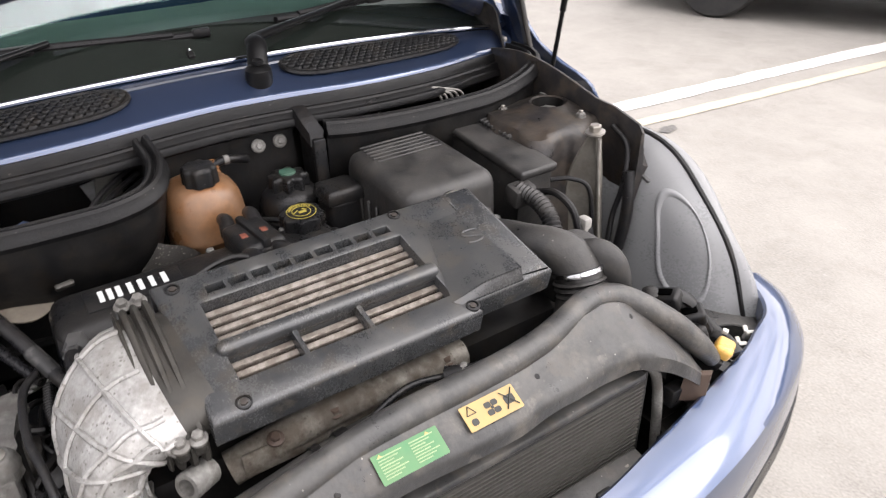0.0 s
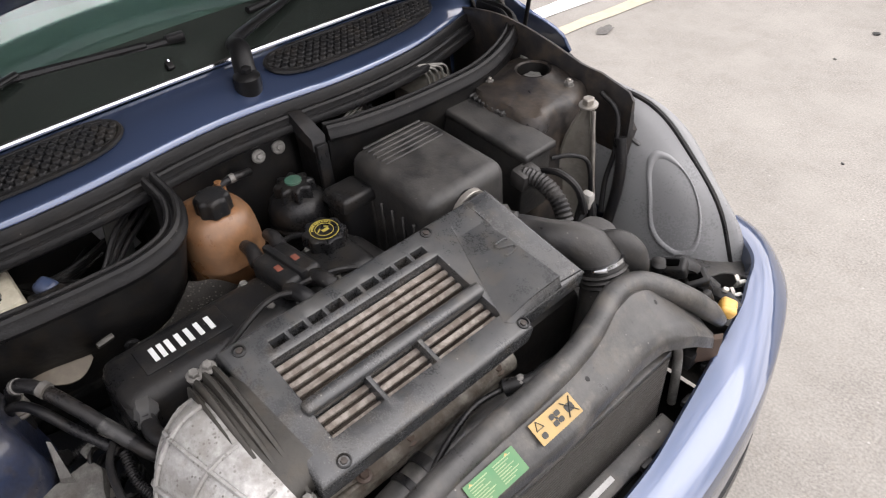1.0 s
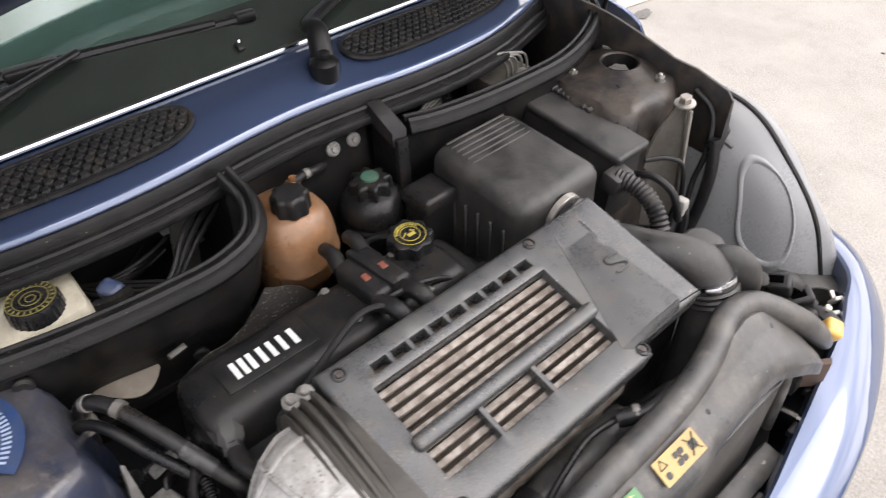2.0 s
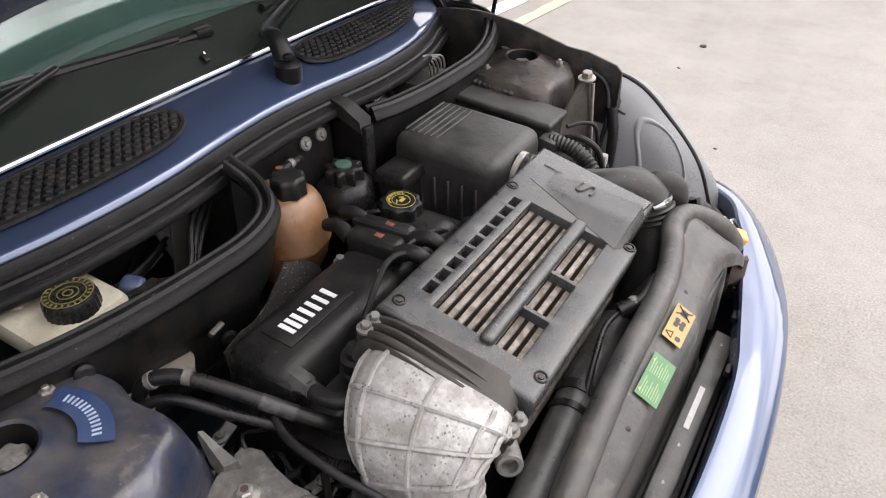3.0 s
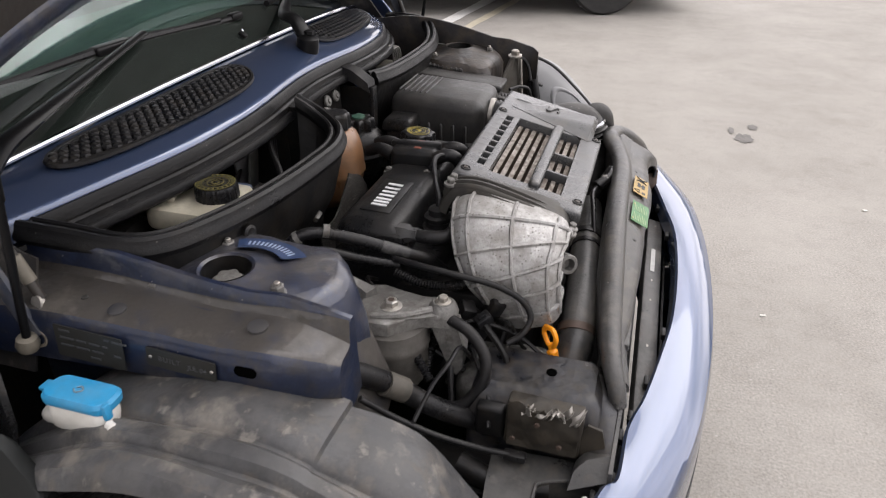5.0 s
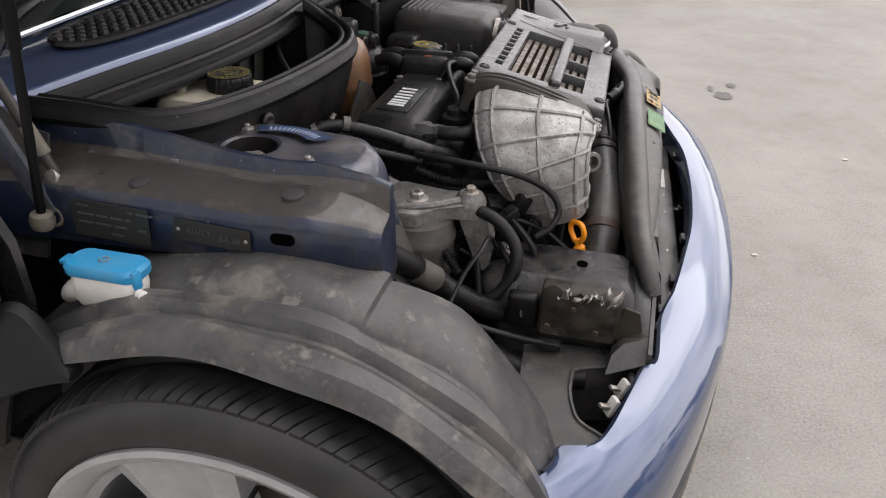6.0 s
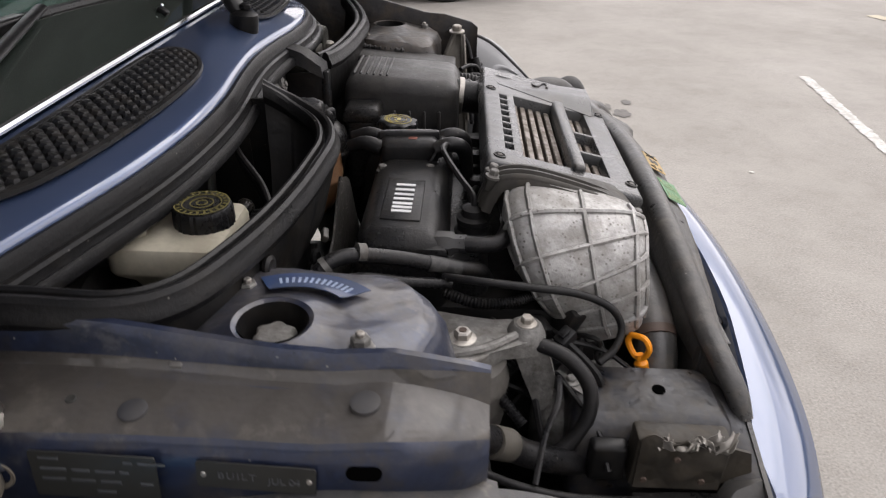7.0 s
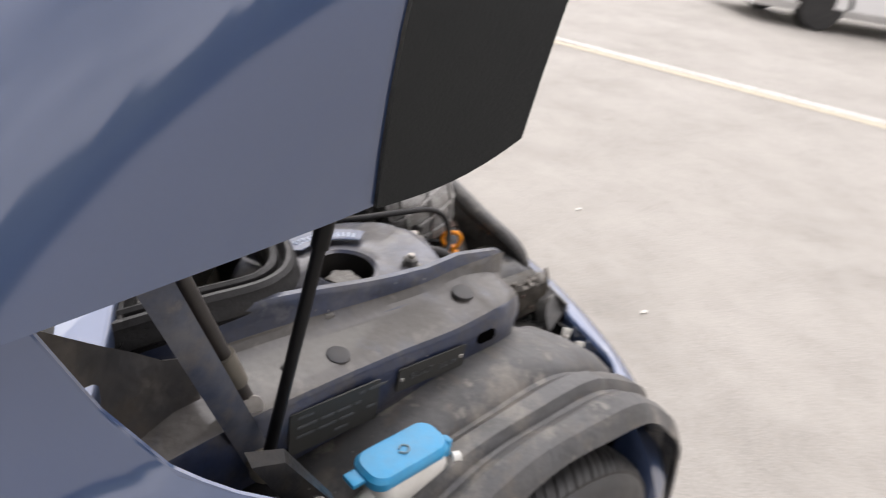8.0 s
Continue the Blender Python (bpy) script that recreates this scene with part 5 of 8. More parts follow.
def plenum(lip, label):
    path = smooth_path(lip, 8)
    rings, wall = [], []
    mid = V(-0.2, sum(p.y for p in path) / len(path), 0.79)
    for i, p in enumerate(path):
        t = (path[min(i + 1, len(path) - 1)] - path[max(i - 1, 0)]).normalized()
        o = t.cross(V(0, 0, 1)).normalized()
        if o.dot(p - mid) < 0:
            o = -o
        rings.append([p + o * a + V(0, 0, b) for a, b in ((-0.012, -0.01), (-0.0115, 0.001), (-0.0095, 0.0055), (-0.006, 0.007), (-0.003, 0.005), (-0.001, 0.0), (0.0005, -0.001), (0.002, 0.003), (0.005, 0.0075), (0.009, 0.008), (0.0125, 0.004), (0.0145, -0.003), (0.0165, -0.006), (0.0185, -0.012), (0.016, -0.019), (-0.008, -0.02))])
        wall.append((p, o))
    pl = part("plenum_seal", loft(rings), SEAL, car, label, sharp=25)
    part("plenum_wall", loft([[p + o * 0.004 + V(0, 0, -0.012), p + o * 0.008 + V(0, 0, -0.04), p - o * 0.008 + V(0, 0, -0.1), p - o * 0.03 + V(0, 0, -0.14), p - o * 0.04 + V(0, 0, -0.24), p - o * 0.046 + V(0, 0, -0.24), p - o * 0.036 + V(0, 0, -0.14), p - o * 0.012 + V(0, 0, -0.1), p - o * 0.003 + V(0, 0, -0.012)] for p, o in wall]), DEEP_SHADE, pl, "grimy bulkhead wall, the chamber's shade put into its black")
    ysp = sorted((path[0].y, path[-1].y))
    part("plenum_floor", rbox((0.26, ysp[1] - ysp[0], 0.01), Matrix.Translation((-0.17, sum(ysp) / 2, 0.6)), 0), DEEP_SHADE, pl)
    return pl


pr = plenum(LIP_R, "black rubber lip round the bulkhead chamber")
pl_ = plenum(LIP_L, "black rubber lip round the bulkhead chamber")
part("plenum_end", sheet(lambda u, v: (-0.25 + 0.162 * u, -0.138 + 0.006 * math.sin(u * 3), 0.6 + 0.225 * v), frange(0, 1, 8), frange(0, 1, 6), 0.005), BLACK, pr, "black end wall of the chamber")
# rubber end flap between firewall and left chamber
part("seal_flap", loft([[V(-0.122, 0.105, 0.833), V(-0.112, 0.122, 0.836), V(-0.106, 0.118, 0.815), V(-0.118, 0.1, 0.812)], [V(-0.098, 0.103, 0.826), V(-0.09, 0.124, 0.828), V(-0.085, 0.118, 0.803), V(-0.095, 0.1, 0.802)], [V(-0.068, 0.108, 0.802), V(-0.062, 0.13, 0.806), V(-0.058, 0.124, 0.785), V(-0.064, 0.106, 0.783)]]), RUBBER, pl_, "folded rubber flap")
part("flap_wall", rbox((0.012, 0.022, 0.24), Matrix.Translation((-0.062, 0.119, 0.555)), 0.004), BLACK, pl_)
part("flap_web", rbox((0.07, 0.006, 0.22), Matrix.Translation((-0.098, 0.118, 0.57)), 0.002), DEEP_SHADE, pl_)
for y, z in ((0.04, 0.781), (0.077, 0.781)):
    bt = bolt((-0.125, y, z), (1, 0, 0.25), 0.0055, 0.006, car, ALU_DULL, name="shield_bolt")
    part("washer", lathe([(0.0115, -0.002), (0.0115, 0.002), (0.009, 0.004), (0, 0.004)], 20, aim((-0.125, y, z), (1, 0, 0.25))), ALU_DULL, bt)

# brake fluid reservoir in the right chamber
def tub(levels, n=5):
    """Rings of rounded rectangles: (cx, cy, w, d, r, z)."""
    return loft([[V(x, y, z) for x, y in rrect(w, d, r, n, cx, cy)] for cx, cy, w, d, r, z in levels])


br = part("brake_reservoir", tub([(-0.125, -0.395, 0.06, 0.07, 0.015, 0.69), (-0.13, -0.395, 0.09, 0.095, 0.012, 0.728), (-0.133, -0.396, 0.11, 0.112, 0.012, 0.738), (-0.134, -0.396, 0.113, 0.114, 0.012, 0.742), (-0.134, -0.396, 0.113, 0.114, 0.012, 0.76), (-0.133, -0.396, 0.106, 0.108, 0.012, 0.767), (-0.132, -0.396, 0.09, 0.095, 0.012, 0.769)]), CREAM, car, "cream plastic brake fluid reservoir")
bc = part("reservoir_cap", knob(0.031, 0.022, 36, Matrix.Translation((-0.11, -0.39, 0.768)), 0.05), BLACK, br, "black ridged cap with worn yellow print")
for r in (0.0275, 0.02, 0.012, 0.006):
    part("cap_ring", ring_band(r - 0.0012, r, 0.0006, 30, Matrix.Translation((-0.11, -0.39, 0.7903))), bpy.data.materials.get("worn_yellow_print") or mat("worn_yellow_print", (0.14, 0.12, 0.035), 0.6, dust=0.4, dustcol=(0.06, 0.05, 0.03)), bc)
for k in range(22):
    part("cap_tick", rbox((0.004, 0.0022, 0.0006), Matrix.Translation((-0.11, -0.39, 0.7903)) @ Matrix.Rotation(2 * math.pi * k / 22, 4, "Z") @ Matrix.Translation((0.0235, 0, 0)), 0), bpy.data.materials["worn_yellow_print"], bc)
part("level_tab", rbox((0.012, 0.02, 0.012), Matrix.Translation((-0.168, -0.42, 0.766)) @ pose(0, 0, 0, 0, 20, 30), 0.003), CREAM, br)
part("reservoir_plug", tube([(-0.1, -0.335, 0.745), (-0.09, -0.315, 0.748), (-0.1, -0.295, 0.742)], 0.008, 8, 5), BLACK, br)
shifted(br, 0.015, -0.002, 0.008)
part("brake_servo", lathe([(0.0, -0.06), (0.08, -0.055), (0.095, -0.03), (0.095, 0.0), (0.085, 0.02), (0.04, 0.03), (0.0, 0.03)], 32, aim((-0.19, -0.47, 0.665), (1, 0.1, 0.2))), DEEP_SHADE, car, "black brake servo")
part("servo_valve", lathe([(0.011, 0), (0.012, 0.02), (0.009, 0.026), (0, 0.028)], 14, aim((-0.11, -0.3, 0.705), (0.4, -0.3, 1))), mat("blue_plug", (0.03, 0.06, 0.14), 0.4), car, "dark blue plastic plug")
part("motor_bracket", rbox((0.005, 0.04, 0.19), Matrix.Translation((-0.165, -0.212, 0.61)) @ pose(0, 0, 0, -8, 4, 10), 0.002), mat("grey_green_plate", (0.1, 0.105, 0.1), 0.45, metal=0.3, dust=0.4), car, "grey steel wiper motor bracket")
for k in range(4):
    part("cable", tube([(-0.03, -0.2 - 0.012 * k, 0.67), (-0.09, -0.215 - 0.012 * k, 0.7), (-0.14, -0.29 - 0.012 * k, 0.72), (-0.17, -0.35, 0.73)], 0.0035, 6, 5), DEEP_SHADE, car)
part("wall_clip", rbox((0.008, 0.024, 0.009), Matrix.Translation((0.003, -0.29, 0.705)) @ pose(0, 0, 0, 0, 30, 10), 0.002), CLAMP, pr, "bent steel clip")
for y, z in ((-0.44, 0.755), (-0.26, 0.66)):
    part("wall_grommet", lathe([(0.011, 0), (0.011, 0.004), (0.007, 0.006), (0, 0.004)], 16, aim((-0.021 + 0.02 * (y + 0.45), y, z), (1, -0.25, 0.1))), RUBBER, pr)
MESH = mat("woven_mat", (0.025, 0.023, 0.021), 0.5, metal=0.3, dust=0.3, dustcol=(0.06, 0.053, 0.045), scale=330, bump=0.9, specks=0.9, sk=(230, 0.3, (0.2, 0.19, 0.17), 0.22))
MATTOP = [(-0.29, 0.672), (-0.2, 0.683), (-0.18, 0.705), (-0.163, 0.733), (-0.135, 0.716), (-0.1, 0.684)]
part("heat_mat", sheet(lambda u, v: (0.006 + 0.014 * v + 0.003 * math.sin(u * 40), u, interp(u, MATTOP) - 0.11 * v + 0.003 * math.sin(v * 30 + u * 90)), frange(-0.1, -0.29, 30), frange(0, 1, 10), 0.003), MESH, car, "dusty woven heat mat behind the valve cover")
part("heat_shield", sheet(lambda u, v: (-0.066 + (0.01 + 0.06 * math.sin(u * 2.6)) * v, -0.4 + 0.09 * u, 0.684 - 0.012 * v + 0.004 * math.sin(u * 5)), frange(1, 0, 12), frange(0, 1, 6), 0.002), mat("tan_shield", (0.14, 0.122, 0.098), 0.6, dust=0.5, dustcol=(0.15, 0.13, 0.105), grime=0.3, warp=0.2), car, "tan heat shield sheet")

# fittings inside the right chamber
quad = [V(-0.176, -0.226, 0.766), V(-0.165, -0.186, 0.778), V(-0.172, -0.165, 0.7), V(-0.186, -0.199, 0.68)]
part("chamber_strut", loft([[p + V(0.002, 0, 0) for p in quad], [p - V(0.002, 0, 0) for p in quad]]), mat("grey_bracket", (0.24, 0.245, 0.25), 0.4, dust=0.4, dustcol=(0.15, 0.145, 0.135), grime=0.3), pr, "grey slanted bracket inside the chamber")
for k in range(3):
    part("chamber_cable", tube([(-0.145, -0.14 - 0.006 * k, 0.765 + 0.012 * k), (-0.115, -0.19 - 0.006 * k, 0.75 + 0.012 * k), (-0.08, -0.24, 0.73 + 0.011 * k), (-0.06, -0.275, 0.715 + 0.01 * k)], 0.0042, 8, 6), RUBBER, pr, "black cable")
part("chamber_plug", rbox((0.03, 0.026, 0.02), Matrix.Translation((-0.11, -0.312, 0.738)) @ pose(0, 0, 0, 10, 15, 30), 0.008, 3), mat("navy_plastic", (0.03, 0.05, 0.11), 0.4, dust=0.3), pr, "dark blue connector")
for k in range(4):
    part("chamber_wire", tube([(-0.2 + 0.008 * k, -0.16 - 0.02 * k, 0.74 - 0.01 * k), (-0.17, -0.23 - 0.012 * k, 0.725 - 0.008 * k), (-0.165 + 0.006 * k, -0.3, 0.715), (-0.2, -0.37, 0.7 - 0.006 * k)], 0.004, 7, 6), RUBBER, pr)
part("chamber_pipe", tube([(-0.24, -0.2, 0.7), (-0.19, -0.26, 0.695), (-0.16, -0.33, 0.69), (-0.15, -0.36, 0.66)], 0.011, 10, 6), BLACK, pr)

# brake lines in the left chamber
for k in range(5):
    pts = [(-0.1, 0.15 + 0.004 * k, 0.752 + 0.006 * k), (-0.116, 0.21, 0.762 + 0.0065 * k), (-0.119, 0.245, 0.774 + 0.0065 * k), (-0.124, 0.275 + 0.005 * k, 0.798 + 0.005 * k), (-0.128, 0.31 + 0.008 * k, 0.806 + 0.003 * k), (-0.124, 0.375 + 0.011 * k, 0.8), (-0.12, 0.395 + 0.012 * k, 0.786), (-0.12, 0.4 + 0.012 * k, 0.74)]
    part("brake_line", tube(pts, 0.0024, 6, 5), bpy.data.materials.get("grey_line") or mat("grey_line", (0.2, 0.195, 0.18), 0.45, metal=0.4, dust=0.4, dustcol=(0.16, 0.15, 0.13)), pl_, "bent steel brake line")
part("line_clip", rbox((0.012, 0.012, 0.06), Matrix.Translation((-0.112, 0.262, 0.765)) @ pose(0, 0, 0, 25, 0, 0), 0.002), BLACK, pl_)
part("brake_block", rbox((0.09, 0.1, 0.1), Matrix.Translation((-0.15, 0.42, 0.655)), 0.006), CASTPLATE, pl_, "grey brake hydraulic block")
part("block_plug", lathe([(0.013, 0), (0.012, 0.02), (0.006, 0.024), (0, 0.024)], 12, Matrix.Translation((-0.115, 0.43, 0.745))), STEEL, pl_)

# ---- strut towers ----
def tower(sg, paint):
    cy, ox, oz = (-0.545, 0.012, 0.005) if sg < 0 else (0.55, 0.0, 0.02)
    lev = [(0.0, cy, 0.027, 0.027, 0.70), (0.0, cy, 0.0288, 0.0288, 0.745), (0.0, cy, 0.0302, 0.0302, 0.7595), (0.0, cy, 0.0345, 0.0345, 0.762), (0.001, cy, 0.042, 0.0415, 0.759), (0.004, cy, 0.062, 0.058, 0.752), (0.02, sg * 0.527, 0.1, 0.088, 0.747), (0.024, sg * 0.525, 0.108, 0.094, 0.741), (0.027, sg * 0.524, 0.114, 0.099, 0.725), (0.03, sg * 0.522, 0.122, 0.104, 0.68), (0.03, sg * 0.52, 0.13, 0.11, 0.6), (0.03, sg * 0.52, 0.14, 0.115, 0.42)]
    n = 48
    rings = []
    if sg > 0:
        lev = [(cx - 0.014 * (i > 5), y0, rx - 0.015 * (i > 5) - 0.01 * (i > 8), ry, z) for i, (cx, y0, rx, ry, z) in enumerate(lev)]
    for i, (cx, y0, rx, ry, z) in enumerate(lev):
        e = 1.0 if i < 6 else 0.62
        ring = []
        for q in range(n):
            a = 2 * math.pi * q / n
            ca, sa = math.cos(a), math.sin(a)
            ring.append((cx + rx * math.copysign(abs(ca) ** e, ca), y0 + ry * math.copysign(abs(sa) ** e, sa), z + (0.004 * math.sin(a * 3 + 1) if 5 < i < 9 else 0)))
        if 6 < i < 11:
            # pressed creases down the sides
            ring = [(x + (x - cx) * 0.055 * math.sin(7 * math.atan2(y - y0, x - cx) + 0.6), y + (y - y0) * 0.055 * math.sin(7 * math.atan2(y - y0, x - cx) + 0.6), z2) for x, y, z2 in ring]
        rings.append([(x + ox, y, z2 + oz) for x, y, z2 in ring])
    tw = part("strut_tower", loft(rings, caps=False), paint, car, "dusty pressed steel suspension tower", sharp=40)
    m = Matrix.Translation((ox, cy, oz + 0.727))
    nut = knob(0.02, 0.022, 6, m @ Matrix.Diagonal((1, 1, 1, 1)), 0.18)
    part("strut_bearing", lathe([(0.0285, 0.0), (0.0285, 0.002), (0, 0.002)], 24, m), DEEP_SHADE, tw)
    part("strut_cup", loft([[m @ V(r * math.cos(2 * math.pi * q / 32), r * math.sin(2 * math.pi * q / 32), h) for q in range(32)] for r, h in ((0.026, -0.02), (0.0282, 0.02), (0.0296, 0.0335))], caps=False), DEEP_SHADE, tw, "dirty cup round the strut, shade put into its black")
    part("strut_nut", nut, ALU_DULL, tw, "cast strut top nut")
    for x, y, z in ((ox + 0.076, 0.56, oz + 0.749), (ox - 0.041, 0.477, oz + 0.744), (ox - 0.06, 0.6, oz + 0.752)):
        b = bolt((x, sg * y, z), (0, 0, 1), 0.0085, 0.009, tw, ALU_DULL)
        part("stud", lathe([(0.004, 0), (0.004, 0.007), (0.003, 0.008), (0, 0.008)], 8, Matrix.Translation((x, sg * y, z + 0.007))), STEEL, b)
    return tw


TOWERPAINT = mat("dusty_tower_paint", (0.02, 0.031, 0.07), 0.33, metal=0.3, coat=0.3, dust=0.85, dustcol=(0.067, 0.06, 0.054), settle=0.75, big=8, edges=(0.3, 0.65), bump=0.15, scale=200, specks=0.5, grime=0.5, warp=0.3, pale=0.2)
tr = tower(-1, TOWERPAINT)
tower(1, mat("grimy_tower", (0.022, 0.02, 0.02), 0.34, metal=0.1, dust=0.55, dustcol=(0.085, 0.067, 0.05), big=8, grime=0.5, warp=0.25, spec=0.5))


def tower_label(u, v):
    a = radians(44 + 74 * u)
    r = 0.053 + 0.032 * v
    return (0.022 + r * 1.05 * math.cos(a), -0.54 + r * math.sin(a), interp(r, [(0.046, 0.7662), (0.056, 0.7615), (0.064, 0.7595), (0.1, 0.7555)]))


tlab = part("tower_label", sheet(tower_label, frange(0, 1, 18), frange(0, 1, 4), 0.0008), mat("blue_label", (0.012, 0.036, 0.115), 0.38, coat=0.3, bump=0.0, dust=0.4, dustcol=(0.07, 0.08, 0.1)), tr, "curved blue warning label")
for k in range(13):
    u = 0.1 + 0.062 * k
    p = V(*tower_label(u, 0.5))
    d = V(*tower_label(u, 0.75)) - V(*tower_label(u, 0.25))
    m = Matrix.Translation(p + V(0, 0, 0.0012)) @ Matrix.Rotation(math.atan2(d.y, d.x), 4, "Z")
    part("label_bar", prism([(-0.0046, -0.0013), (0.0046, -0.0013), (0.0046, 0.0013), (-0.0046, 0.0013)], 0.0004, m), bpy.data.materials.get("label_print") or mat("label_print", (0.3, 0.36, 0.48), 0.5), tlab)
part("tower_web", sheet(lambda u, v: (0.137 + 0.055 * u + 0.015 * math.sin(v * 3), -0.59 + 0.11 * v, 0.735 - 0.14 * u - 0.02 * math.sin(v * 3.1)), frange(0, 1, 10), frange(0, 1, 12), 0.003), SHELF, tr, "dusty blue pressed panel in front of the tower")
# a black disc on the uncut web stands for a shaded hole
part("web_hole", lathe([(0.008, 0), (0.008, 0.0015), (0, 0.0015)], 16, aim((0.165, -0.532, 0.664), (1, 0, 0.4))), INK, tr)

# ---- rail fittings ----
GRIME = mat("grimy_plug", (0.03, 0.031, 0.036), 0.5, dust=0.6, dustcol=(0.07, 0.062, 0.052))
for x, y, z, r in ((0.101, -0.629, 0.7565, 0.0115), (-0.066, -0.646, 0.7566, 0.0105), (-0.114, -0.64, 0.7592, 0.004)):
    part("rail_plug", lathe([(r, -0.003), (r, 0.0004), (r * 0.85, 0.001), (0, 0.0004)], 18, aim((x, y, z), (0, -0.1, 1))), GRIME if r > 0.01 else INK, rail_r, "round blanking plug")
# the rail isn't cut: this plate paints the hole's darkness
part("rail_slot", prism(rrect(0.026, 0.012, 0.0058, 6), 0.0012, aim((0.104, -0.668, 0.7245), (0, -1, 0.15))), GAP_SHADE, rail_r, "black plate painted in for a dark oval hole")
for x0, x1, z0, z1, rows in ((-0.132, -0.042, 0.7, 0.742, 4), (-0.016, 0.07, 0.708, 0.732, 1)):
    cx, cz = (x0 + x1) / 2, (z0 + z1) / 2
    m = Matrix.Translation((cx, -0.671 - 0.012 * max(0, -cx / 0.2), cz)) @ pose(0, 0, 0, 87, 0, 0) @ Matrix.Rotation(radians(-2 if rows > 1 else -3), 4, "Z")
    plate = part("data_plate", prism(rrect(x1 - x0, z1 - z0, 0.002, 2), 0.0012, m), INK, rail_r, "black printed data plate")
    if rows > 1:
        rnd = random.Random(5)
        for q in range(rows):
            xx = -0.038
            while xx < 0.034:
                w = rnd.uniform(0.006, 0.02)
                if rnd.random() < 0.75:
                    part("print_bar", prism([(xx, 0.014 - 0.0095 * q), (xx + w, 0.014 - 0.0095 * q), (xx + w, 0.0165 - 0.0095 * q), (xx, 0.0165 - 0.0095 * q)], 0.0004, m @ Matrix.Translation((0, 0, 0.0014))), mat("faint_print", (0.06, 0.063, 0.066), 0.5) if "faint_print" not in bpy.data.materials else bpy.data.materials["faint_print"], plate)
                xx += w + 0.004
    else:
        tx = bpy.data.curves.new("plate_text", "FONT")
        tx.body, tx.size, tx.extrude, tx.space_character = "BUILT", 0.009, 0.0003, 1.25
        tx.align_x, tx.align_y = "CENTER", "CENTER"
        to = new("plate_text", tx)
        to.data.materials.append(bpy.data.materials["faint_print"])
        to.parent = plate
        to.matrix_basis = m @ Matrix.Translation((-0.014, 0.0, 0.0016))
        tx = bpy.data.curves.new("plate_text", "FONT")
        tx.body, tx.size, tx.extrude = "JUL 04", 0.0085, 0.0003
        tx.align_x, tx.align_y = "CENTER", "CENTER"
        to = new("plate_text", tx)
        to.data.materials.append(bpy.data.materials["faint_print"])
        to.parent = plate
        to.matrix_basis = m @ Matrix.Translation((0.02, -0.002, 0.0016))
        for q in (-0.038, 0.038):
            part("rivet", lathe([(0.0022, 0), (0.0018, 0.001), (0, 0.0012)], 10, m @ Matrix.Translation((q, 0, 0.0012))), STEEL, plate)
part("rail_tube", lathe([(0.012, -0.02), (0.0125, -0.002), (0.011, 0.0), (0.0085, -0.001), (0.008, -0.015), (0, -0.015)], 22, aim((-0.157, -0.68, 0.719), (0.2, -1, 0.1))), mat("tan_paint", (0.14, 0.12, 0.095), 0.6, dust=0.4), rail_r, "open tan-rimmed tube end")

# washer bottle filler
wf = part("washer_filler", tub([(-0.062, -0.745, 0.09, 0.03, 0.012, 0.655), (-0.055, -0.748, 0.1, 0.042, 0.016, 0.668), (-0.052, -0.748, 0.106, 0.046, 0.018, 0.69), (-0.054, -0.744, 0.104, 0.044, 0.018, 0.702)]), WHITE, car, "white washer fluid filler")
part("filler_neck", tube([(-0.09, -0.75, 0.678), (-0.115, -0.748, 0.668), (-0.14, -0.735, 0.65)], [0.018, 0.014, 0.012], 12, 5), WHITE, wf)
wcap = part("washer_cap", tub([(-0.056, -0.742, 0.112, 0.05, 0.017, 0.701), (-0.056, -0.742, 0.114, 0.052, 0.018, 0.704), (-0.056, -0.742, 0.114, 0.052, 0.018, 0.711), (-0.056, -0.742, 0.106, 0.045, 0.017, 0.716), (-0.056, -0.742, 0.07, 0.025, 0.01, 0.7175)]), CYAN, wf, "bright blue washer cap")
part("cap_tab", rbox((0.024, 0.02, 0.006), Matrix.Translation((-0.117, -0.738, 0.703)), 0.002), CYAN, wcap)
part("cap_hook", rbox((0.008, 0.012, 0.024), Matrix.Translation((-0.002, -0.757, 0.692)), 0.002), CYAN, wcap)
part("cap_symbol", tube([(-0.065, -0.744, 0.718), (-0.058, -0.75, 0.7183), (-0.05, -0.744, 0.718), (-0.056, -0.738, 0.7183), (-0.062, -0.741, 0.718)], 0.0014, 5, 4), mat("worn_blue", (0.12, 0.2, 0.25), 0.6), wcap)
part("filler_lug", lathe([(0.007, 0), (0.007, 0.01), (0.004, 0.012), (0.004, 0.002), (0, 0.002)], 12, aim((0.004, -0.765, 0.69), (1, -0.4, 0))), WHITE, wf)
shrink = Matrix.Translation((-0.066, -0.73, 0.713)) @ Matrix.Diagonal((0.73, 0.75, 0.82, 1)) @ Matrix.Translation((0.056, 0.742, -0.712))
for ob in [wf] + list(wf.children_recursive):
    ob.data.transform(Matrix.Translation((0.01, 0.0, -0.005)) @ shrink)
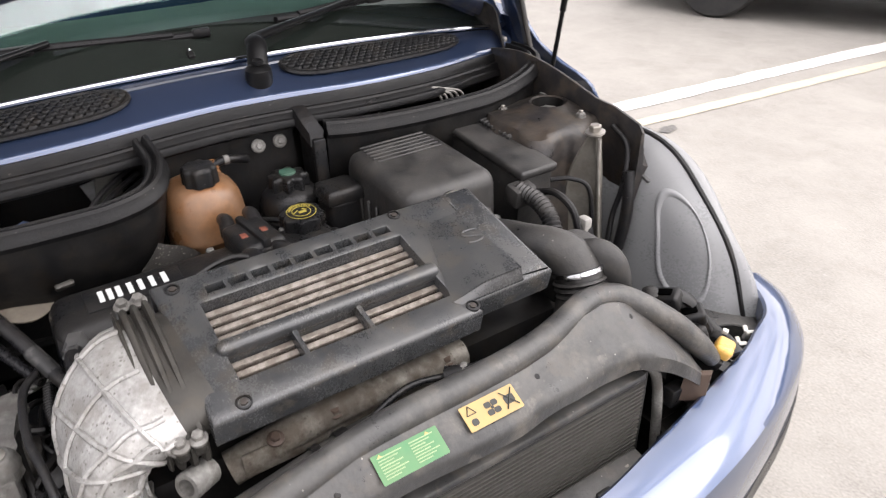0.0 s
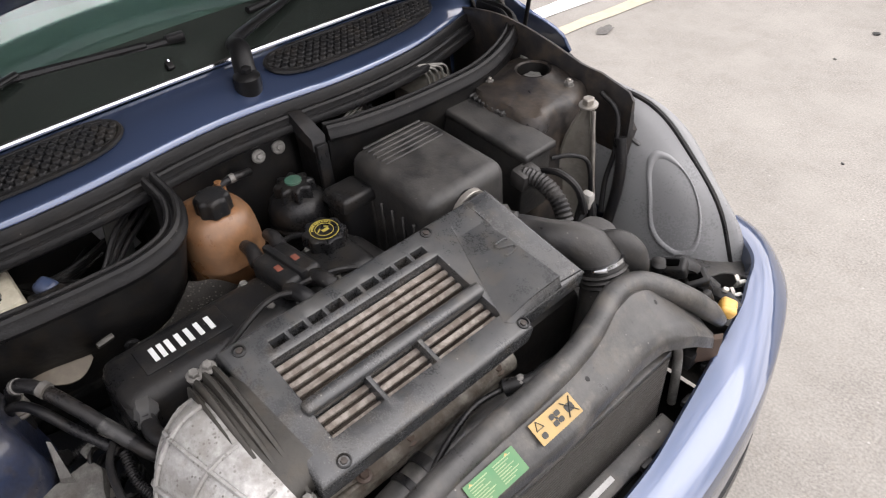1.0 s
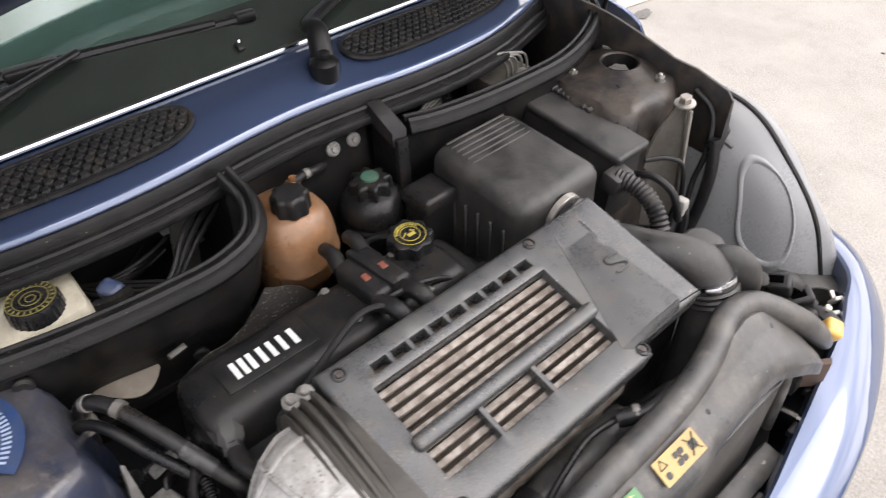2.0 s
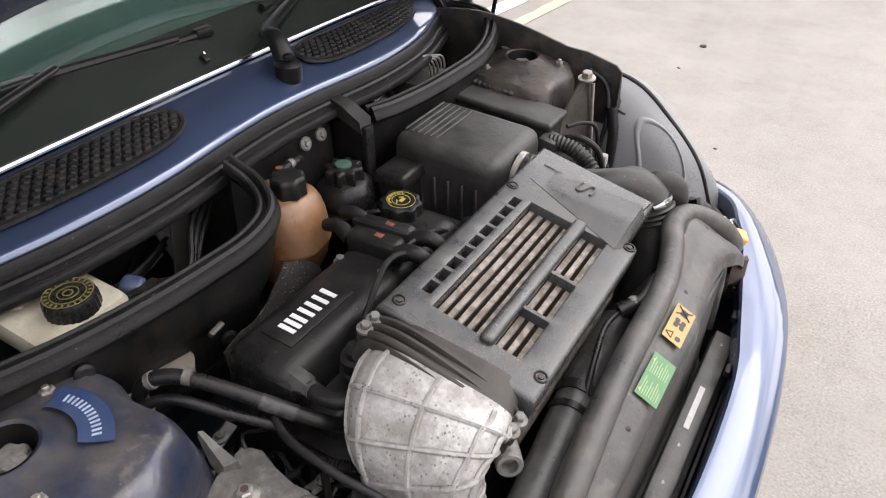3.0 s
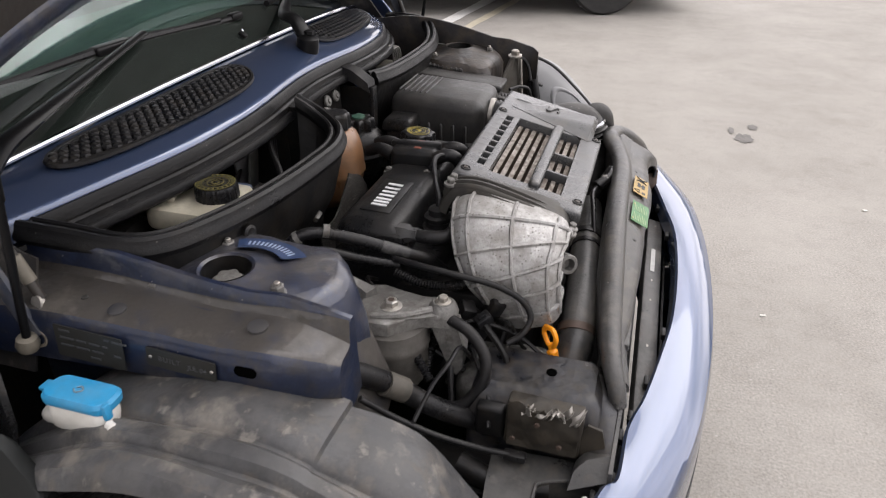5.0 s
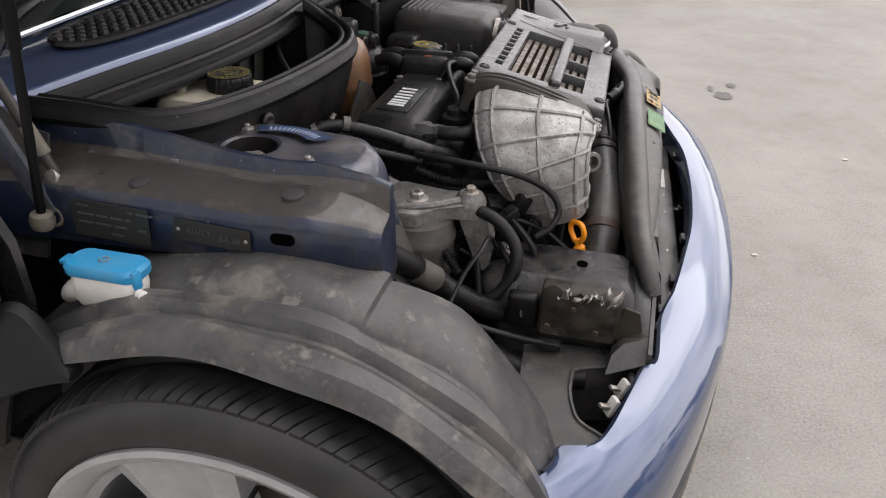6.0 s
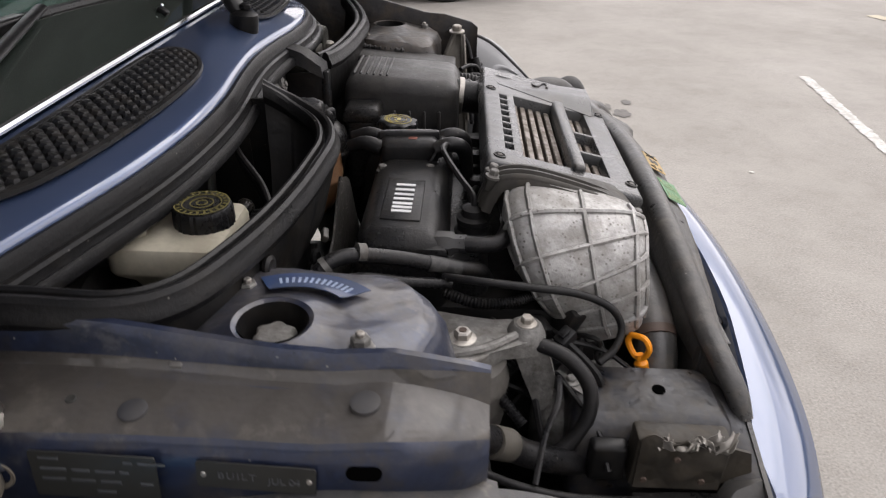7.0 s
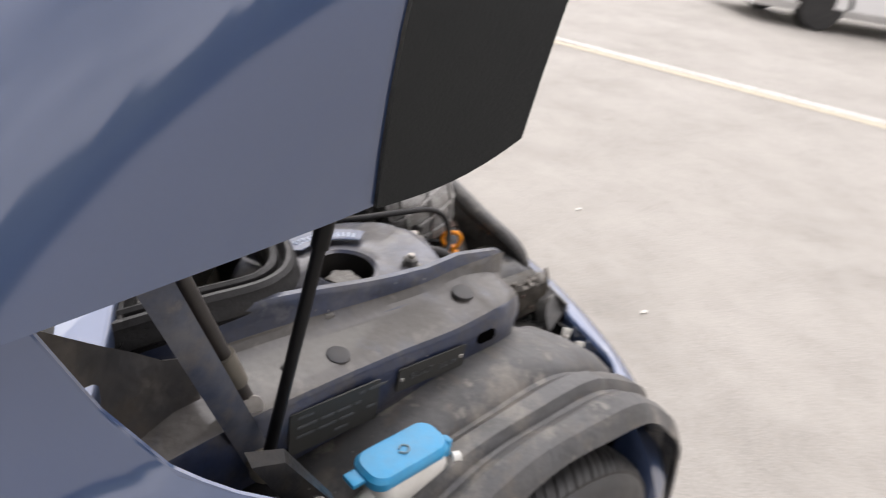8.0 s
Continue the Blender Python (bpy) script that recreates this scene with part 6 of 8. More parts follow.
# plastic closing piece between wing panel and liner
part("arch_closer", loft([[V(-0.2, -0.728, 0.79), V(-0.175, -0.735, 0.785), V(-0.178, -0.742, 0.78), V(-0.2, -0.738, 0.785)], [V(-0.17, -0.74, 0.735), V(-0.14, -0.745, 0.73), V(-0.14, -0.755, 0.725), V(-0.17, -0.752, 0.73)], [V(-0.155, -0.755, 0.68), V(-0.126, -0.758, 0.67), V(-0.124, -0.768, 0.665), V(-0.15, -0.768, 0.672)], [V(-0.14, -0.765, 0.65), V(-0.128, -0.765, 0.635), V(-0.126, -0.775, 0.632), V(-0.135, -0.777, 0.645)]]), BLACK, car, "grey plastic closing piece")
bolt((-0.158, -0.754, 0.735), (0.3, -1, 0.2), 0.005, 0.004, car)

# ---- ignition coil ----
coil = part("ignition_coil", rbox((0.085, 0.062, 0.055), Matrix.Translation((0.078, -0.068, 0.675)) @ pose(0, 0, 0, 0, 0, 6), 0.01, 3), BLACK, car, "black ignition coil pack with orange marks")
part("coil_groove", rbox((0.09, 0.012, 0.03), Matrix.Translation((0.078, -0.068, 0.706)) @ pose(0, 0, 0, 0, 0, 6), 0.004), BLACK, coil)
om_ = mat("faded_orange_mark", (0.2, 0.05, 0.03), 0.6, dust=0.4, dustcol=(0.1, 0.05, 0.03))
for x, y in ((0.085, -0.083), (0.082, -0.054)):
    part("coil_mark", rbox((0.013, 0.009, 0.002), Matrix.Translation((x, y, 0.729)), 0.001), om_, coil, "faded orange patch")
for y in (-0.09, -0.052):
    part("coil_boot", tube([(0.04, y, 0.715), (0.016, y + 0.004, 0.722), (-0.008, y + 0.006, 0.715)], [0.0125, 0.0105, 0.0095], 12, 5), RUBBER, coil, "grey rubber plug boot")
    b = part("coil_boot", tube([(0.118, y, 0.715), (0.14, y + 0.004, 0.723), (0.158, y + 0.008, 0.715), (0.165, y + 0.012, 0.685), (0.168, y + 0.01, 0.65)], [0.0125, 0.0115, 0.0115, 0.009, 0.008], 12, 5), RUBBER, coil, "grey rubber plug boot")
for x, y in ((0.045, -0.122), (0.112, -0.118), (0.125, -0.02), (0.05, -0.018)):
    bb = bolt((x, y, 0.695), (0, 0, 1), 0.006, 0.008, coil, ALU_DULL)
    part("boss", lathe([(0.011, -0.06), (0.0105, 0), (0.009, 0.0)], 14, Matrix.Translation((x, y, 0.695))), RUBBER, bb)
for pts in ([(0.165, -0.04, 0.66), (0.18, -0.1, 0.665), (0.17, -0.16, 0.68), (0.175, -0.185, 0.67)], [(0.167, -0.08, 0.65), (0.175, -0.12, 0.655), (0.178, -0.15, 0.66)], [(0.02, -0.05, 0.715), (0.0, 0.0, 0.69), (0.03, 0.06, 0.67), (0.1, 0.08, 0.65)], [(0.1, -0.1, 0.68), (0.12, -0.09, 0.715), (0.13, -0.04, 0.72), (0.13, 0.02, 0.69), (0.16, 0.05, 0.66)]):
    part("ignition_lead", tube(pts, 0.0045, 8, 6), RUBBER, coil)
part("plug_cap", lathe([(0.024, 0), (0.025, 0.006), (0.021, 0.008), (0.02, 0.016), (0.022, 0.018), (0.022, 0.024), (0.016, 0.027), (0.015, 0.036), (0.006, 0.039), (0, 0.039)], 22, Matrix.Translation((0.174, -0.249, 0.667))), RUBBER, coil, "round ribbed rubber plug cap")
part("ignition_lead", tube([(0.174, -0.249, 0.7), (0.172, -0.24, 0.716), (0.155, -0.2, 0.722), (0.132, -0.135, 0.73), (0.134, -0.1, 0.728), (0.15, -0.075, 0.715)], 0.0042, 8, 6), RUBBER, coil, "thin black ignition lead")
for y in (-0.1, 0.0, 0.07):
    part("plug_cap", lathe([(0.019, 0), (0.02, 0.012), (0.014, 0.016), (0.012, 0.03), (0.0, 0.032)], 16, Matrix.Translation((0.18, y, 0.648))), RUBBER, coil, "round rubber plug cap")
shifted(coil, 0.011, 0.014, 0.021)
fh = part("filler_housing", rbox((0.12, 0.09, 0.06), Matrix.Translation((0.11, 0.05, 0.64)) @ pose(0, 0, 0, 0, 6, 8), 0.018, 3), BLACK, car, "black oil filler housing")
part("housing_lug", lathe([(0.012, 0), (0.012, 0.014), (0.006, 0.016), (0, 0.016)], 14, Matrix.Translation((0.15, 0.085, 0.69))), BLACK, fh)
# breather on the valve cover
br2 = part("breather_plug", lathe([(0.014, 0), (0.015, 0.008), (0.0145, 0.022), (0.011, 0.026), (0.011, 0.04)], 6, aim((0.12, -0.262, 0.655), (0.9, -0.25, 0.15))), mat("grey_plastic", (0.05, 0.05, 0.052), 0.5, dust=0.3, dustcol=(0.09, 0.085, 0.075)), car, "grey hexagonal breather fitting")
part("breather_hose", tube([(0.15, -0.27, 0.66), (0.175, -0.272, 0.66), (0.2, -0.262, 0.662), (0.21, -0.235, 0.675), (0.205, -0.215, 0.69)], 0.0105, 10, 6), RUBBER, br2)
part("breather_block", rbox((0.05, 0.035, 0.05), Matrix.Translation((0.112, -0.268, 0.61)), 0.007), BLACK, br2)

shifted(br2, 0.018, -0.033, 0.05)

# ---- hoses on the right ----
def hose(name, pts, r, label="", material=None, parent=None, steps=7):
    return part(name, tube(pts, r, 12, steps), material or RUBBER, parent or car, label)


hv = hose("heater_hose", [(0.004, -0.415, 0.64), (0.006, -0.412, 0.69), (0.022, -0.402, 0.728), (0.05, -0.382, 0.735), (0.1, -0.358, 0.72), (0.154, -0.334, 0.697), (0.19, -0.318, 0.684), (0.2, -0.3, 0.664), (0.205, -0.275, 0.64)], 0.0088, "thick black heater hose")
part("hose_end", lathe([(0.013, 0), (0.0145, 0.004), (0.013, 0.008), (0.0145, 0.012), (0.013, 0.016), (0.013, 0.03)], 16, aim((0.0055, -0.412, 0.672), (0.08, 0.0, 1))), STEEL, hv)
part("hose_sleeve", tube([(0.132, -0.344, 0.7065), (0.168, -0.328, 0.6915)], 0.0096, 12, 1), mat("scuffed_sleeve", (0.018, 0.018, 0.018), 0.45, dust=0.35, dustcol=(0.12, 0.115, 0.11), edges=(0.5, 0.6), big=20), hv, "scuffed grey sleeve")
hose("vacuum_hose", [(0.012, -0.43, 0.64), (0.024, -0.421, 0.7), (0.055, -0.398, 0.716), (0.11, -0.37, 0.697), (0.158, -0.344, 0.68)], 0.0065, "thin black hose")
hose("cable_sheath", [(0.15, -0.345, 0.69), (0.19, -0.362, 0.696), (0.258, -0.367, 0.692), (0.305, -0.361, 0.682), (0.342, -0.357, 0.663), (0.358, -0.36, 0.638), (0.35, -0.375, 0.618), (0.332, -0.386, 0.606)], 0.0046, "black cable sheath")
hose("mount_hose", [(0.235, -0.405, 0.645), (0.26, -0.415, 0.65), (0.29, -0.425, 0.64), (0.312, -0.437, 0.615), (0.313, -0.45, 0.585), (0.295, -0.462, 0.555), (0.27, -0.47, 0.54)], 0.0085, "black hose looping from the engine mount")
hose("earth_strap", [(0.05, -0.47, 0.66), (0.09, -0.46, 0.67), (0.12, -0.48, 0.63), (0.16, -0.5, 0.6)], 0.0045, "thin black cable")
dh = hose("lower_hose", [(0.165, -0.575, 0.672), (0.19, -0.545, 0.64), (0.213, -0.516, 0.607), (0.245, -0.5, 0.575), (0.29, -0.475, 0.54), (0.33, -0.45, 0.52)], 0.0145, "dusty black lower hose")
part("hose_band", tube([(0.203, -0.529, 0.62), (0.222, -0.51, 0.597)], 0.017, 14, 1), mat("dusty_band", (0.06, 0.055, 0.046), 0.6, dust=0.5), dh)
hose("release_cable", [(0.19, -0.575, 0.63), (0.23, -0.555, 0.59), (0.28, -0.535, 0.555), (0.33, -0.52, 0.535), (0.37, -0.51, 0.525)], 0.0042, "thin bonnet release cable")
part("cable_joint", rbox((0.03, 0.014, 0.012), Matrix.Translation((0.372, -0.51, 0.518)), 0.003), BLACK, car)
for k in range(9):
    rnd = random.Random(40 + k)
    p0 = V(0.12 + 0.022 * k, -0.33 + rnd.uniform(-0.03, 0.02), 0.63 + rnd.uniform(-0.03, 0.02))
    pts = [p0, p0 + V(rnd.uniform(0, 0.05), rnd.uniform(-0.05, 0.0), rnd.uniform(-0.02, 0.02)), p0 + V(rnd.uniform(0.04, 0.09), rnd.uniform(-0.06, 0.02), rnd.uniform(-0.05, -0.01)), p0 + V(rnd.uniform(0.05, 0.12), rnd.uniform(-0.06, 0.0), -0.09)]
    part("wiring", tube(pts, rnd.choice((0.003, 0.005, 0.007)), 7, 5), DEEP_SHADE, car)
part("corrugated_wiring", ribbed([(0.15, -0.34, 0.665), (0.19, -0.345, 0.655), (0.23, -0.335, 0.65), (0.26, -0.31, 0.645)], 0.0065, 0.004, 0.0008, 8), RUBBER, car, "corrugated wiring sleeve")
for x, y, z in ((0.25, -0.35, 0.615), (0.275, -0.36, 0.6), (0.29, -0.335, 0.625)):
    part("connector", rbox((0.022, 0.026, 0.045), Matrix.Translation((x, y, z - 0.02)) @ pose(0, 0, 0, 14, 20, 30), 0.004), BLACK, car)

# ---- engine mount ----
mp = [(0.116, -0.374), (0.14, -0.366), (0.172, -0.378), (0.2, -0.389), (0.222, -0.387), (0.24, -0.381), (0.255, -0.39), (0.259, -0.405), (0.25, -0.42), (0.235, -0.424), (0.214, -0.428), (0.196, -0.444), (0.178, -0.462), (0.15, -0.464), (0.132, -0.447), (0.122, -0.42)]
mount = part("engine_mount", prism(mp[::-1], 0.02, Matrix.Translation((0, 0, 0.64)), 0.006), ALU_DULL, car, "dull cast aluminium engine mount bracket")
part("mount_fin", loft([[V(0.086, -0.402, 0.691), V(0.09, -0.398, 0.691), V(0.09, -0.4, 0.683), V(0.086, -0.404, 0.683)], [V(0.105, -0.405, 0.679), V(0.112, -0.398, 0.681), V(0.112, -0.4, 0.655), V(0.104, -0.41, 0.655)], [V(0.128, -0.41, 0.668), V(0.138, -0.398, 0.672), V(0.14, -0.398, 0.642), V(0.126, -0.414, 0.642)]]), ALU_DULL, mount)
part("mount_rib", tube([(0.15, -0.45, 0.66), (0.19, -0.44, 0.6635), (0.225, -0.415, 0.6635)], 0.005, 8, 5), ALU_DULL, mount)
part("mount_body", lathe([(0.046, 0.545), (0.05, 0.56), (0.051, 0.6), (0.053, 0.605), (0.053, 0.614), (0.05, 0.618), (0.049, 0.636), (0.04, 0.64)], 36, Matrix.Translation((0.168, -0.418, 0))), mat("dirty_mount", (0.1, 0.093, 0.083), 0.6, dust=0.7, dustcol=(0.05, 0.045, 0.038), bump=0.5), mount, "dusty round mount body")
part("mount_arm", prism([(0.222, 0.648), (0.26, 0.648), (0.272, 0.61), (0.27, 0.575), (0.262, 0.562), (0.252, 0.57), (0.238, 0.605)], 0.03, Matrix(((1, 0, 0, 0), (0, 0, 1, -0.42), (0, 1, 0, 0), (0, 0, 0, 1))), 0.005), ALU_DULL, mount)
mb = bolt((0.168, -0.419, 0.66), (0, 0, 1), 0.0095, 0.009, mount, STEEL, name="mount_bolt")
part("bolt_core", lathe([(0.0045, 0), (0.0045, 0.0115), (0, 0.0115)], 10, Matrix.Translation((0.168, -0.419, 0.66))), RUST, mb)
b = bolt((0.237, -0.402, 0.67), (0, 0, 1), 0.007, 0.008, mount, STEEL, name="mount_bolt")
part("mount_pad", lathe([(0.022, 0), (0.0205, 0.006), (0.017, 0.013), (0.014, 0.0155), (0, 0.0155)], 18, Matrix.Translation((0.237, -0.402, 0.655))), ALU_DULL, mount)

shifted(mount, 0.006, -0.001, 0.0)

# ---- front carrier, radiator ----
CAR_R = [(0.493, -0.423, 0.563), (0.486, -0.411, 0.585), (0.477, -0.388, 0.602), (0.468, -0.335, 0.618), (0.458, -0.225, 0.651), (0.449, -0.07, 0.679), (0.446, 0.08, 0.682), (0.438, 0.155, 0.681), (0.425, 0.212, 0.682), (0.411, 0.262, 0.684), (0.416, 0.305, 0.68), (0.439, 0.338, 0.664), (0.466, 0.381, 0.628), (0.484, 0.418, 0.588), (0.492, 0.44, 0.56)]
carrier = part("front_carrier", tube(CAR_R, [0.011, 0.0125, 0.0138, 0.0155] + [0.0175] * 9 + [0.016, 0.012], 16, 7), CARRIER, car, "dusty black plastic front carrier")


def carrier_fn(u, v):
    y = -0.4 + 0.82 * u
    dip = 0.11 * max(0, (y - 0.27) / 0.15) ** 1.6 + interp(y, [(-0.42, 0.112), (-0.39, 0.083), (-0.335, 0.063), (-0.285, 0.048), (-0.22, 0.028), (-0.15, 0.01), (-0.1, 0.0)])
    wav = 0.005 * math.sin(y * 21) + 0.006 * max(0, min(1, (y - 0.12) / 0.05))
    base = V(interp(y, [(-0.42, 0.494), (-0.398, 0.485), (-0.34, 0.467), (-0.22, 0.452), (0.08, 0.448), (0.2, 0.436), (0.27, 0.428), (0.33, 0.436), (0.42, 0.452)]), y, 0.69 - dip - 0.008 * max(0, min(1, (y - 0.14) / 0.1)))
    prof = [(-0.018, -0.08), (-0.02, -0.03), (-0.012, -0.008), (0.003, -0.004), (0.012, -0.012), (0.022, -0.0195), (0.036, -0.026), (0.048 + wav * 0.6, -0.032), (0.056 + wav, -0.04), (0.058 + wav, -0.056)]
    g = v * (len(prof) - 1)
    k = min(int(g), len(prof) - 2)
    wide = interp(y, [(-0.42, 0.2), (-0.36, 0.35), (-0.25, 0.6), (-0.1, 0.87), (0.15, 0.87), (0.22, 0.95), (0.3, 1.12), (0.36, 1.05), (0.42, 0.8)])
    return base + V((prof[k][0] + (prof[k + 1][0] - prof[k][0]) * (g - k)) * wide, 0, (prof[k][1] + (prof[k + 1][1] - prof[k][1]) * (g - k)) * interp(y, [(-0.46, 0.35), (-0.3, 0.65), (-0.12, 1)]) + 0.01 * max(0, math.sin((y - 0.16) * 11)) * (y > 0.16) * math.sin(v * 3.1))


part("carrier_panel", sheet(carrier_fn, frange(0, 1, 60), frange(0, 1, 27), 0.004), CARRIER, carrier, "dusty black carrier panel with labels")
# no recess here: a dark sheet on the panel paints the pocket's shade
part("carrier_pocket", sheet(lambda u, v: carrier_fn((0.575 + 0.1 * u) / 0.82, 0.37 + 0.24 * v * (1 - u) + 0.03 * u) + V(0.0006, 0, 0.0022), frange(0, 1, 10), frange(0.01, 1, 6), 0.001), DEEP_SHADE, carrier, "dark sheet painted in for a shaded triangular pocket")
for y, v in ((0.13, 0.62), (0.05, 0.75), (-0.13, 0.68), (0.3, 0.5)):
    p = carrier_fn((0.4 + y) / 0.82, v)
    part("carrier_stud", lathe([(0.005, -0.002), (0.0048, 0.003), (0.003, 0.0045), (0, 0.0045)], 10, aim(p, (0.35, 0, 1))), BLACK, carrier)


def label_frame(o, a, b):
    """A frame at o, x to a, y towards b."""
    o, a, b = Vector(o), Vector(a), Vector(b)
    x = (a - o).normalized()
    z = x.cross(b - o).normalized()
    if z.z < 0:
        z = -z
    y = z.cross(x)
    return Matrix(((x.x, y.x, z.x, o.x), (x.y, y.y, z.y, o.y), (x.z, y.z, z.z, o.z), (0, 0, 0, 1)))


lm = label_frame((0.4935, 0.02, 0.6605), (0.4935, 0.09, 0.6605), (0.4675, 0.02, 0.6735)) @ Matrix.Translation((0, 0, 0.0062)) @ Matrix.Diagonal((0.91, 0.94, 1, 1))
ly = part("warning_label", prism(rrect(0.078, 0.031, 0.001, 1, 0.039, 0.0155), 0.0008, lm), YELLOW, carrier, "yellow fan warning label with black symbols")
sym = []
for k in range(4):
    a = radians(45 + 90 * k)
    sym.append(("fan_blade", prism(rrect(0.009, 0.007, 0.0025, 3, 0.04 + 0.0068 * math.cos(a), 0.0155 + 0.0068 * math.sin(a)), 0.0004, lm @ Matrix.Translation((0, 0, 0.001)))))
sym.append(("fan_hub", prism(rrect(0.004, 0.004, 0.0019, 3, 0.04, 0.0155), 0.0004, lm @ Matrix.Translation((0, 0, 0.001)))))
tri_o = [(0.005, 0.0185), (0.018, 0.0185), (0.0115, 0.029)]
for a, b2 in zip(tri_o, tri_o[1:] + tri_o[:1]):
    sym.append(("triangle_side", tube([lm @ V(*a, 0.0014), lm @ V(*b2, 0.0014)], 0.0006, 4, 1)))
sym.append(("hand_symbol", prism(rrect(0.009, 0.008, 0.003, 3, 0.011, 0.009), 0.0004, lm @ Matrix.Translation((0, 0, 0.001)))))
sym.append(("hand_symbol", prism(rrect(0.014, 0.011, 0.003, 3, 0.065, 0.0155), 0.0004, lm @ Matrix.Translation((0, 0, 0.001)))))
for a, b2 in (((0.056, 0.005), (0.074, 0.027)), ((0.056, 0.027), (0.074, 0.005))):
    sym.append(("cross_bar", tube([lm @ V(*a, 0.0018), lm @ V(*b2, 0.0018)], 0.0008, 4, 1)))
for nm, bmx in sym:
    part(nm, bmx, INK, ly)
gm = label_frame((0.4985, -0.09, 0.656), (0.4985, -0.01, 0.656), (0.4705, -0.09, 0.6695)) @ Matrix.Translation((0, 0, 0.0068)) @ Matrix.Diagonal((0.88, 0.94, 1, 1))
gl = part("green_label", prism(rrect(0.088, 0.034, 0.001, 1, 0.046, 0.017), 0.0008, gm), GREEN, carrier, "green information label with pale print")
for k in range(8):
    w = 0.02 + 0.014 * ((k * 7) % 5) / 4
    for side in (0, 1):
        x0 = 0.008 + 0.042 * side
        part("print_bar", prism([(x0, 0.0045 + 0.0034 * k), (x0 + w * 0.95, 0.0045 + 0.0034 * k), (x0 + w * 0.95, 0.0057 + 0.0034 * k), (x0, 0.0057 + 0.0034 * k)], 0.0003, gm @ Matrix.Translation((0, 0, 0.001))), PALEPRINT, gl)
for x in (0.012, 0.075):
    part("print_triangle", prism([(x - 0.003, 0.0305), (x + 0.003, 0.0305), (x, 0.0335)], 0.0003, gm @ Matrix.Translation((0, -0.001, 0.0012))), YELLOW, gl)

rad = part("radiator", rbox((0.035, 0.66, 0.325), Matrix.Translation((0.474, -0.025, 0.28)), 0.003), RADFIN, car, "dark dirty radiator core")
fb = bmesh.new()
for k in range(29):
    z = 0.39 + 0.007 * k
    rbox((0.005, 0.64, 0.0024), Matrix.Translation((0.4925, -0.025, z)), 0, bm=fb)
tagged(part("fin_pack", fb, mat("fin_edges", (0.085, 0.08, 0.074), 0.5, metal=0.3, dust=0.3, dustcol=(0.06, 0.055, 0.05)), rad), kind="stuff")
part("radiator_header", rbox((0.03, 0.64, 0.012), Matrix.Translation((0.481, -0.025, 0.597)), 0.003), CARRIER, rad, "dusty grey header strip")
beam = part("cross_bar", rbox((0.032, 0.64, 0.026), Matrix.Translation((0.524, -0.05, 0.482)) @ pose(0, 0, 0, -0.5, 12, 0), 0.003), CARRIER, car, "grey cross bar in front of the radiator")
part("bar_sticker", rbox((0.008, 0.09, 0.001), Matrix.Translation((0.528, 0.088, 0.5063)) @ pose(0, 0, 0, -0.5, 12, 0), 0), mat("white_sticker", (0.55, 0.55, 0.54), 0.5, bump=0.0, dust=0.4, dustcol=(0.3, 0.29, 0.27)), beam, "white paper sticker")
for y in (-0.33, -0.2, -0.06, 0.01, 0.24):
    part("bar_screw", lathe([(0.004, 0), (0.0035, 0.002), (0, 0.002)], 8, Matrix.Translation((0.527, y, 0.5065 - 0.009 * y - 0.001))), STEEL, beam)
part("lower_core", rbox((0.02, 0.5, 0.14), Matrix.Translation((0.54, -0.02, 0.32)), 0.003), RADFIN, car)
# added black sheet that stands for the shade in the void behind the bumper
part("bumper_void", rbox((0.004, 0.4, 0.16), Matrix.Translation((0.555, 0, 0.3)), 0), DEEP_SHADE, car)
pp = hose("radiator_pipe", [(0.494, 0.338, 0.45), (0.493, 0.331, 0.53), (0.491, 0.322, 0.585), (0.487, 0.305, 0.611), (0.478, 0.285, 0.615)], 0.0072, "dull metal radiator pipe", ALU_DULL)
part("pipe_bracket", rbox((0.02, 0.03, 0.03), Matrix.Translation((0.492, 0.365, 0.52)), 0.003), BLACK, pp)
part("bonnet_catch_bracket", loft([[V(0.5, 0.37, 0.57), V(0.52, 0.4, 0.57), V(0.515, 0.41, 0.57), V(0.495, 0.38, 0.57)], [V(0.5, 0.362, 0.53), V(0.522, 0.392, 0.53), V(0.517, 0.402, 0.53), V(0.495, 0.372, 0.53)]]), RUST, car, "rusty bracket beside the radiator")
# clips along the bumper edge
for k in range(-6, 7):
    if k == 0:
        continue
    yi, xi = along(B_IN, abs(k) / 6.0 * 0.55)
    part("bumper_clip", rbox((0.008, 0.022, 0.012), Matrix.Translation((xi - 0.006, math.copysign(yi, k), interp(yi, B_TOP) - 0.024)), 0.002), BLACK, bumper)

# ---- pipework in front of the engine ----
man = part("inlet_manifold", tube([(0.355, -0.2, 0.625), (0.36, -0.1, 0.645), (0.362, 0.0, 0.65), (0.36, 0.1, 0.645)], 0.02, 14, 5), STAINED, car, "stained cast alloy manifold")
part("manifold_flange", rbox((0.01, 0.26, 0.03), Matrix.Translation((0.372, -0.06, 0.62)), 0.004), STAINED, man)
for y in (-0.15, -0.08, 0.0, 0.07):
    bolt((0.372, y, 0.655), (0.3, 0, 1), 0.006, 0.006, man, RUST)
cp = hose("charge_pipe", [(0.392, 0.09, 0.6), (0.399, -0.01, 0.617), (0.404, -0.07, 0.621), (0.413, -0.17, 0.613), (0.418, -0.25, 0.6), (0.42, -0.32, 0.562), (0.407, -0.37, 0.49)], 0.0265, "thick dusty black charge pipe", CARRIER)
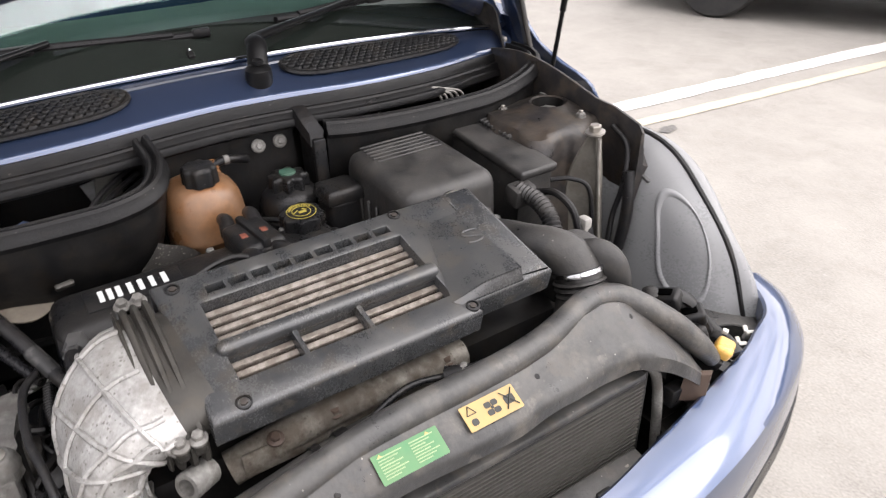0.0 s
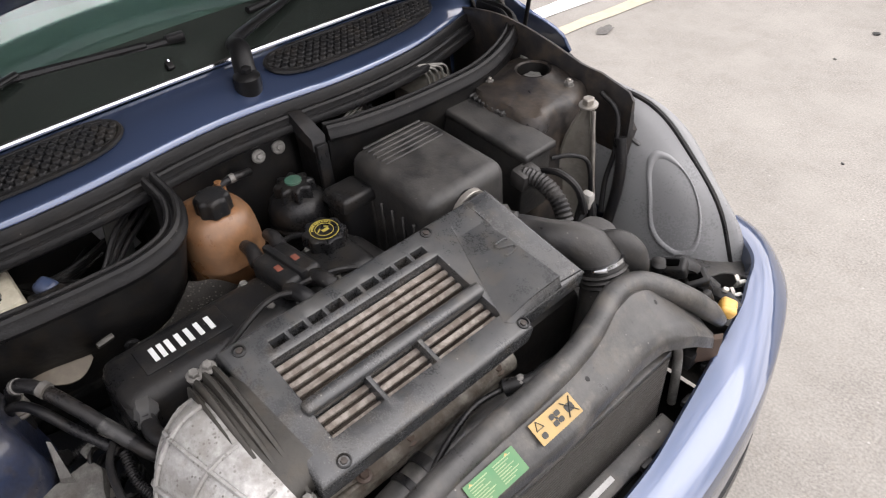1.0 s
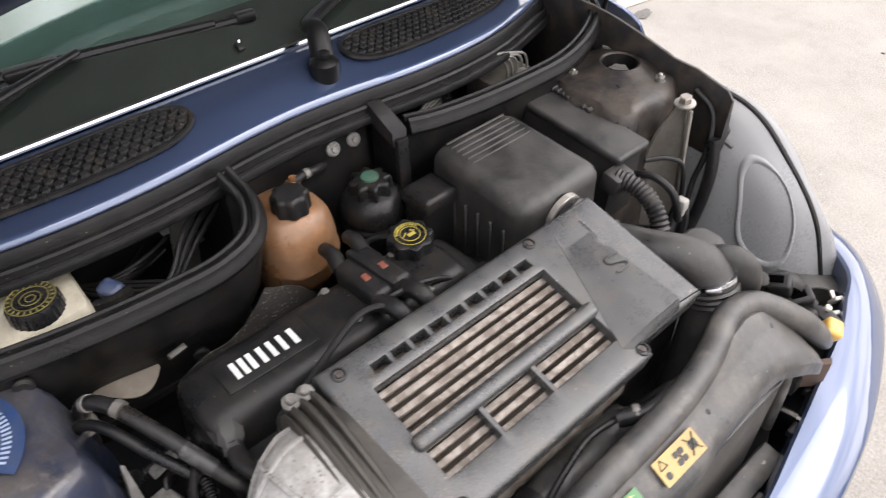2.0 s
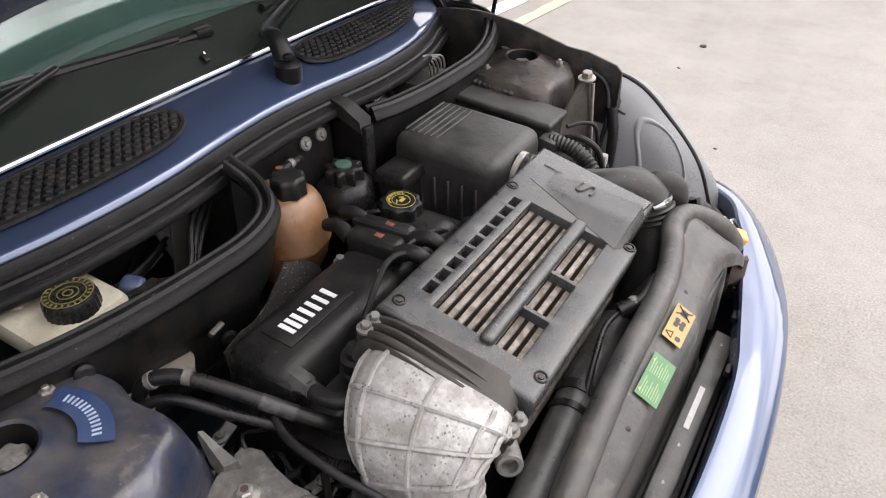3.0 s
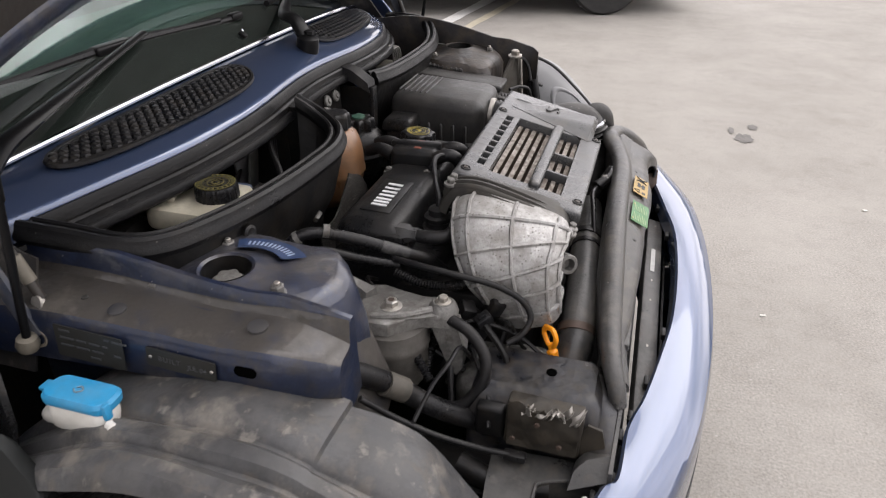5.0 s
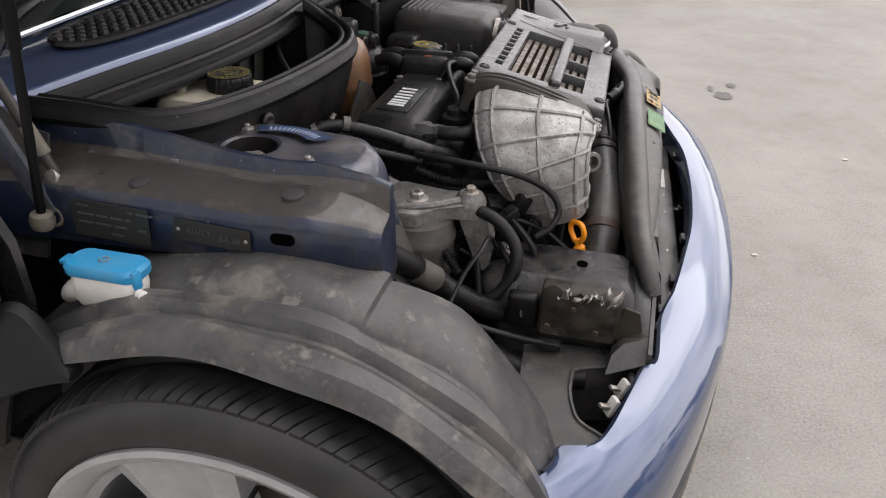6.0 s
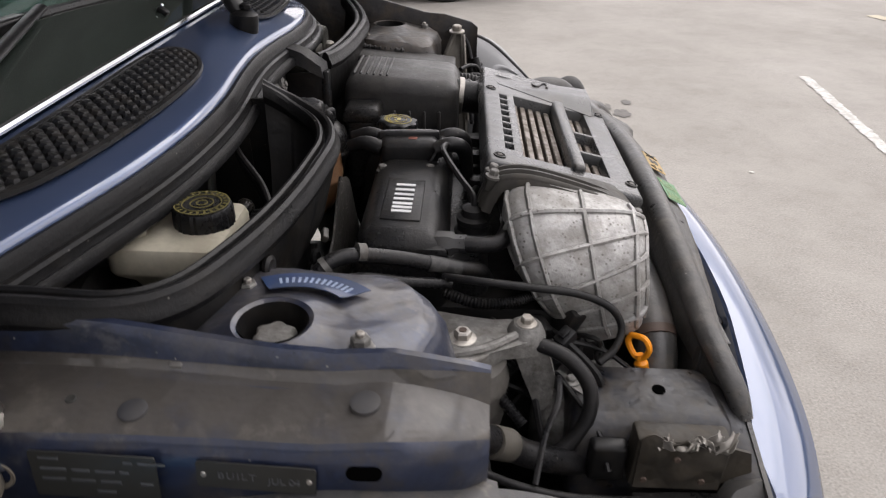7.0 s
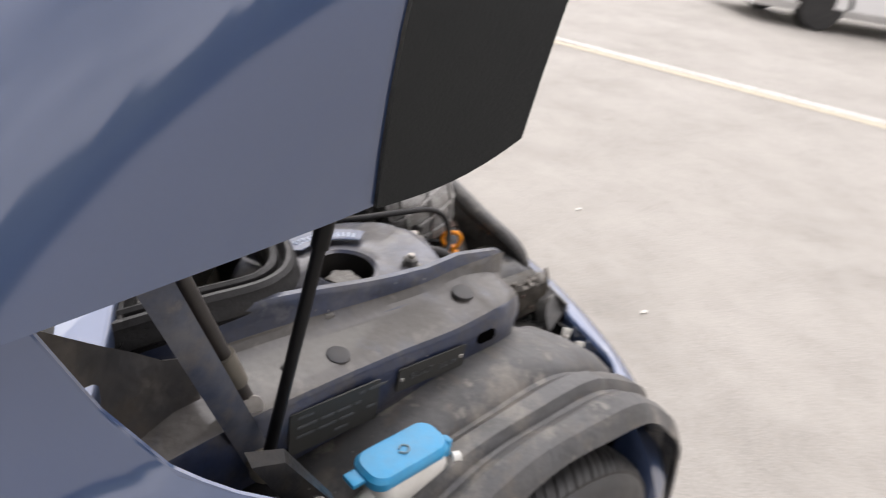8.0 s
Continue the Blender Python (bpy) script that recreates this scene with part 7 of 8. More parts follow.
for a, b in (((0.404, -0.075, 0.621), (0.4055, -0.09, 0.62)), ((0.4075, -0.11, 0.6185), (0.4085, -0.12, 0.618)), ((0.4185, -0.29, 0.584), (0.419, -0.3, 0.578))):
    part("pipe_band", tube([a, b], 0.0285, 16, 1), RUST if a[1] < -0.28 else RUBBER, cp)
sc = part("boost_sensor", tube([(0.405, 0.05, 0.665), (0.425, 0.075, 0.675), (0.43, 0.11, 0.672)], [0.012, 0.009, 0.013], 10, 5), BLACK, car, "black boost sensor with a wire")
part("sensor_clip", lathe([(0.0105, -0.004), (0.0115, 0), (0.0105, 0.004)], 14, aim((0.418, 0.067, 0.672), (0.6, 0.75, 0.2))), ALU_DULL, sc)
hose("sensor_wire", [(0.405, 0.05, 0.665), (0.402, 0.0, 0.672), (0.41, -0.05, 0.662), (0.418, -0.09, 0.64)], 0.0042, "black wire")
hose("vent_pipe", [(0.4, 0.1, 0.62), (0.42, 0.13, 0.655), (0.425, 0.17, 0.65), (0.41, 0.2, 0.6)], 0.011, "black rubber elbow")

# ---- intake on the left ----
ip = part("intake_pipe", tube([(0.2, 0.235, 0.695), (0.245, 0.25, 0.708), (0.29, 0.262, 0.714), (0.326, 0.28, 0.716), (0.354, 0.294, 0.703), (0.372, 0.293, 0.662), (0.384, 0.268, 0.59), (0.388, 0.24, 0.5)], [0.026, 0.028, 0.03, 0.031, 0.032, 0.034, 0.034, 0.034], 20, 7), DUSTY, car, "large black rubber intake pipe")
cmx = aim((0.3605, 0.2945, 0.696), (0.42, -0.02, -0.9))
part("pipe_clamp", lathe([(0.0345, -0.0035), (0.036, -0.003), (0.036, 0.003), (0.0345, 0.0035)], 36, cmx), CHROME, ip, "bright worm-drive hose clamp")
part("clamp_screw", rbox((0.01, 0.02, 0.009), cmx @ Matrix.Rotation(2.4, 4, "Z") @ Matrix.Translation((0.037, 0, -0.0045)), 0.002), CHROME, ip)
for k in range(3):
    part("pipe_ridge", lathe([(0.0345, -0.003), (0.0375, 0.0), (0.0345, 0.003)], 28, aim(V(0.3655 + 0.0032 * k, 0.2943, 0.683 - 0.008 * k), (0.38, -0.05, -0.93))), DUSTY, ip)
part("ribbed_hose", ribbed([(0.165, 0.232, 0.728), (0.215, 0.24, 0.72), (0.27, 0.248, 0.703), (0.325, 0.252, 0.685)], 0.024, 0.018, 0.0025, 16), DUSTY, car, "ribbed black air hose beside the cover")
sn = part("resonator", tub([(0.3, 0.335, 0.05, 0.07, 0.015, 0.6), (0.305, 0.335, 0.06, 0.085, 0.022, 0.65), (0.31, 0.335, 0.055, 0.075, 0.022, 0.685), (0.31, 0.335, 0.04, 0.05, 0.016, 0.693)]), DUSTY, car, "black intake resonator")
part("resonator_loop", tube([(0.325, 0.32, 0.675), (0.355, 0.335, 0.688), (0.372, 0.345, 0.675), (0.378, 0.35, 0.64), (0.372, 0.352, 0.6)], [0.014, 0.016, 0.017, 0.016, 0.015], 12, 6, flat=1.5), DUSTY, sn)
shifted(sn, 0.012, -0.015, 0.027)
# wiring looms by the control box
wl_ = part("wiring_loom", ribbed([(0.15, 0.36, 0.715), (0.185, 0.368, 0.71), (0.22, 0.366, 0.695), (0.245, 0.358, 0.665), (0.25, 0.352, 0.62)], 0.0135, 0.007, 0.0014, 12), DUSTY, car, "corrugated black wiring loom")
part("loom_plug", rbox((0.035, 0.045, 0.035), Matrix.Translation((0.148, 0.365, 0.69)) @ pose(0, 0, 0, 0, 10, 0), 0.008), DUSTY, wl_)
for pts, r in (([(0.15, 0.4, 0.7), (0.19, 0.405, 0.712), (0.225, 0.41, 0.695), (0.24, 0.415, 0.65)], 0.006), ([(0.15, 0.39, 0.69), (0.18, 0.395, 0.69), (0.21, 0.39, 0.67), (0.225, 0.385, 0.63)], 0.008), ([(0.24, 0.43, 0.58), (0.235, 0.44, 0.64), (0.225, 0.435, 0.66), (0.23, 0.41, 0.62)], 0.009), ([(0.16, 0.42, 0.72), (0.18, 0.45, 0.72), (0.2, 0.47, 0.7), (0.205, 0.48, 0.6)], 0.004)):
    part("wire", tube(pts, r, 9, 6), RUBBER, wl_)
part("loom_clip", rbox((0.02, 0.016, 0.03), Matrix.Translation((0.228, 0.436, 0.645)), 0.004), mat("pale_grey_plastic", (0.3, 0.29, 0.27), 0.5), wl_)
gs_rings = []
side, away = V(-0.887, -0.4616, 0), V(-0.4616, 0.887, 0)
for z, a0, a1 in ((0.757, -0.011, 0.008), (0.747, -0.012, 0.012), (0.735, -0.013, 0.017), (0.715, -0.015, 0.026), (0.69, -0.018, 0.036), (0.664, -0.02, 0.042), (0.62, -0.023, 0.045), (0.566, -0.028, 0.042), (0.5, -0.034, 0.036)):
    o, c = V(0.149, 0.522, z + 0.017), (a0 + a1) / 2
    gs_rings.append([o + side * a + away * b for a, b in ((a0, 0.006), (a0, -0.007), (a0 + 0.006, -0.008), (a0 + 0.009, -0.002), (c, 0.0015), (a1 - 0.007, -0.002), (a1 - 0.004, -0.005), (a1, -0.003), (a1, 0.006), (c, 0.01))])
gs = part("gear_stay", loft(gs_rings), CASTPLATE, car, "dusty cast bracket by the strut tower")
bolt((0.149, 0.524, 0.774), (0, -0.1, 1), 0.0105, 0.011, gs, STEEL)
hose("steel_rod", [(0.164, 0.521, 0.767), (0.168, 0.52, 0.717), (0.173, 0.522, 0.647), (0.179, 0.525, 0.572)], 0.0032, "pale steel rod", STEEL)
hose("wing_cable", [(0.13, 0.585, 0.765), (0.17, 0.582, 0.74), (0.185, 0.565, 0.68), (0.182, 0.55, 0.62), (0.19, 0.535, 0.56)], 0.005, "thin black cable by the inner wing")
hose("wing_hose", [(0.19, 0.57, 0.705), (0.202, 0.563, 0.66), (0.205, 0.555, 0.6), (0.2, 0.54, 0.52)], 0.0105, "black hose by the inner wing")
# dish pressed into the left liner
left_fn = liner(1, True)


def on_liner(u, v, lift):
    p = Vector(left_fn(u, v))
    n = (Vector(left_fn(u + 1, v)) - Vector(left_fn(u - 1, v))).cross(Vector(left_fn(u, v + 0.02)) - Vector(left_fn(u, v - 0.02))).normalized()
    if n.z < 0:
        n = -n
    return p + n * lift


rows = []
for q, lift in ((1.16, -0.001), (1.08, 0.003), (1.02, 0.0075), (0.97, 0.008), (0.92, 0.0055), (0.87, 0.0015), (0.8, 0.0005), (0.7, 0.001), (0.4, 0.003), (0.01, 0.004)):
    rows.append([on_liner(50 + 16.5 * q * math.cos(a), 0.325 + q * (0.14 * math.sin(a) + 0.03 * math.cos(a)), lift) for a in (2 * math.pi * k / 56 for k in range(56))])
part("liner_dish", loft(rows, caps=False), SKYLIT_LINER, liner_l, "round dish pressed into the liner", sharp=60)
part("liner_rim", tube([Vector(left_fn(u, 0.64)) + V(0, 0, 0.003) for u in frange(24, 104, 40)], 0.0055, 8, 1), RUBBER, liner_l, "dark rolled rim")
tab = rbox((0.022, 0.03, 0.008), Matrix.Translation((0.2, 0.615, 0.683)) @ pose(0, 0, 0, 10, 20, 0), 0.004)
part("liner_tab", tab, LINER, liner_l)

# ---- headlamp trays and lamp fittings ----
for sg in (-1, 1):
    ring_o = [(0.34, 0.5), (0.4, 0.485), (0.515, 0.49), (0.515, 0.535), (0.485, 0.62), (0.445, 0.69), (0.4, 0.715), (0.375, 0.7), (0.36, 0.64), (0.345, 0.57)]
    ring_i = [(0.405, 0.55), (0.412, 0.53), (0.475, 0.512), (0.484, 0.53), (0.468, 0.58), (0.452, 0.622), (0.437, 0.62), (0.418, 0.608), (0.409, 0.587), (0.405, 0.568)]
    ring_i = [(p.x, p.y) for p in smooth_path([(*q, 0) for q in ring_i + ring_i[:1]], 4)[:-1]]
    ring_o = [(p.x, p.y) for p in smooth_path([(*q, 0) for q in ring_o + ring_o[:1]], 4)[:-1]]
    zt = lambda x, y: 0.51 - 0.16 * max(0, y - 0.54)
    bm = loft([[V(x, sg * y, zt(x, y)) for x, y in ring_o], [V(x, sg * y, zt(x, y)) for x, y in ring_i], [V(x, sg * y, zt(x, y) - 0.09) for x, y in ring_i], [V(x, sg * y, zt(x, y) - 0.1) for x, y in ring_o]], caps=False, loop=True)
    tray = part("headlamp_tray", bm, CARRIER, car, "black plastic panel with a headlamp opening", sharp=30)
    part("tray_rim", tube([V(x, sg * y, zt(x, y) + 0.001) for x, y in ring_i + ring_i[:1]], 0.0026, 6, 1, loop=True), CARRIER, tray)
    part("tray_bottom", rbox((0.1, 0.14, 0.01), Matrix.Translation((0.425, sg * 0.58, 0.4)), 0), DEEP_SHADE, tray)
    for q in range(2):
        m = Matrix.Translation((0.461 - 0.011 * q, sg * (0.557 + 0.034 * q), 0.5)) @ pose(0, 0, 0, 0, 25, sg * -30)
        cl = part("lamp_clip", rbox((0.007, 0.014, 0.024), m, 0.002), WHITE, tray, "white plastic lamp clip")
        part("clip_spring", rbox((0.016, 0.008, 0.005), m @ Matrix.Translation((-0.01, 0, 0.008)), 0.002), STEEL, cl)
    part("corner_bracket", rbox((0.04, 0.03, 0.025), Matrix.Translation((0.40, sg * 0.715, 0.455)) @ pose(0, 0, 0, 0, 0, sg * -35), 0.004), BLACK, tray)
    part("bracket_clip", rbox((0.018, 0.012, 0.012), Matrix.Translation((0.405, sg * 0.712, 0.478)), 0.002), STEEL, tray)
lb = part("lamp_bracket", rbox((0.05, 0.05, 0.05), Matrix.Translation((0.41, 0.46, 0.535)) @ pose(0, 0, 0, 10, 15, 20), 0.008), BLACK, car, "black lamp bracket with connectors")
part("bracket_arm", tube([(0.4, 0.45, 0.6), (0.425, 0.475, 0.59), (0.44, 0.49, 0.56), (0.435, 0.5, 0.53)], 0.011, 8, 5), BLACK, lb)
part("lamp_plug", lathe([(0.012, 0), (0.0125, 0.03), (0.014, 0.032), (0.014, 0.055), (0.01, 0.058), (0, 0.058)], 14, aim((0.38, 0.432, 0.565), (0.05, -0.1, 1))), BLACK, lb)
part("plug_tail", rbox((0.016, 0.016, 0.03), Matrix.Translation((0.379, 0.437, 0.555)), 0.003), WHITE, lb, "white connector body")
part("clip_frame", tube([(0.36, 0.41, 0.6), (0.36, 0.44, 0.6), (0.385, 0.445, 0.6), (0.385, 0.41, 0.6), (0.36, 0.41, 0.6)], 0.0025, 6, 2), BLACK, lb)
yb = part("indicator_bulb", rbox((0.026, 0.03, 0.022), Matrix.Translation((0.472, 0.468, 0.533)) @ pose(0, 0, 0, 10, 20, 30), 0.006, 3), AMBER, car, "amber indicator bulb holder")
part("bulb_base", rbox((0.03, 0.03, 0.02), Matrix.Translation((0.463, 0.46, 0.517)) @ pose(0, 0, 0, 10, 20, 30), 0.004), BLACK, yb)

shifted(yb, 0.013, 0.0, 0.02)

# moulded brackets and plugs behind the left headlamp opening
for pts, r, fl in (([(0.392, 0.435, 0.6), (0.405, 0.455, 0.615), (0.42, 0.475, 0.6), (0.432, 0.482, 0.57)], 0.012, 0.5), ([(0.4, 0.4, 0.585), (0.425, 0.42, 0.592), (0.45, 0.445, 0.578)], 0.009, 0.6), ([(0.44, 0.5, 0.54), (0.465, 0.5, 0.55), (0.492, 0.497, 0.54)], 0.01, 0.7), ([(0.385, 0.47, 0.54), (0.395, 0.5, 0.55), (0.42, 0.52, 0.545), (0.44, 0.53, 0.53)], 0.008, 0.8)):
    part("lamp_arm", tube(pts, r * 1.45, 10, 5, flat=fl), BLACK, lb)
for x, y, z, a in ((0.405, 0.445, 0.6, 20), (0.43, 0.47, 0.575, 50), (0.452, 0.452, 0.56, -15), (0.415, 0.495, 0.55, 70)):
    m = Matrix.Translation((x, y, z)) @ pose(0, 0, 0, 15, -20, a)
    bkx = part("lamp_block", rbox((0.042, 0.03, 0.026), m, 0.006, 3), BLACK, lb)
    part("block_slot", rbox((0.022, 0.012, 0.004), m @ Matrix.Translation((0, 0, 0.0245)), 0.001), GAP_SHADE, bkx)
for x, y, z in ((0.462, 0.505, 0.553),):
    part("lamp_latch", rbox((0.009, 0.007, 0.016), Matrix.Translation((x, y, z)) @ pose(0, 0, 0, 20, 10, 30), 0.002), WHITE, lb, "white plastic latch")

# ---- front right corner: tray, module, dipstick ----
bx = part("front_tray", tub([(0.385, -0.42, 0.18, 0.12, 0.012, 0.42), (0.385, -0.415, 0.18, 0.115, 0.014, 0.55), (0.384, -0.411, 0.172, 0.1, 0.018, 0.575), (0.382, -0.406, 0.155, 0.078, 0.016, 0.585)]), mat("grimy_blue_panel", (0.012, 0.0135, 0.019), 0.34, metal=0.1, dust=0.6, dustcol=(0.05, 0.043, 0.034), grime=0.6, warp=0.35, big=12, pale=0.12), car, "grimy pressed steel tray")
# black discs laid on the tray paint two shaded holes
part("tray_hole", lathe([(0.0075, 0), (0.0075, 0.0012), (0, 0.0012)], 14, Matrix.Translation((0.399, -0.405, 0.5852))), GAP_SHADE, bx)
part("tray_hole", lathe([(0.004, 0), (0.004, 0.0012), (0, 0.0012)], 14, Matrix.Translation((0.335, -0.395, 0.5852))), GAP_SHADE, bx)
md = part("horn_module", rbox((0.098, 0.03, 0.066), Matrix.Translation((0.402, -0.482, 0.53)) @ pose(0, 0, 0, 0, 2, 0), 0.004), mat("grimy_module", (0.025, 0.022, 0.018), 0.45, metal=0.3, dust=0.6, dustcol=(0.06, 0.05, 0.036), grime=0.5, warp=0.4), car, "grimy metal module with torn foil")
part("module_plate", sheet(lambda u, v: (0.358 + 0.09 * u, -0.499 + 0.003 * math.sin(u * 9) * math.sin(v * 7), 0.532 + (0.068 + 0.006 * math.sin(u * 13) - 0.01 * (u > 0.55)) * v), frange(0, 1, 14), frange(0, 1, 6), 0.002), bpy.data.materials["grimy_module"], md, "dented front plate with a torn upper edge")
part("module_ear", prism([(0.0, 0.0), (0.03, 0.0), (0.036, 0.02), (0.03, 0.045), (0.012, 0.05), (0.0, 0.03)], 0.004, Matrix(((1, 0, 0, 0.446), (0, 0, 1, -0.49), (0, 1, 0, 0.532), (0, 0, 0, 1))), 0.001), bpy.data.materials["grimy_module"], md)
part("module_side", rbox((0.04, 0.02, 0.05), Matrix.Translation((0.332, -0.478, 0.525)), 0.006, 3), DEEP_SHADE, md)
for k in range(10):
    rnd = random.Random(70 + k)
    x = 0.372 + 0.0075 * k
    h = rnd.uniform(0.004, 0.012) * (1.4 if k > 6 else 0.6)
    a, b = V(x, -0.496, 0.592 + rnd.uniform(-0.008, 0.004)), V(x + rnd.uniform(0.008, 0.02), -0.49 + rnd.uniform(-0.012, 0.004), 0.594 + h)
    part("torn_foil", sheet(lambda u, v, a=a, b=b, k=k: a.lerp(b, u) + V(0.004 * v, -0.006 * v + 0.004 * math.sin(u * 5 + k), 0.004 * math.sin(v * 3 + u * 2 + k)), frange(0, 1, 5), frange(0, 1, 4), 0.0006), STEEL, md, "torn silver foil")
for k in range(3):
    part("module_screw", lathe([(0.004, 0), (0.003, 0.002), (0, 0.002)], 8, aim((0.366 + 0.03 * k, -0.503, 0.548 + 0.03 * (k % 2)), (0, -1, 0))), RUST, md)
part("cavity_pipe", tube([(0.3, -0.52, 0.5), (0.36, -0.53, 0.49), (0.42, -0.52, 0.49)], 0.016, 10, 5), DEEP_SHADE, car)
flap = [V(0.444, -0.536, 0.512), V(0.491, -0.524, 0.528), V(0.49, -0.5, 0.55), V(0.462, -0.508, 0.542), V(0.449, -0.52, 0.532)]
part("corner_flap", loft([flap, [p + V(0, 0.022, -0.004) for p in flap]]), CARRIER, car, "grey plastic corner flap")
part("edge_panel", sheet(lambda u, v: (0.494 - 0.004 * u, -0.4 - 0.125 * u, 0.46 + (0.115 - 0.03 * u) * v), frange(0, 1, 8), frange(0, 1, 4), 0.005), CARRIER, car, "upright edge of the front panel")
part("tray_slope", sheet(lambda u, v: V(0.45, -0.385, 0.583).lerp(V(0.49, -0.39, 0.573), u).lerp(V(0.463, -0.5, 0.53).lerp(V(0.491, -0.5, 0.545), u), v) + V(0, 0, 0.006 * math.sin(u * 3) * math.sin(v * 3)), frange(0, 1, 8), frange(0, 1, 8), 0.003), bpy.data.materials["grimy_blue_panel"], bx, "sloping side of the tray")
ds = part("dipstick", tube([(0.378, -0.338, 0.612), (0.39, -0.352, 0.616), (0.396, -0.357, 0.604), (0.392, -0.352, 0.588), (0.384, -0.343, 0.586), (0.376, -0.336, 0.6), (0.378, -0.338, 0.612)], 0.0038, 8, 6), ORANGE, car, "orange dipstick loop handle")
part("dipstick_stem", lathe([(0.008, 0), (0.0085, 0.008), (0.005, 0.012), (0.005, 0.02)], 12, aim((0.394, -0.352, 0.572), (-0.3, 0.2, 1))), ORANGE, ds)
part("dipstick_tube", tube([(0.394, -0.352, 0.575), (0.4, -0.345, 0.53), (0.395, -0.32, 0.45)], 0.006, 8, 4), DEEP_SHADE, ds)
part("gear_casing", rbox((0.14, 0.12, 0.1), Matrix.Translation((0.33, -0.36, 0.46)), 0.03, 3), ALU_DULL, car, "dull oily casing")
part("aux_pulley", lathe([(0.03, -0.02), (0.055, -0.018), (0.055, -0.01), (0.045, -0.006), (0.045, 0.006), (0.055, 0.01), (0.055, 0.018), (0.03, 0.02)], 28, aim((0.25, -0.36, 0.53), (0, -1, 0))), DEEP_SHADE, car)

# ---- wipers ----
def on_screen(u, v, lift=0.012):
    return Vector(screen(u, v)) + V(0, 0, lift)


WIPER = mat("wiper_black", (0.007, 0.007, 0.0075), 0.38, spec=0.25, bump=0.1, scale=300)


def wiper(pivot, knee, arm_end, blade_a, blade_b):
    w = part("wiper", lathe([(0.02, -0.035), (0.022, -0.008), (0.021, 0.006), (0.014, 0.012), (0, 0.013)], 24, aim(pivot, (0.1, 0, 1))), WIPER, car, "black wiper arm and blade")
    p, q, e = Vector(pivot), Vector(knee), Vector(arm_end)
    part("wiper_arm", tube([p, p.lerp(q, 0.5) + V(0, 0, 0.014), q, q.lerp(e, 0.5), e], [0.017, 0.0165, 0.0135, 0.0095, 0.0075], 12, 6, flat=0.6), WIPER, w)
    part("pivot_nut", lathe([(0.009, 0), (0.009, 0.006), (0.006, 0.008), (0, 0.008)], 6, aim(p + V(0.004, 0, 0.014), (0.1, 0, 1))), RUBBER, w)
    part("wiper_blade", tube([blade_a, blade_a.lerp(blade_b, 0.5) + V(0.0, 0, 0.004), blade_b], [0.006, 0.0085, 0.006], 8, 8), WIPER, w)
    part("blade_bridge", tube([blade_a.lerp(blade_b, 0.1) + V(0.002, 0, 0.006), blade_a.lerp(blade_b, 0.5) + V(0.004, 0, 0.016), blade_a.lerp(blade_b, 0.9) + V(0.002, 0, 0.006)], [0.0055, 0.008, 0.0055], 8, 6), WIPER, w)
    d = (blade_b - blade_a).normalized()
    mid = blade_a.lerp(blade_b, 0.5) + V(0.005, 0, 0.019)
    side = V(0, 0, 1).cross(d).normalized()
    top = d.cross(side)
    m = Matrix(((d.x, side.x, top.x, mid.x), (d.y, side.y, top.y, mid.y), (d.z, side.z, top.z, mid.z), (0, 0, 0, 1)))
    part("blade_joint", rbox((0.07, 0.022, 0.017), m @ Matrix.Translation((0, 0, -0.012)), 0.005, 3), WIPER, w)
    part("blade_cap", rbox((0.03, 0.016, 0.014), Matrix.Translation(blade_b - mid) @ m @ Matrix.Translation((-0.014, 0, -0.004)), 0.004, 2), WIPER, w)


wiper((-0.175, 0.077, 0.884), (-0.235, 0.105, 0.925), on_screen(0.36, 0.115, 0.02), on_screen(0.17, 0.085), on_screen(0.66, 0.125))
wiper((-0.288, -0.6, 0.832), (-0.282, -0.49, 0.9), on_screen(-0.2, 0.108, 0.02), on_screen(-0.56, 0.118), on_screen(0.045, 0.074))

wj = part("washer_jet", rbox((0.016, 0.012, 0.008), Matrix.Translation((-0.268, -0.002, 0.904)) @ pose(0, 0, 0, 0, 34, 0), 0.003, 2), BLACK, car, "small windscreen washer jet")
part("jet_nozzle", lathe([(0.003, 0), (0.0025, 0.004), (0, 0.004)], 10, aim((-0.266, -0.002, 0.913), (-0.5, 0, 1))), CHROME, wj, "bright nozzle")

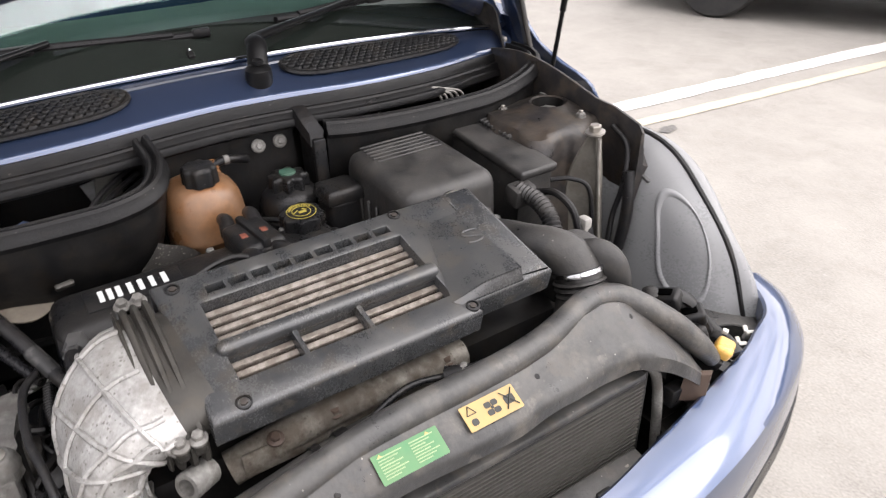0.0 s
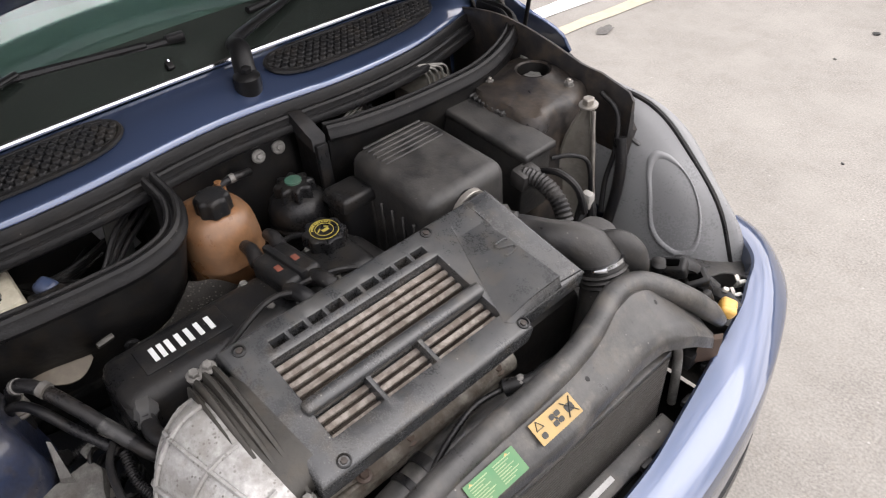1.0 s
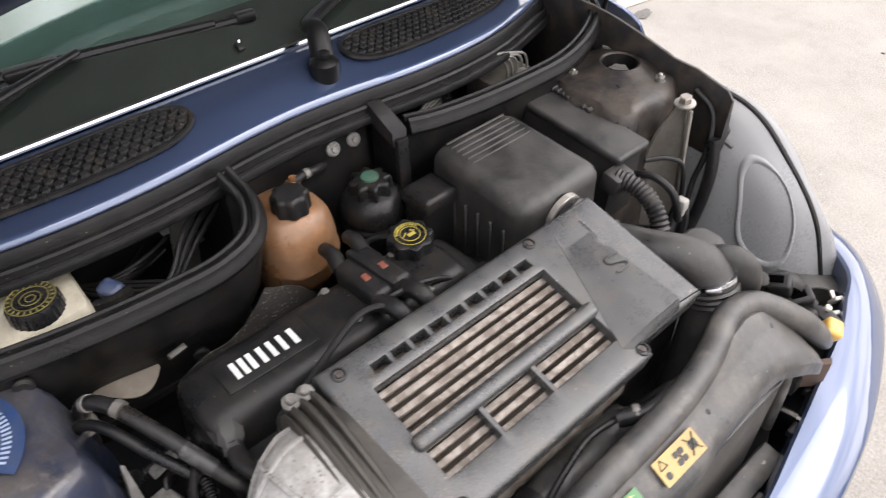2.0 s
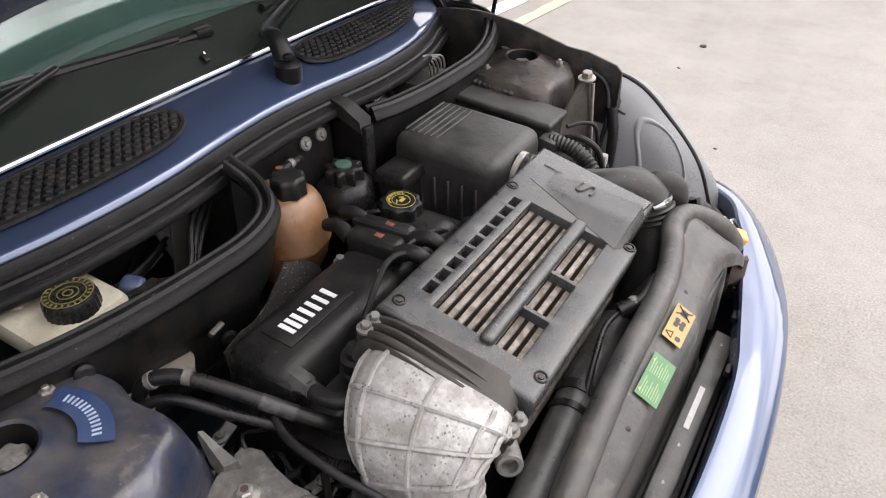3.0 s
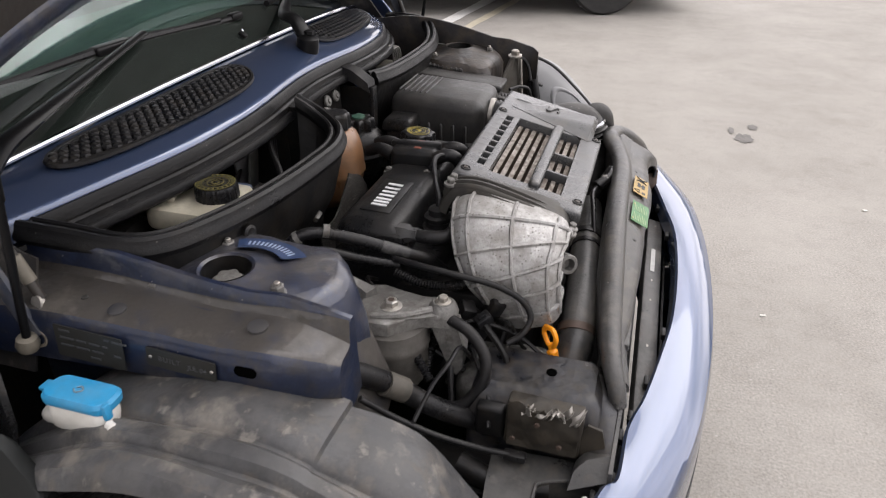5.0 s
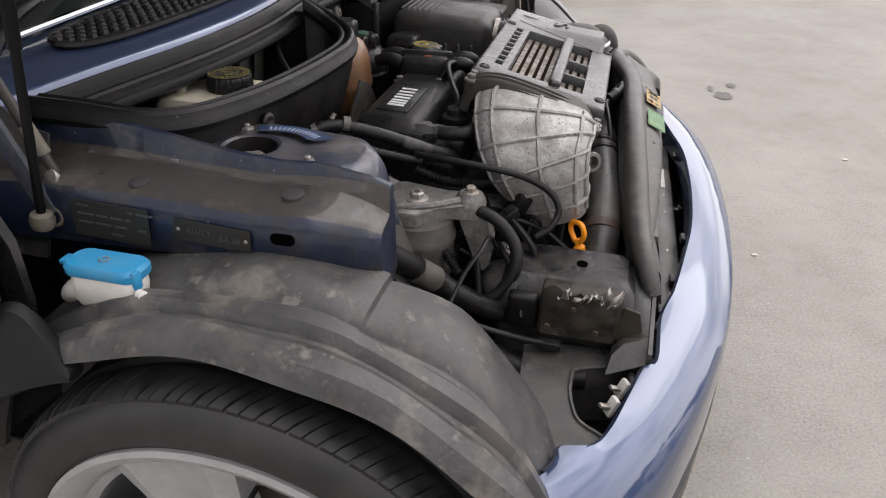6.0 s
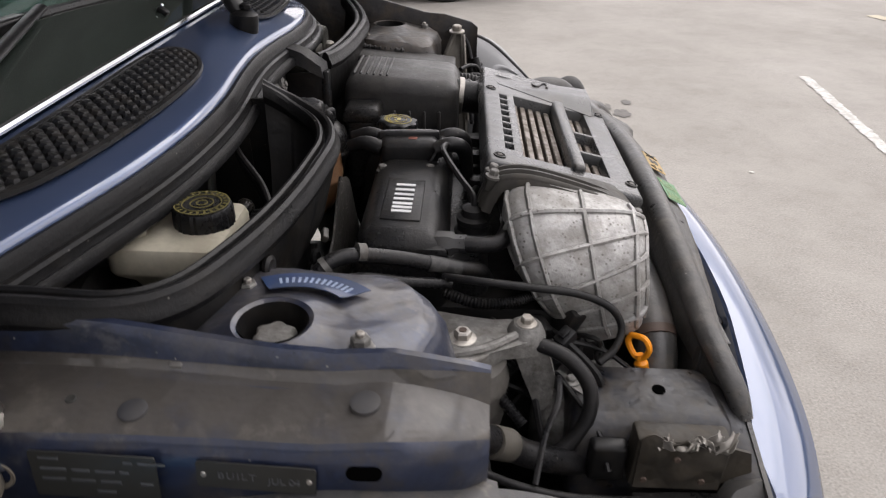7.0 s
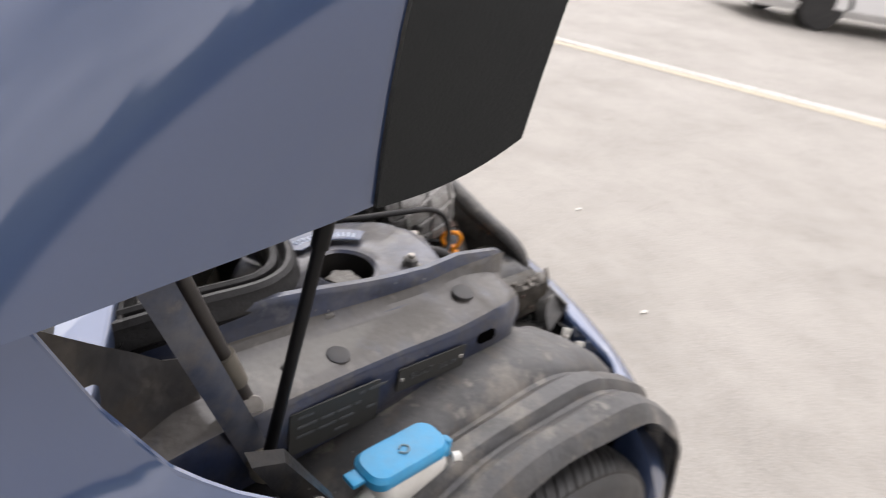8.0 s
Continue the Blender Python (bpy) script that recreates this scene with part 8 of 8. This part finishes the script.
# ---- cars in the distance ----
def far_car(name, cx, cy, yaw, paint, label, length=4.2):
    root = new(name)
    tagged(root, label, "car")
    root.matrix_world = pose(cx, cy, 0, 0, 0, yaw)
    top = [(-2.1, 0.55, 0.75), (-2.0, 0.85, 0.98), (-1.5, 0.95, 1.36), (-0.4, 0.97, 1.47), (0.3, 0.95, 1.4), (1.0, 0.92, 1.0), (1.7, 0.88, 0.88), (2.05, 0.75, 0.7), (2.12, 0.6, 0.5)]
    rings = []
    for x, belt, roof in top:
        x *= length / 4.2
        w = 0.88 - 0.12 * (abs(x) / 2.1) ** 4
        half = [(w * 0.9, 0.2), (w, 0.3), (w, 0.6), (w * 0.97, max(0.55, belt - 0.05)), (w * 0.82, roof - 0.04), (w * 0.6, roof)]
        rings.append([V(x, -y, z) for y, z in half] + [V(x, y, z) for y, z in half[::-1]])
    body = part("body", loft(rings), paint, root, sharp=30)
    part("bumper_grille", rbox((0.04, 1.0, 0.16), Matrix.Translation((2.08 * length / 4.2, 0, 0.28)), 0.02), INK, body)
    for sx in (-1, 1):
        for sy in (-1, 1):
            m = aim((sx * 1.28 * length / 4.2, sy * 0.86, 0.31), (0, sy, 0))
            w = part("wheel", lathe([(0.0, -0.2), (0.2, -0.2), (0.2, -0.02), (0.05, 0.0), (0, 0.0)], 28, m), RIM, root)
            part("tyre", lathe([(0.2, -0.2), (0.29, -0.2), (0.31, -0.18), (0.31, -0.02), (0.29, 0.005), (0.205, 0.005)], 36, m), TYRE, w)
            arch = [m @ V(0.35 * math.cos(a), 0.35 * math.sin(a), 0.012) for a in frange(0, math.pi, 16)]
            part("wheel_arch", tube(arch, 0.03, 8, 1), INK, body)
    for sy in (-1, 1):
        part("side_window", rbox((1.9, 0.03, 0.32), Matrix.Translation((-0.45, sy * 0.79, 0.98)) @ pose(0, 0, 0, sy * 22, 0, 0), 0.02), INK, body)
        part("headlamp", rbox((0.25, 0.3, 0.14), Matrix.Translation((1.95 * length / 4.2, sy * 0.6, 0.62)), 0.04), mat("lamp_glass", (0.6, 0.6, 0.6), 0.15) if "lamp_glass" not in bpy.data.materials else bpy.data.materials["lamp_glass"], body)
    return root


far_car("parked_car", -1.47, 5.5, 20, FARDARK, "dark parked car with silver alloy wheels")
far_car("parked_car", 11.14, 2.18, 141, FARPAINT, "white parked car seen at a distance")

# bits of litter and grit on the asphalt
for k, (x, y, s) in enumerate(((-0.137, 2.97, 0.016), (-0.16, 2.63, 0.007), (1.35, 1.62, 0.009), (1.9, 0.35, 0.01), (1.472, -0.236, 0.01), (0.9, 0.75, 0.008), (0.2, 1.9, 0.006))):
    rnd = random.Random(k)
    bmx = bmesh.new()
    bmesh.ops.create_icosphere(bmx, subdivisions=1, radius=s, matrix=Matrix.Translation((x, y, s * 0.35)) @ Matrix.Diagonal((1.3, 0.9, 0.5, 1)))
    for v in bmx.verts:
        v.co += V(rnd.uniform(-1, 1), rnd.uniform(-1, 1), rnd.uniform(-0.5, 0.5)) * s * 0.2
    tagged(part("pebble", bmx, INK if k in (0, 1, 6) else WHITE), "small dark stone on the asphalt" if k in (0, 1, 6) else "small pale scrap of litter on the asphalt", "pebble")

# worn clip on the bumper's corner
fl = part("corner_clip", rbox((0.02, 0.014, 0.004), Matrix.Translation((0.372, -0.702, 0.519)), 0.001), STEEL, bumper, "worn steel clip")
bolt((0.374, -0.702, 0.523), (0, 0, 1), 0.004, 0.002, fl, RUST)

# loose wiring, clips and small brackets down in the bay
rw = random.Random(91)
for k in range(16):
    p0 = V(rw.uniform(0.06, 0.3), rw.uniform(-0.47, -0.3), rw.uniform(0.58, 0.63))
    step = V(rw.uniform(-0.5, 1), rw.uniform(-0.6, 0.6), 0).normalized() * rw.uniform(0.025, 0.05)
    pts = [p0 - step + V(0, 0, -0.05)]
    for q in range(4):
        pts.append(p0 + step * q + V(rw.uniform(-0.008, 0.008), rw.uniform(-0.008, 0.008), 0.012 * math.sin(q * 1.3) - 0.012 * q))
    if k % 4 == 0:
        part("wiring_sleeve", ribbed(pts, 0.006, 0.0045, 0.0008, 8), RUBBER, car, "corrugated wiring sleeve")
    else:
        part("wiring", tube(pts, rw.choice((0.0025, 0.0032, 0.0045)), 7, 5), RUBBER, car)
    if k % 3 == 0:
        m = Matrix.Translation(pts[2]) @ pose(0, 0, 0, rw.uniform(-30, 30), rw.uniform(-30, 30), rw.uniform(0, 180))
        cn = part("connector", rbox((0.018, 0.024, 0.016), m, 0.003), BLACK, car)
        part("connector_latch", rbox((0.008, 0.012, 0.004), m @ Matrix.Translation((0, 0, 0.016)), 0.001), BLACK, cn)
for x, y, z, a in ((0.09, -0.42, 0.63, 20), (0.2, -0.335, 0.6, 70), (0.3, -0.4, 0.585, 140), (0.06, -0.36, 0.61, 100)):
    bk = part("small_bracket", rbox((0.045, 0.016, 0.003), Matrix.Translation((x, y, z)) @ pose(0, 0, 0, 12, -8, a), 0.001), ALU_DULL, car, "grimy steel bracket")
    bolt((x, y, z + 0.004), (0, 0, 1), 0.006, 0.006, bk, ALU_DULL)
# pipe clips and hose bands on the thick hoses
for a, b in (((0.058, -0.378, 0.7375), (0.066, -0.374, 0.7355)), ((0.03, -0.397, 0.733), (0.025, -0.4, 0.73))):
    part("hose_clip", tube([a, b], 0.0104, 14, 1), ALU_DULL, hv, "worn steel hose clip")
